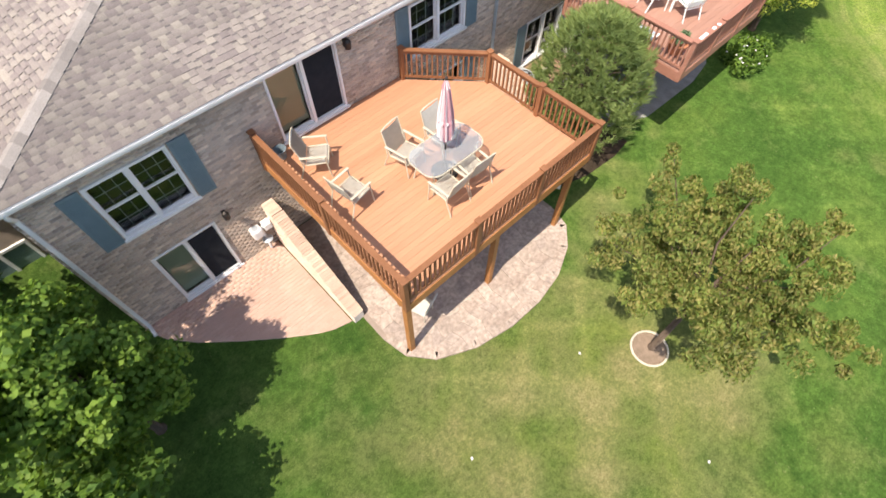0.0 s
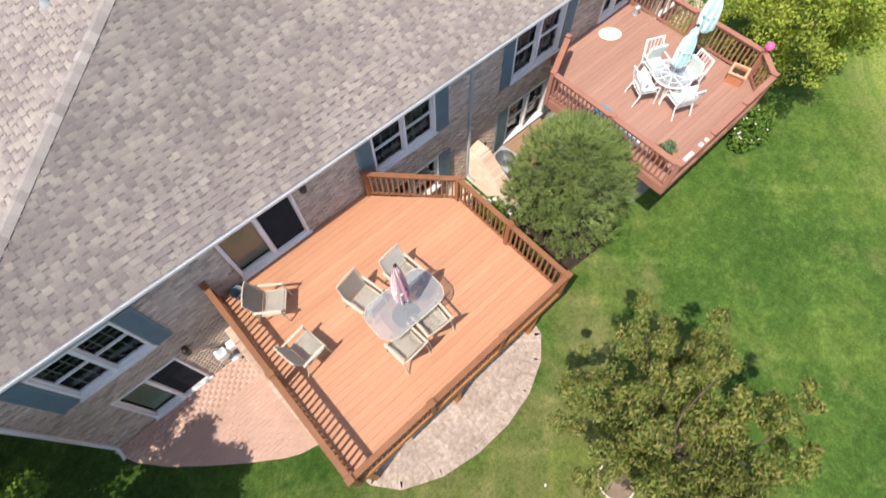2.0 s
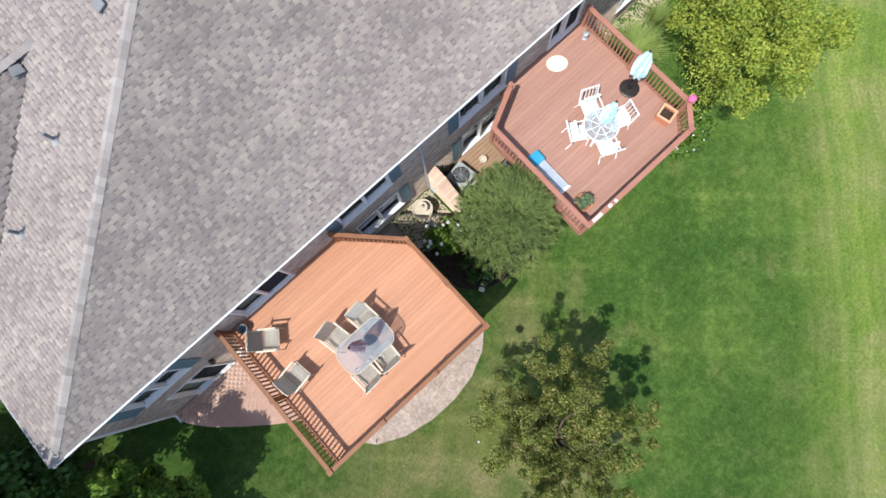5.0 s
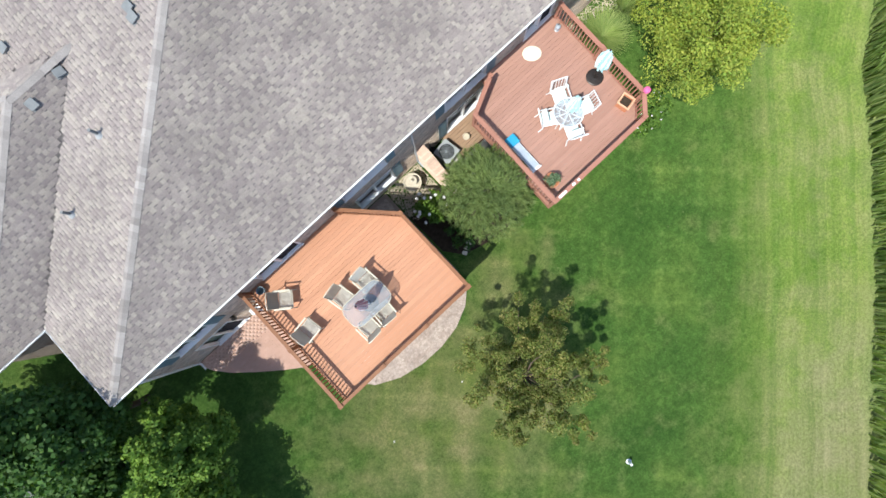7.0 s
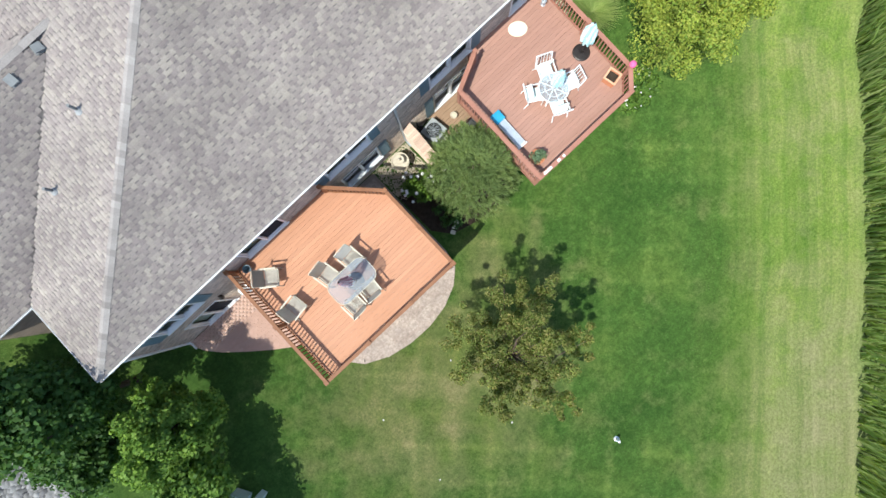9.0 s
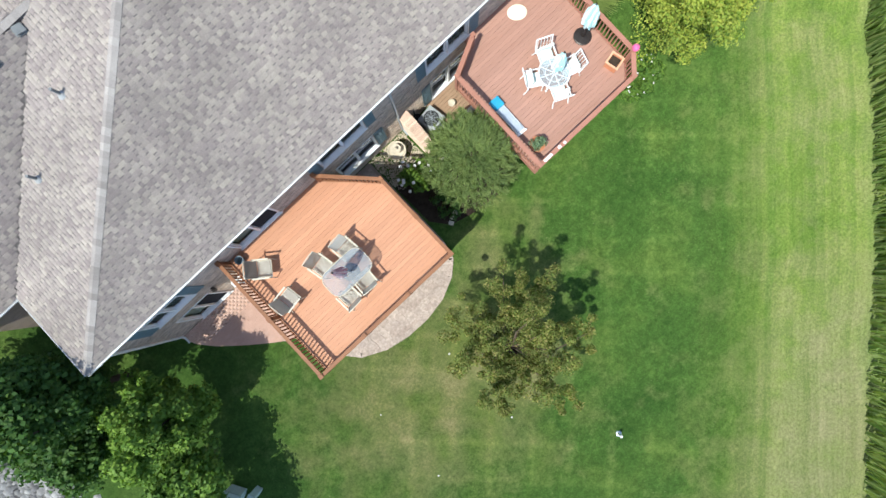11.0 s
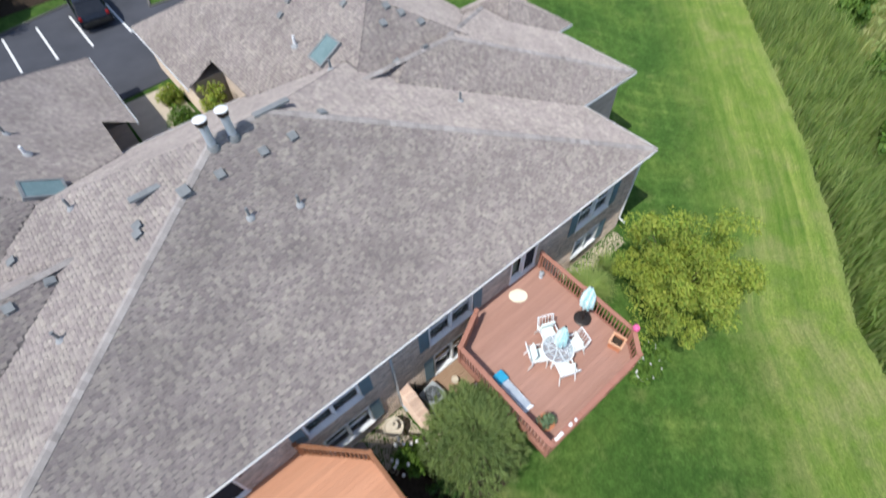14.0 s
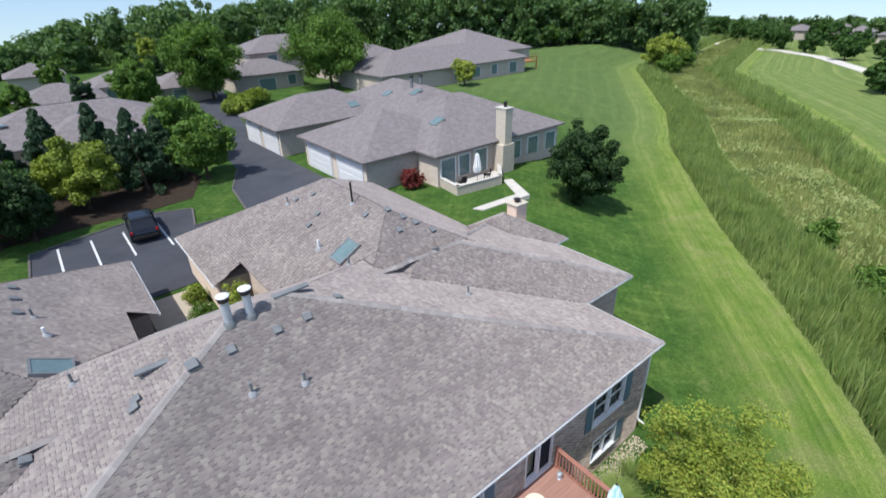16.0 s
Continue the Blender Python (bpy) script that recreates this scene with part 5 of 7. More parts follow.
# ---- yard by the house ----
def convex_clip(poly, hull):
    """poly inside a convex outline given counter-clockwise."""
    for (ax, ay), (bx, by) in zip(hull, hull[1:] + hull[:1]):
        nx, ny = by - ay, ax - bx
        poly = clip(poly, nx, ny, nx * ax + ny * ay)
        if len(poly) < 3:
            return []
    return poly


def inset(poly, d):
    c = [sum(p[k] for p in poly) / len(poly) for k in (0, 1)]
    r = max(math.hypot(p[0] - c[0], p[1] - c[1]) for p in poly)
    return [(c[0] + (p[0] - c[0]) * (1 - d / r), c[1] + (p[1] - c[1]) * (1 - d / r)) for p in poly]


def area(poly):
    return abs(sum(a[0] * b[1] - b[0] * a[1] for a, b in zip(poly, poly[1:] + poly[:1]))) / 2


LOW = [(-0.16, -0.05), (-0.24, -4.2), (-0.12, -4.9), (0.36, -5.48), (1.28, -5.93), (2.3, -6.14), (3.3, -6.16), (4.25, -6.0), (5.1, -5.62), (5.65, -5.12), (5.84, -4.4), (5.85, -0.05)]
low = tagged(part("stone_patio", prism(LOW, -0.1, 0.03), STONE_BED, None, "curved stamped flagstone patio beneath the deck", "structure"), "", "patio")
PINKY = [(-4.35, -0.03), (-4.05, -0.62), (-3.55, -1.2), (-2.75, -1.9), (-2.0, -2.5), (-1.3, -3.0), (-0.95, -3.18), (-0.5, -3.3), (-0.5, -0.03)]
pinky = tagged(part("paver_patio", prism(PINKY, -0.1, 0.03), PAVER_BED, None, "rounded patio of small pink pavers", "structure"), "", "patio")

# sloping brick walls that end the two patios
def slope_wall(x0, x1, y1, z_house, z_end, label):
    w = thing("garden_wall", label, "brick wall", "garden walls")
    bm = bmesh.new()
    side = [(-0.012, -0.1), (-0.012, z_house - 0.05), (-0.5, z_house - 0.07), (y1, z_end - 0.05), (y1, -0.1)]
    lo = [bm.verts.new((x0 + 0.015, y, z)) for y, z in side]
    hi = [bm.verts.new((x1 - 0.015, y, z)) for y, z in side]
    bm.faces.new(lo)
    bm.faces.new(list(reversed(hi)))
    for i in range(5):
        j = (i + 1) % 5
        bm.faces.new((lo[j], lo[i], hi[i], hi[j]))
    bmesh.ops.recalc_face_normals(bm, faces=bm.faces[:])
    core = part("core", bm, MORTAR, w)
    br = bmesh.new()
    add_box(br, -0.0315, 0.0315, -(x1 - x0) / 2, (x1 - x0) / 2, -0.055, 0.055)
    me = bpy.data.meshes.new("brick")
    br.to_mesh(me)
    br.free()
    me.materials.append(PINK_BRICK)
    y = -0.06
    while y > y1 + 0.02:
        s = max(0.0, min(1.0, (-0.5 - y) / (-0.5 - y1)))
        z = z_house - 0.12 + 0.06 + (z_end - z_house) * s
        tilt = math.degrees(math.atan2(z_house - z_end, -0.5 - y1)) if y < -0.5 else 0.0
        piece("brick", me, w, Matrix.Translation(((x0 + x1) / 2, y, z)) @ Matrix.Rotation(radians(tilt), 4, "X") @ Matrix.Rotation(radians(90), 4, "Z"))
        y -= 0.067
    br = bmesh.new()
    add_box(br, 0.0, 0.02, -0.1, 0.1, 0.0, 0.062)
    me = bpy.data.meshes.new("brick")
    br.to_mesh(me)
    br.free()
    me.materials.append(PINK_BRICK)
    r = 0
    z = 0.04
    while z < z_house:
        y = -0.13 - (0.104 if r % 2 else 0)
        while y > y1 + 0.08:
            s = max(0.0, min(1.0, (-0.5 - (y - 0.1)) / (-0.5 - y1)))
            if z + 0.08 < z_house - 0.12 + (z_end - z_house) * s:
                piece("brick", me, w, Matrix.Translation((x0 + 0.002, y, z)))
            y -= 0.208
        z += 0.074
        r += 1
    return w


slope_wall(-0.48, -0.17, -3.4, 1.62, 0.34, "sloping pink brick garden wall beside the paver patio")
slope_wall(7.72, 8.12, -2.0, 1.6, 0.55, "sloping pink brick garden wall between the two patios")

t = thing("gas_meter", "white gas meters and pipes on the brick wall", "meter", "", (-0.82, -0.16, 0.12))
part("meter_body", box(-0.24, 0.04, -0.16, 0.1, 0.75, 1.05, None, 0.06), WHITE, t)
part("second_body", box(0.1, 0.32, -0.12, 0.1, 0.82, 1.04, None, 0.04), WHITE, t)
part("dial", lathe([(0.0, 0.0), (0.09, 0.0), (0.09, 0.05), (0.0, 0.05)], 14, None, (-0.1, -0.02, 1.002)), GALV, t)
part("pipe", tube([(0.06, 0.0, 0.0), (0.06, 0.0, 0.55), (0.06, 0.02, 0.9), (0.4, 0.02, 1.06)], 0.035, 8), WHITE, t)
part("regulator", lathe([(0.0, 0.0), (0.12, 0.02), (0.14, 0.06), (0.05, 0.1), (0.0, 0.12)], 14, None, (0.06, -0.08, 0.45)), GALV, t)

# gravel corner, fountain, air conditioner, landing under the rosewood deck
rg = np.random.RandomState(3)
def stones(name, label, pts, lo, hi, mat, sink=0.4):
    v, q = [], []
    base = np.array([(-1, -1, 0), (1, -1, 0), (1, 1, 0), (-1, 1, 0), (-0.6, -0.6, 1), (0.6, -0.6, 1), (0.6, 0.6, 1), (-0.6, 0.6, 1)], float)
    fq = np.array([(0, 1, 5, 4), (1, 2, 6, 5), (2, 3, 7, 6), (3, 0, 4, 7), (4, 5, 6, 7)])
    for k, (x, y) in enumerate(pts):
        a, s = rg.rand() * 6.28, lo + (hi - lo) * rg.rand()
        c, sn = math.cos(a), math.sin(a)
        b = base * (s, s * (0.6 + 0.4 * rg.rand()), s * (0.5 + 0.6 * rg.rand())) + rg.normal(size=(8, 3)) * s * 0.1
        v.append(np.stack([x + c * b[:, 0] - sn * b[:, 1], y + sn * b[:, 0] + c * b[:, 1], gz(x, y) + b[:, 2] - s * 0.1 * sink], 1))
        q.append(fq + 8 * k)
    return tagged(mesh_np(name, np.concatenate(v), np.concatenate(q), mat, None, label, "stuff"), "", "stones")


stones("gravel", "pale gravel in the corner by the basement window", [(5.9 + 1.75 * rg.rand(), -0.05 - 1.75 * rg.rand()) for _ in range(1500)], 0.015, 0.04, pieced("pale_gravel", [(0.42, 0.35, 0.26), (0.58, 0.50, 0.39), (0.50, 0.43, 0.35)], 6, 0.9))
stones("rock_bed", "grey and white river rock bed by the trees", [(-14.7 + 1.25 * rg.normal(), 0.9 + 1.6 * rg.normal()) for _ in range(1300)], 0.06, 0.19, ROCK)
stones("rock_bed", "grey and white river rock bed by the trees", [(-12.3 + 0.6 * rg.normal(), 0.2 + 1.1 * rg.normal()) for _ in range(560)], 0.06, 0.17, ROCK)

t = thing("fountain", "tiered cream stone garden fountain", "fountain", "", (6.92, -0.6, 0.0))
part("pedestal", lathe([(0.22, 0.0), (0.2, 0.05), (0.1, 0.12), (0.09, 0.4), (0.14, 0.46)], 16), LIME, t)
part("basin", lathe([(0.14, 0.461), (0.34, 0.56), (0.37, 0.62), (0.34, 0.62), (0.28, 0.56), (0.0, 0.55)], 20), LIME, t)
part("upper_basin", lathe([(0.05, 0.552), (0.05, 0.74), (0.18, 0.82), (0.19, 0.86), (0.16, 0.85), (0.0, 0.83)], 18), LIME, t)
part("finial", lathe([(0.035, 0.832), (0.03, 0.92), (0.06, 0.97), (0.0, 1.04)], 10), LIME, t)

t = thing("air_conditioner", "grey outdoor air conditioner with round fan grille", "air conditioner", "", (8.72, -0.66, 0.0), 8)
part("cabinet", box(-0.38, 0.38, -0.38, 0.38, 0.08, 0.78, None, 0.03), mottled("grey_enamel", (0.34, 0.36, 0.37), (0.44, 0.46, 0.47), 4, 40, 0.5), t)
part("pad", box(-0.45, 0.45, -0.45, 0.45, -0.05, 0.078), CONCRETE, t)
# flat black disc; the dark of an open well is put into its colour
part("fan_well_disc", lathe([(0.0, 0.782), (0.31, 0.782), (0.31, 0.79), (0.0, 0.79)], 24), RUBBER, t)
for r_ in (0.06, 0.12, 0.18, 0.24, 0.31):
    part("grille_ring", tube([(r_ * math.cos(a), r_ * math.sin(a), 0.80) for a in [2 * math.pi * k / 20 for k in range(21)]], 0.006, 4), GALV, t)
for k in range(4):
    a = k * math.pi / 4
    part("grille_bar", tube([(-0.32 * math.cos(a), -0.32 * math.sin(a), 0.81), (0.32 * math.cos(a), 0.32 * math.sin(a), 0.81)], 0.006, 4), GALV, t)

t = thing("timber_landing", "low tan timber landing outside the basement door", "landing", "", (10.05, -0.62, 0.0))
for k in range(8):
    part("board", box(-1.0, 1.0, -0.55 + 0.14 * k, -0.42 + 0.14 * k, 0.3, 0.34), mottled("tan_timber", (0.30, 0.19, 0.12), (0.40, 0.27, 0.18), 2, 30, 0.8) if "tan_timber" not in bpy.data.materials else bpy.data.materials["tan_timber"], t)
part("skirt", box(-1.0, 1.0, -0.56, -0.52, -0.05, 0.298), RAIL_B, t)
t = thing("flower_pot", "small pale flower pot on the landing", "flower pot", "", (9.75, -0.7, 0.34))
part("pot", lathe([(0.0, 0.0), (0.09, 0.0), (0.13, 0.2), (0.145, 0.21), (0.12, 0.22), (0.11, 0.17), (0.0, 0.17)], 14), LIME, t)
t = thing("side_table", "dark shelf unit beside the pink wall", "shelf", "", (8.35, -0.22, 0.0))
part("post", tube([(0, 0.1, 0.0), (0, 0.1, 1.35)], 0.03, 6), DARK_METAL, t)
part("hose_reel", lathe([(0.0, -0.06), (0.16, -0.06), (0.17, 0.0), (0.16, 0.06), (0.0, 0.06)], 14, None, (0.02, 0.0, 0.55)), RUBBER, t)

stones("gravel", "tan gravel strip along the foot of the house", [(14.7 + 5.5 * rg.rand(), -0.06 - 0.75 * rg.rand()) for _ in range(1300)], 0.015, 0.04, bpy.data.materials["pale_gravel"])
for k, (x, y) in enumerate(((18.2, -1.15), (17.2, -1.35))):
    t = thing("ornamental_grass", "arching clump of blue-green ornamental grass", "grass", "grass clumps", (x, y, gz(x, y)))
    ro = np.random.RandomState(400 + k)
    nb = 420
    an, ln = ro.rand(nb) * 6.28, 0.55 + 0.45 * ro.rand(nb)
    sp = 0.25 + 0.75 * ro.rand(nb)
    dv = np.stack([np.cos(an), np.sin(an)], 1)
    pts = []
    for f in (0.0, 0.5, 1.0):
        rad = 0.08 + ln * sp * f ** 1.3
        hgt = ln * (1.5 * f - 0.85 * f * f * sp)
        c0 = np.stack([dv[:, 0] * rad, dv[:, 1] * rad, hgt], 1)
        sd = np.stack([-dv[:, 1], dv[:, 0], 0 * an], 1) * (0.012 * (1.05 - f))
        pts += [c0 - sd, c0 + sd]
    gv = np.stack(pts, 1).reshape(-1, 3)
    g6 = np.arange(nb)[:, None] * 6
    mesh_np("blades", gv, np.concatenate([g6 + [0, 1, 3, 2], g6 + [2, 3, 5, 4]], 0), REED, t)

# grey gravel under the rosewood deck
under_far = [(9.0, -0.05), (9.0, -2.6), (9.7, -3.6), (11.0, -4.2), (13.6, -4.3), (14.8, -4.1), (15.6, -3.6), (15.6, -0.05)]
tagged(part("gravel_bed", prism(under_far, -0.1, 0.02), mottled("grey_fine_gravel", (0.20, 0.19, 0.185), (0.34, 0.33, 0.32), 3, 45, 0.95, bumps=0.5), None, "grey gravel bed beneath the rosewood deck", "structure"), "", "gravel bed")

# dark planting bed between the decks
bed = [(5.9, -1.5), (5.95, -3.4), (6.5, -4.1), (7.6, -4.4), (8.8, -4.5), (9.6, -4.4), (9.6, -2.4), (8.0, -1.9)]
tagged(part("planting_bed", prism(bed, -0.08, 0.025), SOIL, None, "dark mulched planting bed beneath the shrubs", "structure"), "", "planting bed")
t = thing("hydrangea", "green shrub with round white blooms", "shrub", "", (6.72, -1.85, 0.0))
hc = crown_clumps(0.55, 0.65, 0.5, 0.85, 60, 21, (0.12, 0.2))
foliage("leaves", LEAF_N, t, hc, 34, 0.11, 1.0, 22)
for k in range(15):
    r_ = random.Random(50 + k)
    a, e = r_.uniform(0, 6.28), r_.uniform(0.3, 1.2)
    part("bloom", lathe([(0.0, -0.05), (0.05, -0.03), (0.065, 0.0), (0.05, 0.035), (0.0, 0.05)], 8, None, (0.66 * math.cos(a) * math.cos(e) * 1.05, 0.8 * math.sin(a) * math.cos(e) * 1.05, 0.88 + 0.55 * math.sin(e))), PETAL, t)
t = thing("low_shrub", "low dark green shrub under the deck edge", "shrub", "", (6.9, -3.4, 0.0))
foliage("leaves", LEAF_B, t, crown_clumps(0.5, 0.6, 0.3, 0.35, 36, 31, (0.1, 0.18)), 30, 0.09, 1.0, 32)
# pale slabs laid in place of sunlight that falls through the railing
for x, y in ((6.55, -4.05), (6.75, -3.95), (6.95, -3.85)):
    t = thing("stepping_stone", "pale slab standing for sunlight between the balusters", "stepping stone", "stepping stones", (x, y, 0.025), 30)
    part("slab", box(-0.08, 0.08, -0.1, 0.1, -0.02, 0.02, None, 0.008), LIME, t)

# flowers at the far corner of the rosewood deck
t = thing("flower_bush", "leafy bush dotted with small white flowers", "shrub", "", (15.75, -4.95, 0.0))
foliage("leaves", LEAF_A, t, crown_clumps(1.0, 0.75, 0.35, 0.4, 70, 41, (0.14, 0.24)), 40, 0.12, 1.0, 42)
r_ = random.Random(43)
for k in range(24):
    a, d_ = r_.uniform(0, 6.28), math.sqrt(r_.random())
    part("flower", lathe([(0.0, 0.0), (0.03, 0.01), (0.035, 0.03), (0.0, 0.045)], 6, None, (0.95 * d_ * math.cos(a), 0.75 * d_ * math.sin(a), 0.78 - 0.3 * d_)), PETAL, t)
t = thing("ornamental_grass", "fountain-shaped clump of pale ornamental grass", "grass clump", "", (16.5, -1.45, gz(16.5, -1.45)))
v, q = [], []
rr = np.random.RandomState(8)
for k in range(2200):
    a, l, w = rr.rand() * 6.28, 1.0 + 0.7 * rr.rand(), 0.011
    o = rr.rand(2) * 0.24 - 0.12
    c, s = math.cos(a), math.sin(a)
    spread = 0.25 + 0.5 * rr.rand()
    for j in range(2):
        f0, f1 = j / 2, (j + 1) / 2
        p0 = (o[0] + c * spread * f0 ** 2 * l, o[1] + s * spread * f0 ** 2 * l, l * (f0 - 0.35 * f0 ** 2))
        p1 = (o[0] + c * spread * f1 ** 2 * l, o[1] + s * spread * f1 ** 2 * l, l * (f1 - 0.35 * f1 ** 2))
        b = len(v)
        v += [(p0[0] - s * w, p0[1] + c * w, p0[2]), (p0[0] + s * w, p0[1] - c * w, p0[2]), (p1[0] + s * w * 0.6, p1[1] - c * w * 0.6, p1[2]), (p1[0] - s * w * 0.6, p1[1] + c * w * 0.6, p1[2])]
        q.append((b, b + 1, b + 2, b + 3))
mesh_np("blades", v, q, REED, t)

# small things on the lawn
PALE_GREEN = mottled("faded_green_enamel", (0.36, 0.44, 0.40), (0.46, 0.53, 0.49), 5, 40, 0.5)
t = thing("utility_box", "pale green utility pedestal on the lawn", "utility box", "", (-6.75, -5.95, 0.0), 30)
part("cabinet", box(-0.22, 0.22, -0.32, 0.32, -0.03, 0.62, None, 0.03), mottled("pale_green_enamel", (0.52, 0.60, 0.56), (0.64, 0.72, 0.68), 4, 40, 0.5), t)
part("lid", box(-0.25, 0.25, -0.35, 0.35, 0.622, 0.68, None, 0.02), PALE_GREEN, t)
t = thing("utility_pedestal", "small pale utility pedestal on the lawn", "utility box", "", (-6.1, -6.45, 0.0), 20)
part("body", box(-0.13, 0.13, -0.13, 0.13, -0.03, 0.75, None, 0.02), bpy.data.materials["pale_green_enamel"], t)
part("cap", box(-0.15, 0.15, -0.15, 0.15, 0.752, 0.8, None, 0.02), PALE_GREEN, t)
t = thing("marker_post", "short white marker post in the lawn", "marker post", "", (5.63, -14.4, 0.0))
part("post", lathe([(0.06, -0.05), (0.06, 0.32), (0.05, 0.36), (0.0, 0.4)], 12), WHITE, t)
part("collar", lathe([(0.11, -0.01), (0.11, 0.03), (0.062, 0.05)], 14), GALV, t)
t = thing("tree_ring", "round pale stone edging filled with mulch", "tree edging", "", (4.29, -8.8, 0.0))
bm = bmesh.new()
add_tube(bm, [(0.44 * math.cos(a), 0.44 * math.sin(a), 0.03) for a in [2 * math.pi * k / 32 for k in range(33)]], 0.028, 6)
part("edging", bm, LIME, t)
part("mulch", lathe([(0.0, 0.045), (0.2, 0.04), (0.41, 0.02), (0.41, -0.03)], 24), mottled("tan_mulch", (0.20, 0.15, 0.11), (0.32, 0.24, 0.18), 8, 50, 1.0), t)
for k in range(4):
    r_ = random.Random(80 + k)
    x, y = r_.uniform(-2, 8), r_.uniform(-15, -6.5)
    if k == 0:
        x, y = -0.6, -7.6
    t = thing("fallen_leaf", "pale fallen leaf lying on the lawn", "leaf", "fallen leaves", (x, y, gz(x, y) + 0.02), r_.uniform(0, 360))
    part("blade", box(-0.03, 0.03, -0.022, 0.022, 0.0, 0.01, None, 0.004), PETAL, t)

# trees around the lawn
tree("maple_tree", "full maple tree with bright green leaves", (-5.15, -2.45), 1.4, 0.10, crown_clumps(1.2, 1.25, 1.85, 3.2, 140, 61, (0.24, 0.42), 0.6, lobes=0.45), LEAF_N, 200, 0.115, 62, aspect=0.75)
tree("maple_tree", "dense dark green tree crowding the house corner", (-6.75, 0.35), 2.4, 0.14, crown_clumps(1.35, 1.4, 3.2, 4.9, 230, 63, (0.35, 0.6), 0.45, lobes=0.3), LEAF_B, 130, 0.15, 64, aspect=0.75)
tree("maple_tree", "dense dark green tree crowding the house corner", (-9.3, 1.9), 1.8, 0.14, crown_clumps(1.5, 1.5, 2.0, 3.2, 110, 65, (0.35, 0.65), 0.5, lobes=0.3), LEAF_B, 85, 0.18, 66, aspect=0.75)
tree("maple_tree", "lower leafy green tree at the lawn's edge", (-6.5, -4.7), 1.2, 0.09, crown_clumps(1.15, 1.1, 1.3, 2.5, 110, 67, (0.3, 0.6), 0.5, lobes=0.35), LEAF_A, 95, 0.16, 68, aspect=0.75)
tree("maple_tree", "low dark green tree beside the rock bed", (-8.6, -0.9), 1.2, 0.09, crown_clumps(1.15, 1.1, 1.3, 2.4, 95, 267, (0.3, 0.6), 0.5, lobes=0.35), LEAF_B, 95, 0.16, 68, aspect=0.75)
tree("maple_tree", "lower leafy green tree at the lawn's edge", (-7.8, -7.1), 1.2, 0.09, crown_clumps(1.2, 1.2, 1.5, 3.0, 110, 367, (0.3, 0.6), 0.5, lobes=0.35), LEAF_B, 95, 0.16, 68, aspect=0.75)
CR = []
rc = random.Random(71)
for k in range(30):
    a = 2.399 * k + rc.uniform(-0.25, 0.25)
    reach = (0.9 + 1.75 * ((k + 0.5) / 30) ** 0.5) * rc.uniform(0.84, 1.1)
    tip = Vector((1.05 + reach * math.cos(a), 0.05 + reach * math.sin(a), 4.3 - 0.30 * reach ** 1.6 + rc.uniform(-0.45, 0.35)))
    root = Vector((0.65, 0.02, 1.7))
    for j in range(10):
        f = 0.36 + 0.64 * j / 9
        c = root.lerp(tip, f) + Vector((rc.uniform(-1, 1), rc.uniform(-1, 1), 0.35 * math.sin(math.pi * f) + rc.uniform(-0.6, 0.3))) * 0.36
        CR.append((c.x, c.y, c.z, rc.uniform(0.15, 0.34) * (1.15 - 0.4 * f)))
tree("crabapple_tree", "airy small tree with dry olive leaves", (4.29, -8.82), 1.5, 0.085, CR, LEAF_C, 170, 0.098, 72, droop=0.9, lean=(0.35, 0.0), limbs=34, aspect=0.36, spread=1.0)
tree("yellowing_tree", "spreading tree with yellow-green leaves", (17.9, -4.2), 1.7, 0.12, crown_clumps(2.5, 2.3, 1.9, 3.3, 190, 75, (0.25, 0.5), 0.45, lobes=0.45), LEAF_D, 190, 0.10, 76, limbs=18, aspect=0.5, spread=1.15)

# bushy pine between the decks: tufts of long needles
t = thing("pine_tree", "bushy soft-needled pine between the two decks", "tree", "", (8.5, -3.02, 0.0))
part("trunk", tube([(0, 0, -0.05), (0.02, 0.0, 1.2), (0, 0, 3.2)], [0.13, 0.1, 0.03], 8), BARK, t)
rp = np.random.RandomState(12)
NV, NQ = [], []
tufts = 1150
for k in range(tufts):
    z = rp.rand() ** 0.7
    h = 0.35 + 3.7 * z
    rmax = 1.64 * math.sqrt(max(0.0, 1 - ((h - 1.7) / 2.35) ** 2))
    a = rp.rand() * 6.28
    f = 0.72 + 0.33 * rp.rand() if k % 5 else math.sqrt(rp.rand()) * 0.8
    if not k % 5:
        h = 3.95 - 1.1 * f * f
        rmax = 1.22
    out = np.array([math.cos(a), math.sin(a), 0.0])
    p = np.array([rmax * f * out[0], rmax * f * out[1], h])
    d = out * 0.65 + np.array([0, 0, 0.75]) + rp.normal(size=3) * 0.25
    d /= np.linalg.norm(d)
    n = 34
    dirs = d + rp.normal(size=(n, 3)) * 0.42
    dirs /= np.linalg.norm(dirs, axis=1)[:, None]
    st = p + d * (rp.rand(n, 1) * 0.22 - 0.1)
    ln = 0.13 + 0.09 * rp.rand(n, 1)
    sd = np.cross(dirs, rp.normal(size=(n, 3)))
    sd /= np.linalg.norm(sd, axis=1)[:, None]
    b = len(NV) * 4
    NV.append(np.stack([st - sd * 0.008, st + sd * 0.008, st + dirs * ln + sd * 0.003, st + dirs * ln - sd * 0.003], 1).reshape(-1, 3))
NV = np.concatenate(NV)
mesh_np("needles", NV, np.arange(len(NV)).reshape(-1, 4), NEEDLE, t)
bm = bmesh.new()
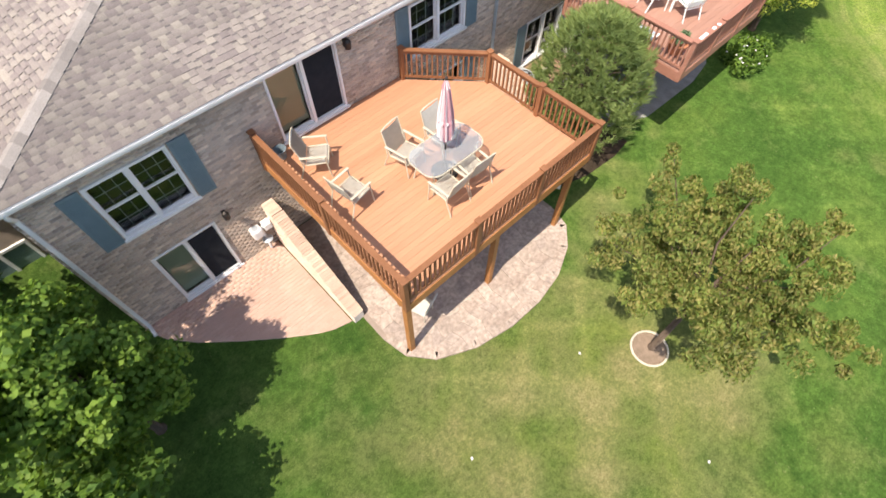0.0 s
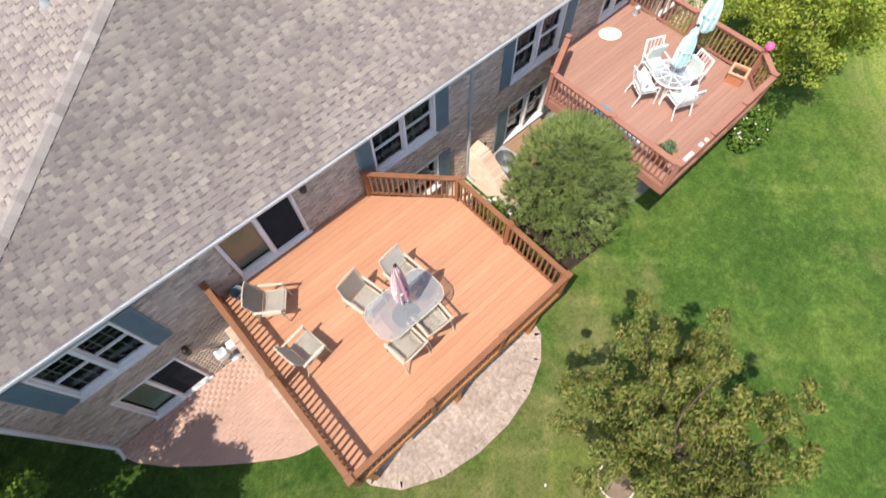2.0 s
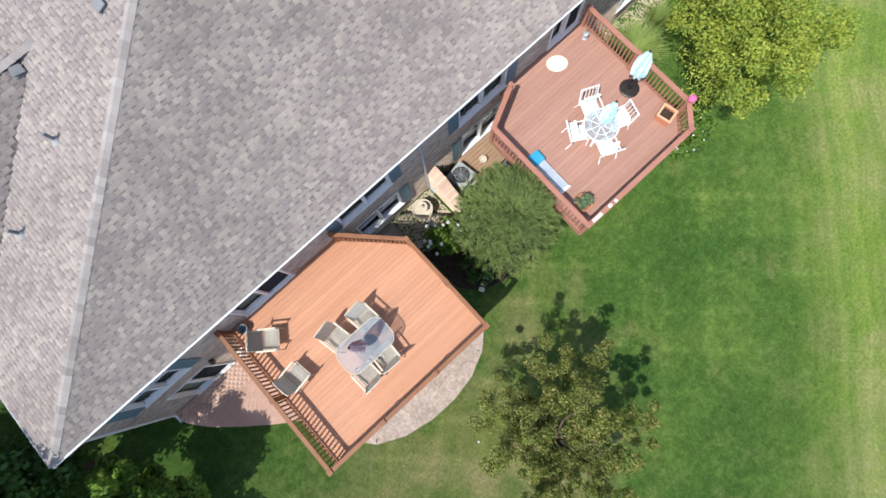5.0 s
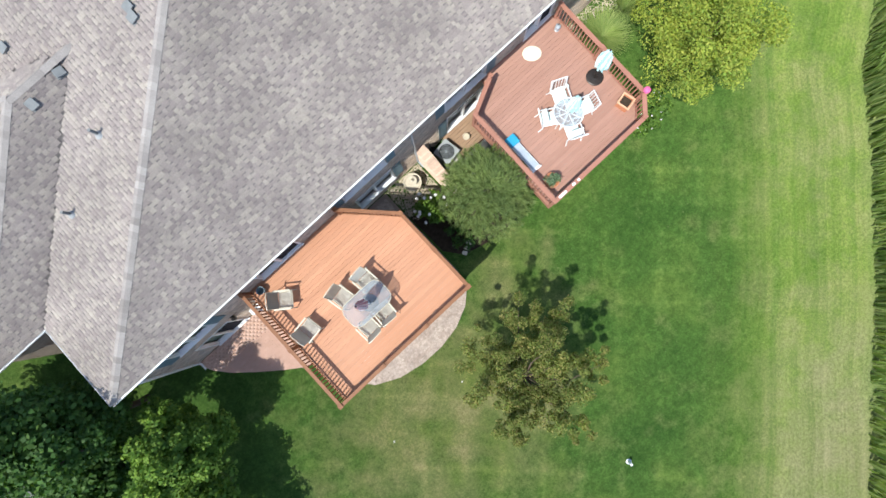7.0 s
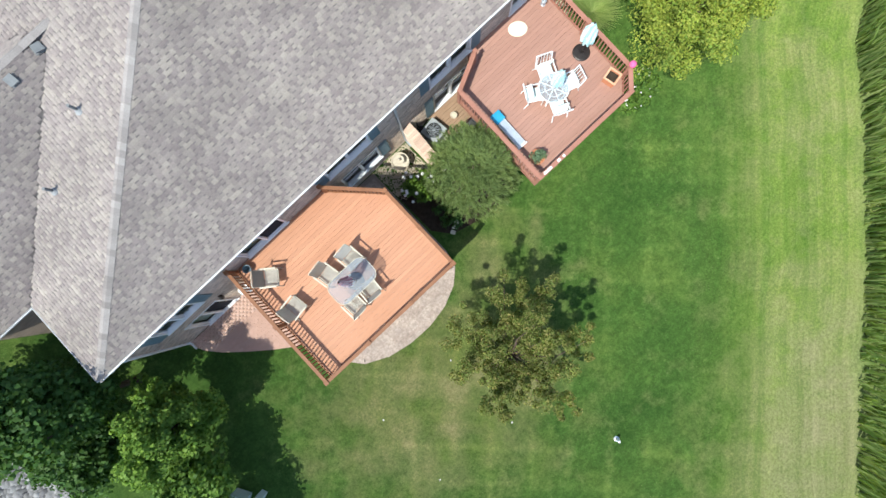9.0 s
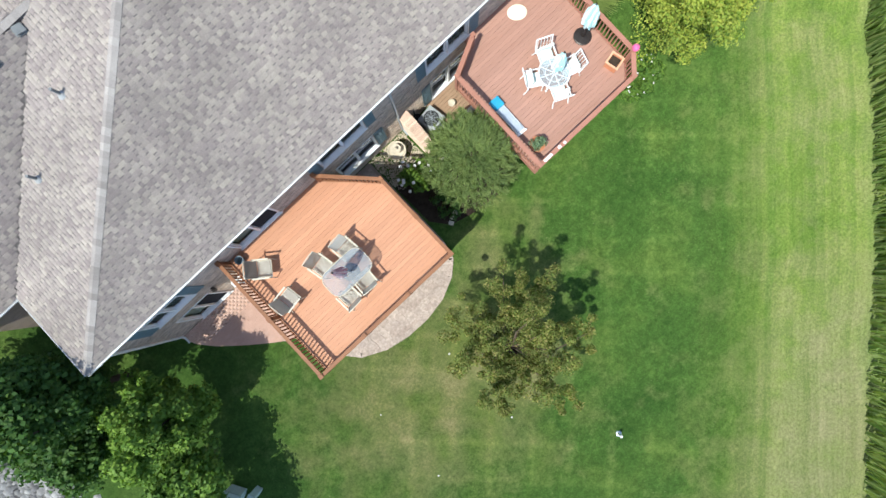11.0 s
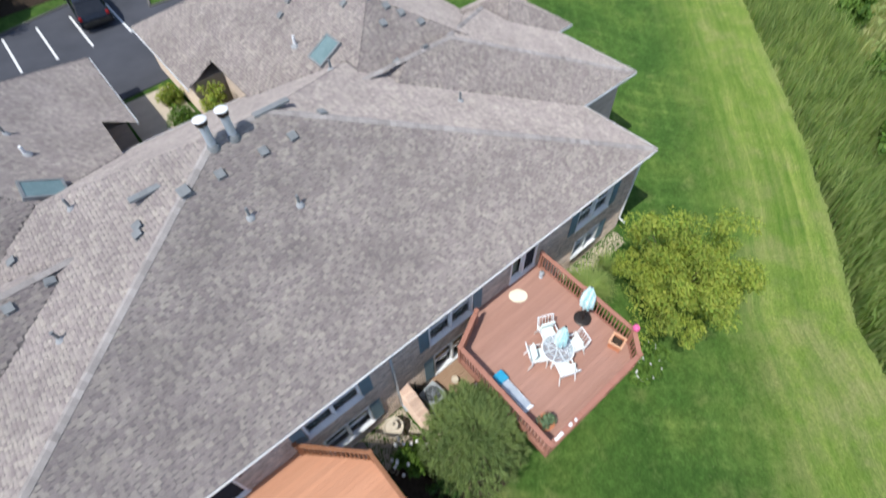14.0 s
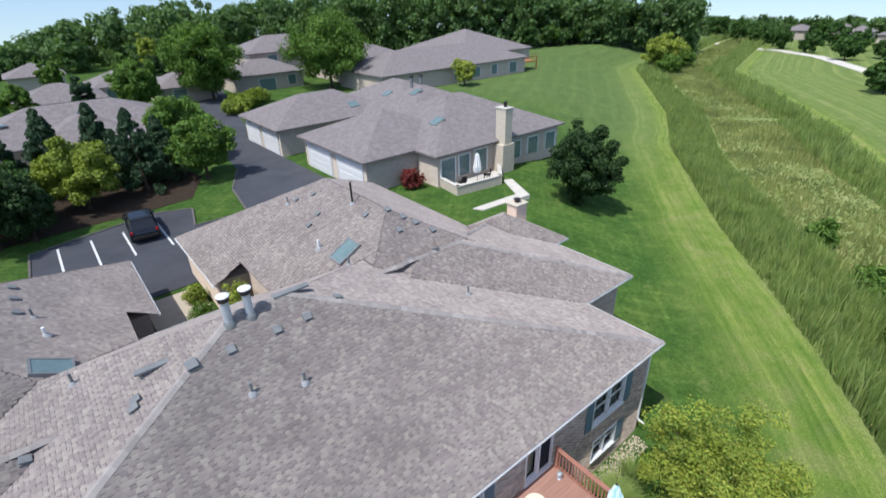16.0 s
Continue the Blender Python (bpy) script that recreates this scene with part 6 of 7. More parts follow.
for k in range(46):
    a, h = rp.rand() * 6.28, 0.5 + 3.0 * rp.rand()
    rmax = 1.45 * math.sqrt(max(0.05, 1 - ((h - 1.7) / 2.35) ** 2))
    add_tube(bm, [(0, 0, h * 0.7), (rmax * 0.5 * math.cos(a), rmax * 0.5 * math.sin(a), h * 0.85), (rmax * math.cos(a), rmax * math.sin(a), h)], [0.03, 0.02, 0.008], 4)
part("limb", bm, BARK, t)
foliage("inner_needles", NEEDLE, t, crown_clumps(1.2, 1.2, 1.5, 1.8, 60, 14, (0.3, 0.5), 0.3), 60, 0.2, 1.0, 15, aspect=0.25)


# ---- reeds along the ditch ----
def reeds(name, label, n, u0, u1, s0, s1, h0, h1, w, seed, mat):
    r = np.random.RandomState(seed)
    pts = np.array(MARSH, float)
    seg = np.hypot(*np.diff(pts, axis=0).T)
    cum = np.concatenate([[0], np.cumsum(seg)])
    s = cum[1] + s0 + (s1 - s0) * r.rand(n)
    k = np.clip(np.searchsorted(cum, s) - 1, 0, len(seg) - 1)
    f = ((s - cum[k]) / seg[k])[:, None]
    p = pts[k] * (1 - f) + pts[k + 1] * f
    d = (pts[k + 1] - pts[k]) / seg[k][:, None]
    nrm = np.stack([d[:, 1], -d[:, 0]], 1)
    u = u0 + (u1 - u0) * r.rand(n)
    p = p + nrm * u[:, None]
    clump = 0.75 + 0.4 * np.sin(p[:, 0] * 0.6) * np.sin(p[:, 1] * 0.5 + 1.0) + 0.2 * r.normal(size=n)
    h = (h0 + (h1 - h0) * r.rand(n)) * np.clip(clump, 0.4, 1.3)
    gap = np.sin(p[:, 0] * 0.11 + 0.7) * np.sin(p[:, 1] * 0.17 + u * 0.35) + 0.35 * np.sin(p[:, 0] * 0.43 + p[:, 1] * 0.31)
    h *= np.where((gap < -0.35) & (p[:, 0] > 48), 0.6, 1.0)  # open patches in the far stretches
    a = r.rand(n) * 6.28
    sd = np.stack([np.cos(a), np.sin(a), 0 * a], 1) * (w * (0.6 + 0.8 * r.rand(n)))[:, None]
    z = ground_z(p[:, 0], p[:, 1]) - 0.05
    b = np.stack([p[:, 0], p[:, 1], z], 1)
    lean = np.stack([r.normal(size=n) * 0.09, r.normal(size=n) * 0.09, np.ones(n)], 1) * h[:, None]
    mid = b + lean * 0.6
    top = b + lean + np.stack([r.normal(size=n), r.normal(size=n), -np.abs(r.normal(size=n))], 1) * 0.07 * h[:, None]
    v = np.stack([b - sd, b + sd, mid + sd * 0.8, mid - sd * 0.8, top + sd * 0.15, top - sd * 0.15], 1).reshape(-1, 3)
    i = np.arange(n)[:, None] * 6
    q = np.concatenate([i + [0, 1, 2, 3], i + [3, 2, 4, 5]], 0)
    return tagged(mesh_np(name, v, q, mat, None, label, "stuff"), "", "reeds")


REED_DRY = leafy("dry_marsh_grass", [(0.25, 0.32, 0.110), (0.34, 0.38, 0.150), (0.40, 0.40, 0.185), (0.21, 0.29, 0.095)], 0.4, 0.25)
reeds("reeds", "tall grey-green reeds along the ditch", 56000, 0.0, 5.5, 0, 110, 0.9, 1.8, 0.040, 91, REED)
reeds("reeds", "tall grey-green reeds along the ditch", 24000, 0.0, 5.0, 110, 300, 1.1, 2.2, 0.09, 92, REED)
reeds("marsh_grass", "low olive marsh grass in the ditch", 30000, 6.0, 15.0, 10, 160, 0.35, 0.9, 0.08, 93, REED_DRY)
reeds("marsh_grass", "low olive marsh grass in the ditch", 9000, 7.0, 15.0, 155, 330, 0.4, 1.0, 0.22, 97, REED_DRY)
reeds("reeds", "tall grey-green reeds along the ditch", 34000, 15.0, 20.0, 20, 240, 1.1, 2.1, 0.085, 94, REED)
for k, (x, y, w) in enumerate(((36.5, -6.5, 1.6), (42.0, -3.6, 1.5), (47.5, 1.0, 1.2))):
    t = thing("marsh_bush", "bright green bush among the reeds", "shrub", "marsh bushes", (x, y, gz(x, y)))
    foliage("leaves", LEAF_A, t, crown_clumps(w, w * 0.8, 1.0, 0.9, 60, 95 + k, (0.3, 0.55)), 50, 0.3, 1.0, 96 + k)

# ---- front of the house ----
F0 = 2.6
lot = [(0.9, 21.5), (23.4, 23.0), (23.2, 53), (25.5, 60), (36, 106), (32, 107), (20, 58), (18.2, 42.2), (15.9, 36.75), (15.0, 30.6), (11.1, 30.7), (11.9, 34.4), (9.3, 35.5), (1.25, 33.4)]
tagged(part("driveway", prism(lot, F0 - 0.1, F0 + 0.055), ASPHALT, None, "dark asphalt driveway with parking bays", "structure"), "", "driveway")
street = [(-200, 44.5), (-4, 40.3), (-4, 44.7), (-200, 51)]
tagged(part("street", prism(street, F0 - 0.1, F0 + 0.05), ASPHALT, None, "dark asphalt street beyond the trees", "structure"), "", "street")
for x in (2.8, 4.75, 6.75, 9.05):
    t = thing("parking_line", "white painted parking line on asphalt", "road marking", "parking lines", (x, 30.8, F0 + 0.055))
    part("stripe", box(-0.07, 0.07, -2.4, 2.4, 0.0, 0.005), LINE, t)
KERB = mottled("weathered_kerb", (0.11, 0.105, 0.095), (0.17, 0.16, 0.145), 1.5, 40, 0.9)
for a, b in (((0.9, 23.0), (1.25, 33.4)), ((1.25, 33.4), (9.3, 35.5)), ((9.3, 35.5), (11.9, 34.4)), ((11.9, 34.4), (11.1, 30.7)), ((11.1, 30.7), (15.0, 30.6)), ((15.0, 30.6), (15.9, 36.75)), ((15.9, 36.75), (18.2, 42.2))):
    v = Vector((b[0] - a[0], b[1] - a[1], 0))
    m = Matrix.Translation((a[0], a[1], F0)) @ Matrix.Rotation(math.atan2(v.y, v.x), 4, "Z")
    tagged(part("kerb", box(-0.07, v.length + 0.07, -0.075, 0.075, -0.1, 0.13, m, 0.02), KERB, None, "pale concrete kerb round the asphalt", "structure"), "", "kerb")

# sport utility car
car = thing("parked_car", "black sport utility car parked in a bay", "car", "", (7.95, 32.2, F0 + 0.055), -4)
def car_shell(prof, w, mat, name, taper=0.86, zt=0.9):
    bm = bmesh.new()
    L = [[bm.verts.new((s * w / 2 * (taper if z > zt else 1.0), y, z)) for y, z in prof] for s in (-1, 1)]
    n = len(prof)
    bm.faces.new(L[0])
    bm.faces.new(list(reversed(L[1])))
    for i in range(n):
        j = (i + 1) % n
        bm.faces.new((L[0][j], L[0][i], L[1][i], L[1][j]))
    bmesh.ops.recalc_face_normals(bm, faces=bm.faces[:])
    bmesh.ops.bevel(bm, geom=bm.edges[:], offset=0.05, segments=2, affect="EDGES", profile=0.6)
    return part(name, bm, mat, car)
car_shell([(-2.3, 0.35), (2.25, 0.35), (2.3, 0.7), (2.15, 0.95), (1.0, 1.06), (-2.2, 1.06), (-2.35, 0.75)], 1.85, CAR_PAINT, "body", 1.0)
car_shell([(0.95, 1.0), (0.3, 1.62), (-0.2, 1.7), (-1.7, 1.66), (-2.2, 1.0)], 1.7, mottled("tinted_car_glass", (0.012, 0.014, 0.018), (0.02, 0.022, 0.028), 4, 30, 0.05, 0.6, 0.0), "cabin", 0.8, 1.3)
car_shell([(0.15, 1.62), (-0.2, 1.74), (-1.6, 1.72), (-1.8, 1.63)], 1.36, CAR_PAINT, "car_roof", 1.0)
for s in (-1, 1):
    for y in (1.45, -1.45):
        wh = part("tyre", lathe([(0.0, -0.11), (0.3, -0.11), (0.345, -0.07), (0.345, 0.07), (0.3, 0.11), (0.0, 0.11)], 20), RUBBER, car)
        wh.matrix_basis = pose(s * 0.84, y, 0.345, 0, 90, 0)
        rm = part("rim", lathe([(0.0, 0.112), (0.2, 0.112), (0.21, 0.125), (0.0, 0.13)], 14), GALV, wh)
        rm.matrix_basis = pose(0, 0, 0, 0 if s > 0 else 180, 0, 0)
    part("tail_light", box(s * 0.78 - 0.09, s * 0.78 + 0.09, -2.36, -2.2, 0.82, 1.0, None, 0.02), mottled("red_lens", (0.3, 0.01, 0.01), (0.4, 0.02, 0.02), 5, 30, 0.2), car)
    part("mirror", box(s * 0.98 - 0.07, s * 0.98 + 0.07, 0.72, 0.86, 1.0, 1.13, None, 0.03), CAR_PAINT, car)
part("bumper", box(-0.8, 0.8, -2.42, -2.28, 0.4, 0.62, None, 0.03), RUBBER, car, "dark bumper strip")

# entry court between the wings
court = [(4.9, 14.0), (10.0, 14.0), (10.0, 16.1), (8.7, 16.2), (8.7, 21.45), (5.8, 21.4), (5.8, 15.6), (4.9, 15.6)]
tagged(part("court_path", prism(court, F0 - 0.1, F0 + 0.05), mottled("tan_paving", (0.48, 0.41, 0.32), (0.62, 0.54, 0.44), 1.5, 40, 0.9), None, "tan paved entry court between the wings", "structure"), "", "path")
for k, (x, y, w, mat, lab) in enumerate(((8.2, 19.6, 0.5, LEAF_D, "rounded yellow-green garden bush"), (9.5, 15.7, 0.62, LEAF_D, "rounded yellow-green garden bush"), (7.9, 17.6, 0.55, LEAF_A, "rounded dark green garden bush"), (8.3, 14.8, 0.5, LEAF_Y, "rounded yellow-green garden bush"), (6.2, 14.8, 0.45, LEAF_B, "rounded dark green garden bush"))):
    t = thing("garden_bush", lab, "shrub", "court bushes", (x, y, F0 + 0.05))
    foliage("leaves", mat, t, crown_clumps(w, w, 1.25 if k == 1 else 0.45, 1.5 if k == 1 else 0.5, 50, 110 + k, (0.18, 0.3)), 40, 0.12, 1.0, 111 + k)
# thin sheet over the wing wall, its brick lightened to look sunlit
part("sunlit_wall_sheet", box(8.90, 8.946, 16.6, 23.25, 2.6, 5.0), mottled("tan_brick_painted_sunlit", (0.55, 0.44, 0.34), (0.68, 0.56, 0.45), 3, 30, 0.9), house)


# ---- neighbouring houses ----
PALE_BRICK = mottled("pale_tan_brick", (0.50, 0.435, 0.36), (0.68, 0.60, 0.51), 2.0, 24, 0.9, bumps=0.5, stretch=(1, 1, 3))


def neighbour(label, blocks, g, eave, slope, doors=(), panes=(), skylights=()):
    """A one-storey house of hipped blocks. doors and panes: (axis, at, lo, hi, z0, z1), axis 'w' faces -x, 's' faces -y."""
    h = thing("neighbour_house", label, "house", "neighbouring houses", (blocks[0][0], blocks[0][2], 0))
    ox, oy = blocks[0][0], blocks[0][2]
    for x0, x1, y0, y1 in blocks:
        x0, x1, y0, y1 = x0 - ox, x1 - ox, y0 - oy, y1 - oy
        bm = box(x0 + 0.5, x1 - 0.5, y0 + 0.5, y1 - 0.5, g - 0.4, eave - 0.02)
        part("wall", bm, PALE_BRICK, h)
        bm = bmesh.new()
        w, d = x1 - x0, y1 - y0
        hh = min(w, d) / 2
        e = [bm.verts.new((x, y, eave)) for x, y in ((x0, y0), (x1, y0), (x1, y1), (x0, y1))]
        lo = [bm.verts.new((x, y, eave - 0.15)) for x, y in ((x0, y0), (x1, y0), (x1, y1), (x0, y1))]
        a = bm.verts.new((x0 + hh, y0 + hh, eave + slope * hh))
        b = bm.verts.new((x1 - hh, y1 - hh, eave + slope * hh))
        fs = [(e[0], e[1], b, a), (e[1], e[2], b), (e[2], e[3], a, b), (e[3], e[0], a)] if w >= d else [(e[0], e[1], a), (e[1], e[2], b, a), (e[2], e[3], b), (e[3], e[0], a, b)]
        for f in fs:
            bm.faces.new(f)
        bm.faces.new(list(reversed(lo)))
        for i in range(4):
            j = (i + 1) % 4
            bm.faces.new((lo[i], lo[j], e[j], e[i]))
        part("roof", bm, FAR_SHINGLE, h, "grey-brown shingle roof")
    for kind, items, mat, lab in (("garage_door", doors, TRIM, "white panelled garage door"), ("window", panes, SKYLIGHT, "tall window pane")):
        for ax, at_, lo_, hi_, z0, z1 in items:
            f = 0.12
            bm, fr = bmesh.new(), bmesh.new()
            if ax == "w":
                add_box(bm, at_ - ox - 0.04, at_ - ox + 0.05, lo_ - oy, hi_ - oy, z0, z1)
                for c, d_, e_, g_ in ((lo_ - f, lo_, z0, z1 + f), (hi_, hi_ + f, z0, z1 + f), (lo_, hi_, z1, z1 + f)):
                    add_box(fr, at_ - ox - 0.09, at_ - ox + 0.05, c - oy, d_ - oy, e_, g_)
                if kind == "garage_door":
                    for k in range(4):
                        zz = z0 + (z1 - z0) * (k + 0.12) / 4
                        add_box(bm, at_ - ox - 0.065, at_ - ox - 0.041, lo_ - oy + 0.1, hi_ - oy - 0.1, zz, zz + (z1 - z0) * 0.19)
            else:
                add_box(bm, lo_ - ox, hi_ - ox, at_ - oy - 0.04, at_ - oy + 0.05, z0, z1)
                for c, d_, e_, g_ in ((lo_ - f, lo_, z0, z1 + f), (hi_, hi_ + f, z0, z1 + f), (lo_, hi_, z1, z1 + f)):
                    add_box(fr, c - ox, d_ - ox, at_ - oy - 0.09, at_ - oy + 0.05, e_, g_)
            p = part(kind, bm, mat, h, lab)
            part("frame", fr, TRIM, p)
    def roof_at(x, y):
        return max([eave + slope * min(x - a, b - x, y - c, d - y) for a, b, c, d in blocks])

    for x, y in skylights:
        z = roof_at(x, y)
        gx_, gy_ = roof_at(x + 0.2, y) - z, roof_at(x, y + 0.2) - z
        nrm = Vector((-gx_ / 0.2, -gy_ / 0.2, 1)).normalized()
        xa = Vector((1, 0, gx_ / 0.2)).normalized()
        m = Matrix((xa, nrm.cross(xa), nrm)).transposed().to_4x4()
        m.translation = (x - ox, y - oy, z)
        sk = part("skylight", box(-0.55, 0.55, -0.5, 0.5, -0.02, 0.10, m), SKYLIGHT, h)
        part("frame", box(-0.63, 0.63, -0.58, 0.58, -0.03, 0.06, m), VENT, sk)
    return h


neighbour("large one-storey house with white garage doors", [(23.6, 36, 26.9, 39.3), (22.8, 38, 42.5, 53.5), (28.8, 45.6, 24.0, 39.0), (33.0, 46.5, 33.5, 46.5), (36.0, 47.5, 40.5, 54.5)], F0, 5.5, 0.42,
          [("w", 24.1, 28.0, 32.2, F0, 4.9), ("w", 24.1, 33.5, 38.0, F0, 4.9), ("w", 23.3, 43.6, 47.5, F0, 4.9), ("w", 23.3, 48.6, 52.4, F0, 4.9)],
          [("s", 24.5, 29.7, 31.2, F0 + 0.1, 4.9), ("s", 24.5, 31.7, 32.9, F0 + 0.5, 4.9), ("s", 24.5, 33.6, 35.0, F0 + 0.3, 5.0), ("s", 24.5, 38.2, 39.5, F0 + 0.6, 4.8), ("s", 24.5, 40.6, 42.0, F0 + 0.6, 4.8), ("s", 24.5, 43.2, 44.6, F0 + 0.6, 4.8)],
          [(33.2, 44.6), (38.8, 45.9), (38.2, 39.2), (32.6, 28.5)])
for x, y in ((39.0, 41.0), (40.2, 40.8)):
    t = thing("flue_stack", "small dark flue on the neighbouring roof", "chimney flue", "neighbour flues", (x, y, 8.0))
    part("flue", tube([(0, 0, -0.4), (0, 0, 1.0)], 0.2, 12), VENT, t)
    part("cap", lathe([(0.28, 1.0), (0.28, 1.16), (0.0, 1.26)], 12), DARK_METAL, t)
t = thing("stone_chimney", "tall tan stone chimney on the end wall", "chimney", "", (36.6, 23.8, F0))
part("shaft", box(-0.75, 0.75, -0.6, 0.68, -0.3, 2.6, None, 0.03), LIME, t)
part("upper_shaft", box(-0.45, 0.45, -0.5, 0.68, 2.602, 5.7, None, 0.03), LIME, t)
part("cap", box(-0.52, 0.52, -0.57, 0.75, 5.702, 5.82, None, 0.03), CONCRETE, t)
part("pot", tube([(0, 0, 5.8), (0, 0, 6.3)], 0.16, 10), DARK_METAL, t)
t = thing("patio_wall", "low curved tan brick patio wall", "garden wall", "", (31.5, 22.5, F0))
PW_ = [(-1.8, 1.9), (-2.15, -0.5), (2.3, -1.0), (4.4, 1.2)]
for a, b in zip(PW_, PW_[1:]):
    v = Vector((b[0] - a[0], b[1] - a[1], 0))
    m = Matrix.Translation((a[0], a[1], 0)) @ Matrix.Rotation(math.atan2(v.y, v.x), 4, "Z")
    sg = part("wall_panel", box(-0.12, v.length + 0.12, -0.14, 0.14, -0.2, 0.75, m, 0.02), LIME, t)
    part("coping", box(-0.16, v.length + 0.16, -0.18, 0.18, 0.752, 0.83, m, 0.02), CONCRETE, sg)
tagged(part("neighbour_patio", prism([(29.7, 24.45), (29.4, 22.1), (33.75, 21.6), (35.85, 23.7), (35.8, 24.45)], F0 - 0.1, F0 + 0.05), CONCRETE, None, "pale paved patio beside the neighbouring house", "structure"), "", "patio")
tagged(part("garden_path", prism([(28.3, 19.0), (28.6, 18.2), (33.6, 17.9), (35.4, 21.6), (34.6, 21.9), (33.0, 18.8)], F0 - 0.3, F0 + 0.06), CONCRETE, None, "white concrete path across the grass", "structure"), "", "path")
closed_umbrella((32.6, 23.1, F0 + 0.05), 5.3, WHITE, "closed white umbrella on the patio", base=True, canopy_from=0.9, radius=0.3)
t = thing("red_bush", "dark red barberry bush by the wall", "shrub", "", (27.6, 26.0, F0))
foliage("leaves", BLOOM_RED, t, crown_clumps(0.9, 0.9, 0.8, 0.9, 50, 130, (0.25, 0.4)), 40, 0.22, 1.0, 131)
for k, (x, y) in enumerate(((31.0, 23.3), (33.9, 23.2))):
    t = thing("garden_chair", "dark garden chair on the neighbouring patio", "chair", "", (x, y, F0 + 0.05), 40 * k)
    part("seat", box(-0.3, 0.3, -0.3, 0.3, 0.3, 0.42, None, 0.04), RUBBER, t)
    part("back", box(-0.3, 0.3, -0.34, -0.26, 0.42, 0.9, None, 0.03), RUBBER, t)
    for sx in (-1, 1):
        for sy in (-1, 1):
            part("leg", tube([(sx * 0.25, sy * 0.25, 0.0), (sx * 0.25, sy * 0.25, 0.3)], 0.025, 6), RUBBER, t)

neighbour("long grey-roofed house with a raised rear deck", [(50, 85.5, 64.4, 80), (78, 100, 76, 99), (52, 70, 78, 96)], F0, 5.6, 0.38, [], [("s", 64.9, 66.0, 67.5, 3.2, 4.9), ("s", 64.9, 70.0, 72.5, 3.2, 4.9), ("s", 64.9, 75.5, 77.0, 3.2, 4.9), ("s", 64.9, 80.5, 82.5, 3.0, 4.9)])
t = thing("raised_deck", "orange wooden deck behind the far house", "deck", "", (87.6, 67.5, gz(87.6, 67.5)))
part("platform", box(-2.2, 2.2, -1.8, 1.6, 1.6, 1.8), RIM_A, t)
for x in (-2.1, 2.1):
    part("post", box(x - 0.1, x + 0.1, -1.75, -1.55, 0.0, 2.7), RIM_A, t)
part("rail", box(-2.2, 2.2, -1.8, -1.7, 2.5, 2.7), RIM_A, t)
neighbour("grey-roofed house behind the front trees", [(-2.5, 18, 53, 66), (3, 13, 50.5, 61)], F0, 5.6, 0.42, [], [("s", 53.5, 14.2, 15.2, 3.2, 5.0)], [(8.4, 56.0), (1.5, 57.0)])
neighbour("small grey-roofed house in the distance", [(2.5, 14, 83, 93)], F0, 5.2, 0.42, [], [("s", 83.5, 7.0, 8.2, 3.2, 4.8), ("s", 83.5, 9.4, 10.6, 3.2, 4.8)])
neighbour("small grey-roofed house in the distance", [(13, 24.5, 94, 105)], F0, 5.2, 0.42, [], [("s", 94.5, 15.0, 16.4, 3.2, 4.8)])
neighbour("small grey-roofed house in the distance", [(20.5, 30, 84, 94)], F0, 5.2, 0.42, [], [("s", 84.5, 23.0, 25.0, 3.0, 4.8)])
neighbour("small grey-roofed house in the distance", [(2.0, 12, 118, 128)], F0, 5.6, 0.42)
neighbour("grey-roofed house with a dark entrance", [(33, 46.5, 85, 95)], F0, 5.5, 0.42, [], [("s", 85.5, 37.5, 40.5, F0, 4.6), ("s", 85.5, 43.0, 44.5, 3.2, 4.8)])
neighbour("tall grey-roofed house in the distance", [(40, 58, 96, 109)], F0, 8.0, 0.42, [], [("s", 96.5, 44.0, 46.0, 6.0, 7.4), ("s", 96.5, 51.0, 53.0, 6.0, 7.4)])


# ---- trees beyond ----
def conifer(at, h, r0, seed, label="dark pointed spruce tree"):
    t = thing("spruce_tree", label, "tree", "spruces", (at[0], at[1], gz(*at) - 0.05))
    part("trunk", tube([(0, 0, 0), (0, 0, h * 0.5), (0, 0, h * 0.95)], [0.16, 0.1, 0.02], 6), BARK, t)
    r = random.Random(seed)
    cl = []
    for k in range(170):
        z = r.random() ** 0.75
        rad = r0 * (1 - z) * r.uniform(0.55, 1.05) + 0.08
        a = r.uniform(0, 6.28)
        cl.append((rad * math.cos(a), rad * math.sin(a), 0.4 + z * (h - 0.5), 0.18 + 0.32 * (1 - z)))
    foliage("needles", SPRUCE, t, cl, 62, 0.34, 1.0, seed, 0.6, 0.32)


for i, (x, y, h, r0) in enumerate(((4.4, 46.4, 7.4, 2.9), (8.1, 47.4, 7.3, 2.3), (10.2, 42.0, 7.2, 2.7), (9.0, 44.8, 5.2, 1.8), (-2.9, 44.6, 7.0, 2.6), (0.8, 48.0, 6.4, 2.5), (12.6, 44.6, 5.8, 2.2))):
    conifer((x, y), h, r0, 140 + i)


def far_tree(at, h, w, mat, seed, label, per=60, n=90, size=0.34, low=0.16):
    per, size, n = int(per * 2.4), size * 0.72, int(n * 1.25)
    cz = h * (1 + low) / 2
    s = w / 9.0
    return tree("shade_tree", label, at, h * low + 0.6, 0.16 * s + 0.06, crown_clumps(w / 2 * 0.86, w / 2 * 0.86, h * (1 - low) / 2 * 0.92, cz, n, seed, (0.65 * s, 1.15 * s), 0.45, lobes=0.2), mat, per, size, seed + 1, "shade trees", limbs=5, aspect=0.7)


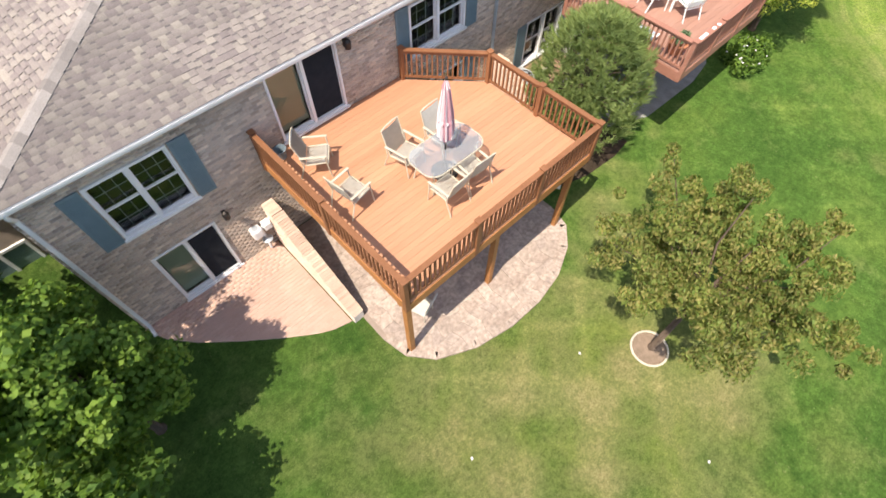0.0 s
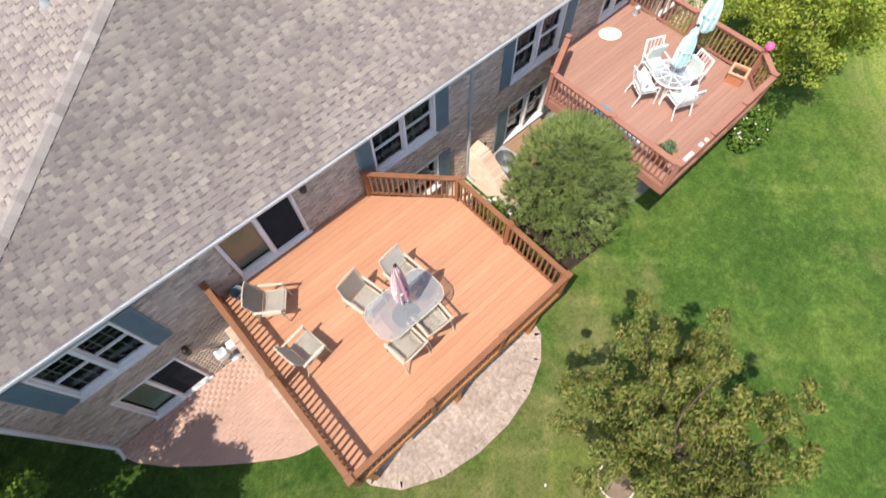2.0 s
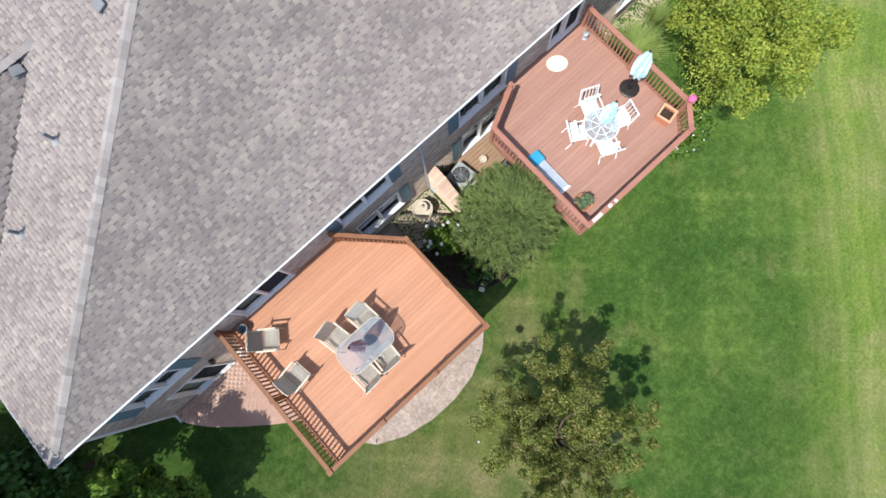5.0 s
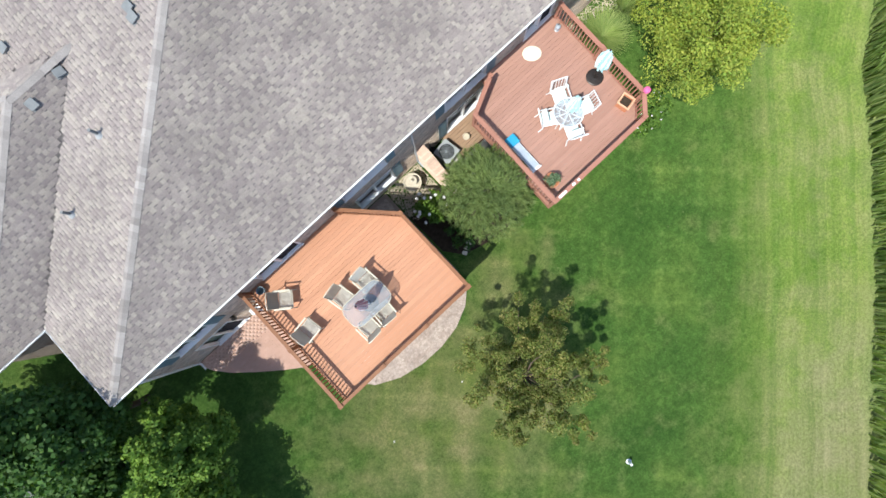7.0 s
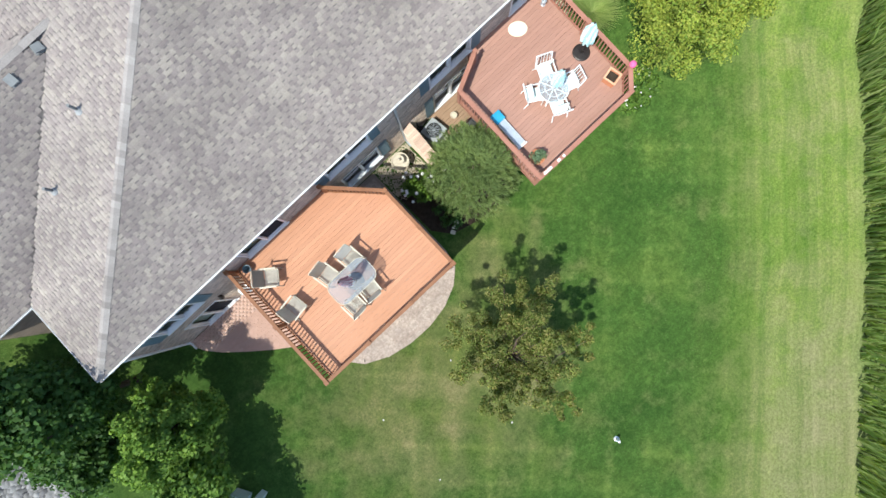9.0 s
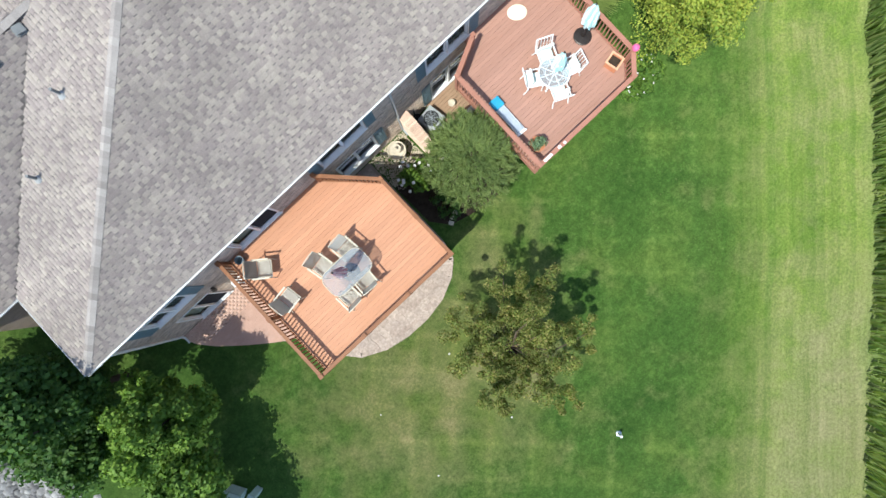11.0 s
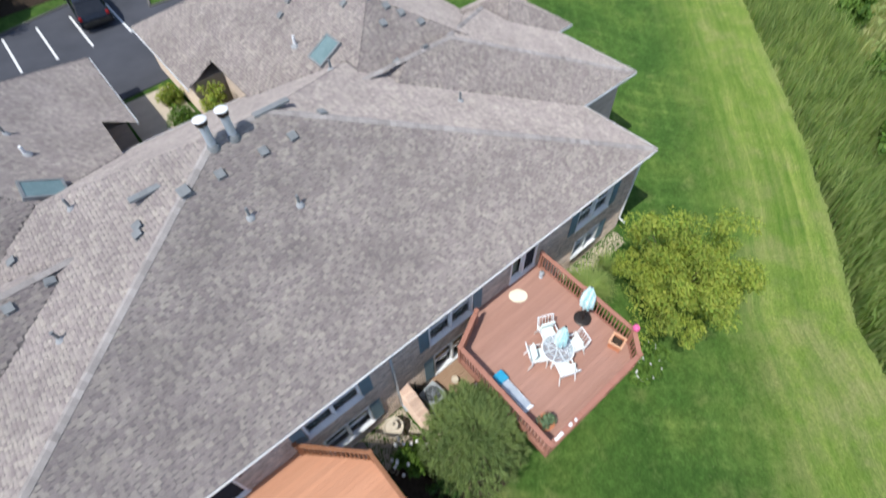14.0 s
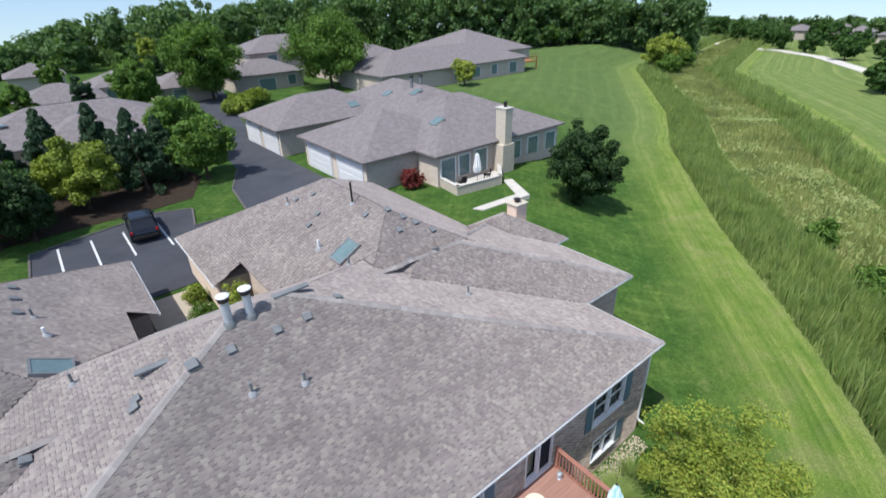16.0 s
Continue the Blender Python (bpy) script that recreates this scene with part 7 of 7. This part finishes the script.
far_tree((0.2, 39.6), 5.6, 6.0, LEAF_B, 150, "dark green shade tree by the street")
far_tree((-0.3, 35.9), 5.8, 7.0, LEAF_E, 188, "dark dense tree at the edge of the parking bays")
far_tree((1.8, 35.9), 4.4, 4.4, LEAF_E, 196, "small dark tree at the edge of the parking bays")
under = [(-8.0, 35.8), (9.6, 36.6), (12.6, 37.0), (15.0, 42.6), (13.0, 51.0), (-8.0, 51.0), (-6.0, 42.0)]
tagged(part("mulch_bed", prism(under, F0 - 0.2, F0 + 0.035), SOIL, None, "dark mulch and leaf litter beneath the front trees", "structure"), "", "mulch bed")
far_tree((5.6, 40.4), 5.6, 6.2, LEAF_Y, 152, "broad lime-green shade tree", 80)
far_tree((-3.8, 41.9), 6.2, 6.5, LEAF_B, 182, "dark green shade tree by the street")
far_tree((15.0, 47.6), 7.2, 6.2, LEAF_A, 154, "tall green maple tree", 70, 100)
far_tree((15.2, 41.2), 5.8, 6.0, LEAF_A, 156, "maple tree turning bronze on the kerbside grass", 70, 90, low=0.2)
far_tree((38.3, 16.3), 6.8, 6.5, LEAF_E, 158, "round dense dark green tree", 110, 110, 0.28, 0.1)
far_tree((28.3, 82), 12.2, 12.4, LEAF_A, 160, "large rounded green maple tree", 80, 120, 0.5)
far_tree((47.9, 78), 12.3, 15.0, LEAF_A, 162, "large rounded green maple tree", 80, 130, 0.5)
far_tree((17.1, 79), 8.6, 7.2, LEAF_A, 164, "rounded green shade tree", 60, 90, 0.45)
far_tree((10.6, 80), 6.6, 3.4, SPRUCE, 166, "dark green upright conifer-like tree", 50, 60, 0.4)
far_tree((3.1, 72), 6.8, 4.6, LEAF_A, 168, "rounded green shade tree", 50, 80, 0.4)
far_tree((8.9, 108), 6.9, 4.6, LEAF_A, 170, "rounded green shade tree", 50, 80, 0.45)
far_tree((28.8, 128), 9.0, 4.6, LEAF_D, 200, "pale yellow-green shade tree", 50, 60, 0.5)
far_tree((24.6, 102), 6.6, 4.0, LEAF_E, 202, "dark rounded tree between the far roofs", 50, 60, 0.45)
far_tree((119.3, 95), 7.6, 6.0, LEAF_B, 172, "dark green shade tree at the lawn's edge", 60, 80, 0.5)
far_tree((127.6, 93.5), 7.0, 5.4, LEAF_A, 174, "green shade tree at the lawn's edge", 60, 80, 0.5, 0.22)
far_tree((141.3, 93), 6.4, 8.4, LEAF_A, 204, "broad green tree before the woods", 60, 80, 0.6, 0.08)
far_tree((125.4, 57), 8.2, 9.6, LEAF_D, 176, "upright pale willow by the ditch", 80, 100, 0.5, 0.06)
far_tree((122.0, 53.0), 4.0, 6.5, LEAF_A, 178, "low green thicket by the ditch", 50, 60, 0.5, 0.05)
far_tree((131.0, 55.0), 4.4, 7.0, LEAF_A, 206, "low green thicket by the ditch", 50, 60, 0.5, 0.05)
far_tree((65.5, 61.5), 4.8, 4.8, LEAF_D, 180, "small yellowing tree before the house", 50, 60, 0.4)
for i, (x, y) in enumerate(((29.0, 71.0), (31.0, 73.0), (33.0, 75.0), (27.4, 68.6))):
    t = thing("hedge_bush", "rounded pale green hedge bush", "shrub", "hedge bushes", (x, y, gz(x, y)))
    foliage("leaves", LEAF_Y, t, crown_clumps(1.7, 1.7, 1.0, 1.1, 50, 190 + i, (0.5, 0.8)), 50, 0.4, 1.0, 191 + i)

# woods, too many trees to count
rw = np.random.RandomState(77)
wc_ = []
EDGE = [(-130, 92), (-75, 122), (-35, 142), (12, 150), (45, 140), (75, 128), (100, 112), (117, 98), (138, 91), (150, 72), (156, 66)]
legs = [math.hypot(q[0] - p[0], q[1] - p[1]) for p, q in zip(EDGE, EDGE[1:])]
for k in range(620):
    f = rw.rand() * sum(legs)
    e = 0
    while f > legs[e]:
        f -= legs[e]
        e += 1
    (ax, ay), (bx, by) = EDGE[e], EDGE[e + 1]
    x, y = ax + (bx - ax) * f / legs[e], ay + (by - ay) * f / legs[e]
    far = 1.0 + 0.3 * rw.rand() ** 1.3 * (1.0 if x < 100 else 0.35)
    x, y = x * far, y * far
    g0 = gz(x, y)
    crest = float(np.interp(x, [-40, 5, 16, 28, 48, 76, 105, 133, 160], [7.5, 10.5, 14, 17.2, 18.8, 20.5, 22.0, 20.0, 16.5]))
    h = max(3.5, crest - g0 - 1.2 - (1.0 + 0.15 * crest) * rw.rand() ** 0.8) / 0.94
    w = 3.2 + 3.0 * rw.rand()
    for j in range(9):
        a, e_ = rw.rand() * 6.28, math.sqrt(rw.rand())
        c = rw.rand() * 2 - 1
        q = math.sqrt(max(0.05, 1 - c * c))
        wc_.append((x + w * 0.75 * math.cos(a) * q * e_, y + w * 0.75 * math.sin(a) * q * e_, g0 + h * 0.56 + h * 0.38 * c, 1.3 + 0.9 * rw.rand()))
    wc_.append((x + 2 * rw.normal(), y - 2.0 * rw.rand(), g0 + 1.6 + 1.5 * rw.rand(), 2.2))
for k in range(300):
    x, y = 236 + 110 * rw.rand(), 10 + 130 * rw.rand()
    h = 4 + 4 * rw.rand()
    for j in range(4):
        a = rw.rand() * 6.28
        wc_.append((x + 2.5 * math.cos(a), y + 2.5 * math.sin(a), gz(x, y) + h * (j + rw.rand()) / 4.5, 1.9))
woods = foliage("woods", WOODS, None, wc_, 44, 0.95, 1.0, 78, 0, 0.75, "dense dark green woods along the skyline")
tagged(woods, "", "woods", "", "stuff")

# beyond the ditch: a road, scattered trees and roofs
ROAD = [(80, -36), (112, -7), (139, 17), (168, 37), (188, 60), (235, 118), (300, 190)]
rp_ = []
for (ax, ay), (bx, by) in zip(ROAD, ROAD[1:]):
    for k in range(6):
        rp_.append((ax + (bx - ax) * k / 6, ay + (by - ay) * k / 6))
rv = []
for (ax, ay), (bx, by) in zip(rp_, rp_[1:]):
    v = Vector((by - ay, ax - bx)).normalized() * 1.7
    rv += [(ax - v.x, ay - v.y, gz(ax, ay) + 0.1), (ax + v.x, ay + v.y, gz(ax, ay) + 0.1)]
tagged(mesh_np("far_road", rv, [(2 * k, 2 * k + 1, 2 * k + 3, 2 * k + 2) for k in range(len(rv) // 2 - 1)], CONCRETE, None, "pale road across the far field", "structure"), "", "road")
for i, (x, y, h, w) in enumerate(((150, 17, 4, 4), (163, 30, 6, 7), (178, 42, 5, 6), (186, 52, 6, 6), (197, 58, 6, 7), (205, 66, 7, 7), (214, 76, 8, 8), (225, 88, 9, 9), (240, 96, 9, 10), (172, 24, 5, 6), (190, 34, 6, 7), (208, 44, 7, 8), (226, 54, 7, 8), (246, 64, 8, 9), (262, 78, 9, 10), (280, 92, 9, 11), (220, 30, 6, 8), (244, 42, 7, 9), (270, 56, 8, 10), (118, 12.5, 6, 7))):
    far_tree((x, y), h, w, LEAF_B, 300 + 2 * i, "dark tree beside the far road", 22, 46, 0.9, 0.08)
for i, (x, y) in enumerate(((232, 60), (246, 50), (262, 66), (226, 40), (215, 28), (285, 80), (290, 58), (306, 98))):
    neighbour("pale house beyond the far road", [(x, x + 11, y, y + 8)], gz(x, y), gz(x, y) + 3.2, 0.45)

t = thing("patio_chair", "pale folding chair standing beneath the deck", "chair", "", (0.9, -4.3, 0.045), 20)
part("seat", box(-0.24, 0.24, -0.24, 0.22, 0.40, 0.43, None, 0.01), SLING, t)
part("backrest", box(-0.24, 0.24, -0.02, 0.02, 0.0, 0.5, Matrix.Translation((0, -0.25, 0.46)) @ Matrix.Rotation(radians(12), 4, "X"), 0.01), SLING, t)
for x in (-0.22, 0.22):
    for y in (-0.22, 0.2):
        part("leg", tube([(x, y, 0.0), (x, y, 0.399)], 0.014, 6), CHAIR_FRAME, t)


# ---- pieces of walls, roof and patios ----
br = bmesh.new()
add_box(br, 0.0, BW, -0.009, 0.0, 0.0, BH)
brick_me = bpy.data.meshes.new("brick")
br.to_mesh(brick_me)
br.free()
brick_me.materials.append(BRICK_OBJ)
for p, c in BR_SINGLE[:300]:
    piece("brick", brick_me, wall_rear, Matrix.Translation((p, -0.0005, c)))
fs = math.hypot(1, SLOPE)
tabs = {}
for tw, lift, u, v0 in SINGLE:
    tw = max(0.09, round(tw, 2))
    key = (tw, lift)
    if key not in tabs:
        bm = bmesh.new()
        st = EXPO / fs
        a = [bm.verts.new(x) for x in ((0.001, 0, lift), (tw - 0.001, 0, lift), (tw - 0.001, st * 1.12, SLOPE * st * 1.12 + 0.004), (0.001, st * 1.12, SLOPE * st * 1.12 + 0.004), (0.001, 0, -0.004), (tw - 0.001, 0, -0.004))]
        for f in ((0, 1, 2, 3), (4, 5, 1, 0), (4, 0, 3), (5, 2, 1)):
            bm.faces.new([a[k] for k in f])
        tabs[key] = bpy.data.meshes.new("shingle")
        bm.to_mesh(tabs[key])
        bm.free()
        tabs[key].materials.append(SHINGLE_ONE)
    piece("shingle", tabs[key], roof, Matrix.Translation((BLOCKS[0][0] + u, BLOCKS[0][2] + v0, EAVE + SLOPE * v0)))

rf = random.Random(31)
gs = 0.3
nxs, nys = 23, 23
jit = {(i, j): (rf.uniform(-0.075, 0.075), rf.uniform(-0.075, 0.075)) for i in range(nxs + 1) for j in range(nys + 1)}
hull = list(LOW)
hull_in = inset(hull, 0.22)
for i in range(nxs):
    for j in range(nys):
        cell = []
        for a, b in ((i, j), (i + 1, j), (i + 1, j + 1), (i, j + 1)):
            cell.append((-0.4 + (a + (0.5 if b % 2 else 0)) * gs + jit[a, b][0], -6.4 + b * gs + jit[a, b][1]))
        poly = convex_clip(cell, hull_in)
        if len(poly) > 2 and area(poly) > 0.01:
            part("flagstone", prism(inset(poly, 0.006), 0.0, 0.04 + rf.uniform(0, 0.008)), STONE, low)
edge = [p for p in LOW[1:-1]]
n_e = 0
for (ax, ay), (bx, by) in zip(edge, edge[1:]):
    L = math.hypot(bx - ax, by - ay)
    k = max(1, int(L / 0.11))
    ang = math.atan2(by - ay, bx - ax)
    for m_ in range(k):
        f = (m_ + 0.5) / k
        bm = box(-L / k / 2 + 0.004, L / k / 2 - 0.004, 0.0, 0.18, 0.0, 0.055)
        ob = part("edge_brick", bm, STONE, low)
        ob.matrix_basis = Matrix.Translation((ax + (bx - ax) * f, ay + (by - ay) * f, 0)) @ Matrix.Rotation(ang, 4, "Z")

PV, PQ = [], []
count = 0
y = -3.5
r = 0
me_full = None
while y < -0.03:
    x = -4.8 - (0.1 if r % 2 else 0)
    while x < -0.5:
        cell = [(x, y), (x + 0.2, y), (x + 0.2, y + 0.1), (x, y + 0.1)]
        x += 0.206
        poly = convex_clip(cell, PINKY)
        if len(poly) < 3 or area(poly) < 0.004:
            continue
        poly = inset(poly, 0.003)
        if count < 300 and y < -0.9:
            count += 1
            part("paver", prism(poly, 0.0, 0.038 + rf.uniform(0, 0.005)), PAVER, pinky)
        elif len(poly) == 4:
            k = len(PV)
            h = 0.038 + rf.uniform(0, 0.005)
            PV += [(px_, py_, h) for px_, py_ in poly] + [(px_, py_, 0.02) for px_, py_ in poly]
            PQ += [(k, k + 1, k + 2, k + 3)] + [(k + 4 + a, k + 4 + (a + 1) % 4, k + (a + 1) % 4, k + a) for a in range(4)]
    y += 0.106
    r += 1
mesh_np("paver", PV, PQ, PAVER_STUFF, pinky, "", "stuff")
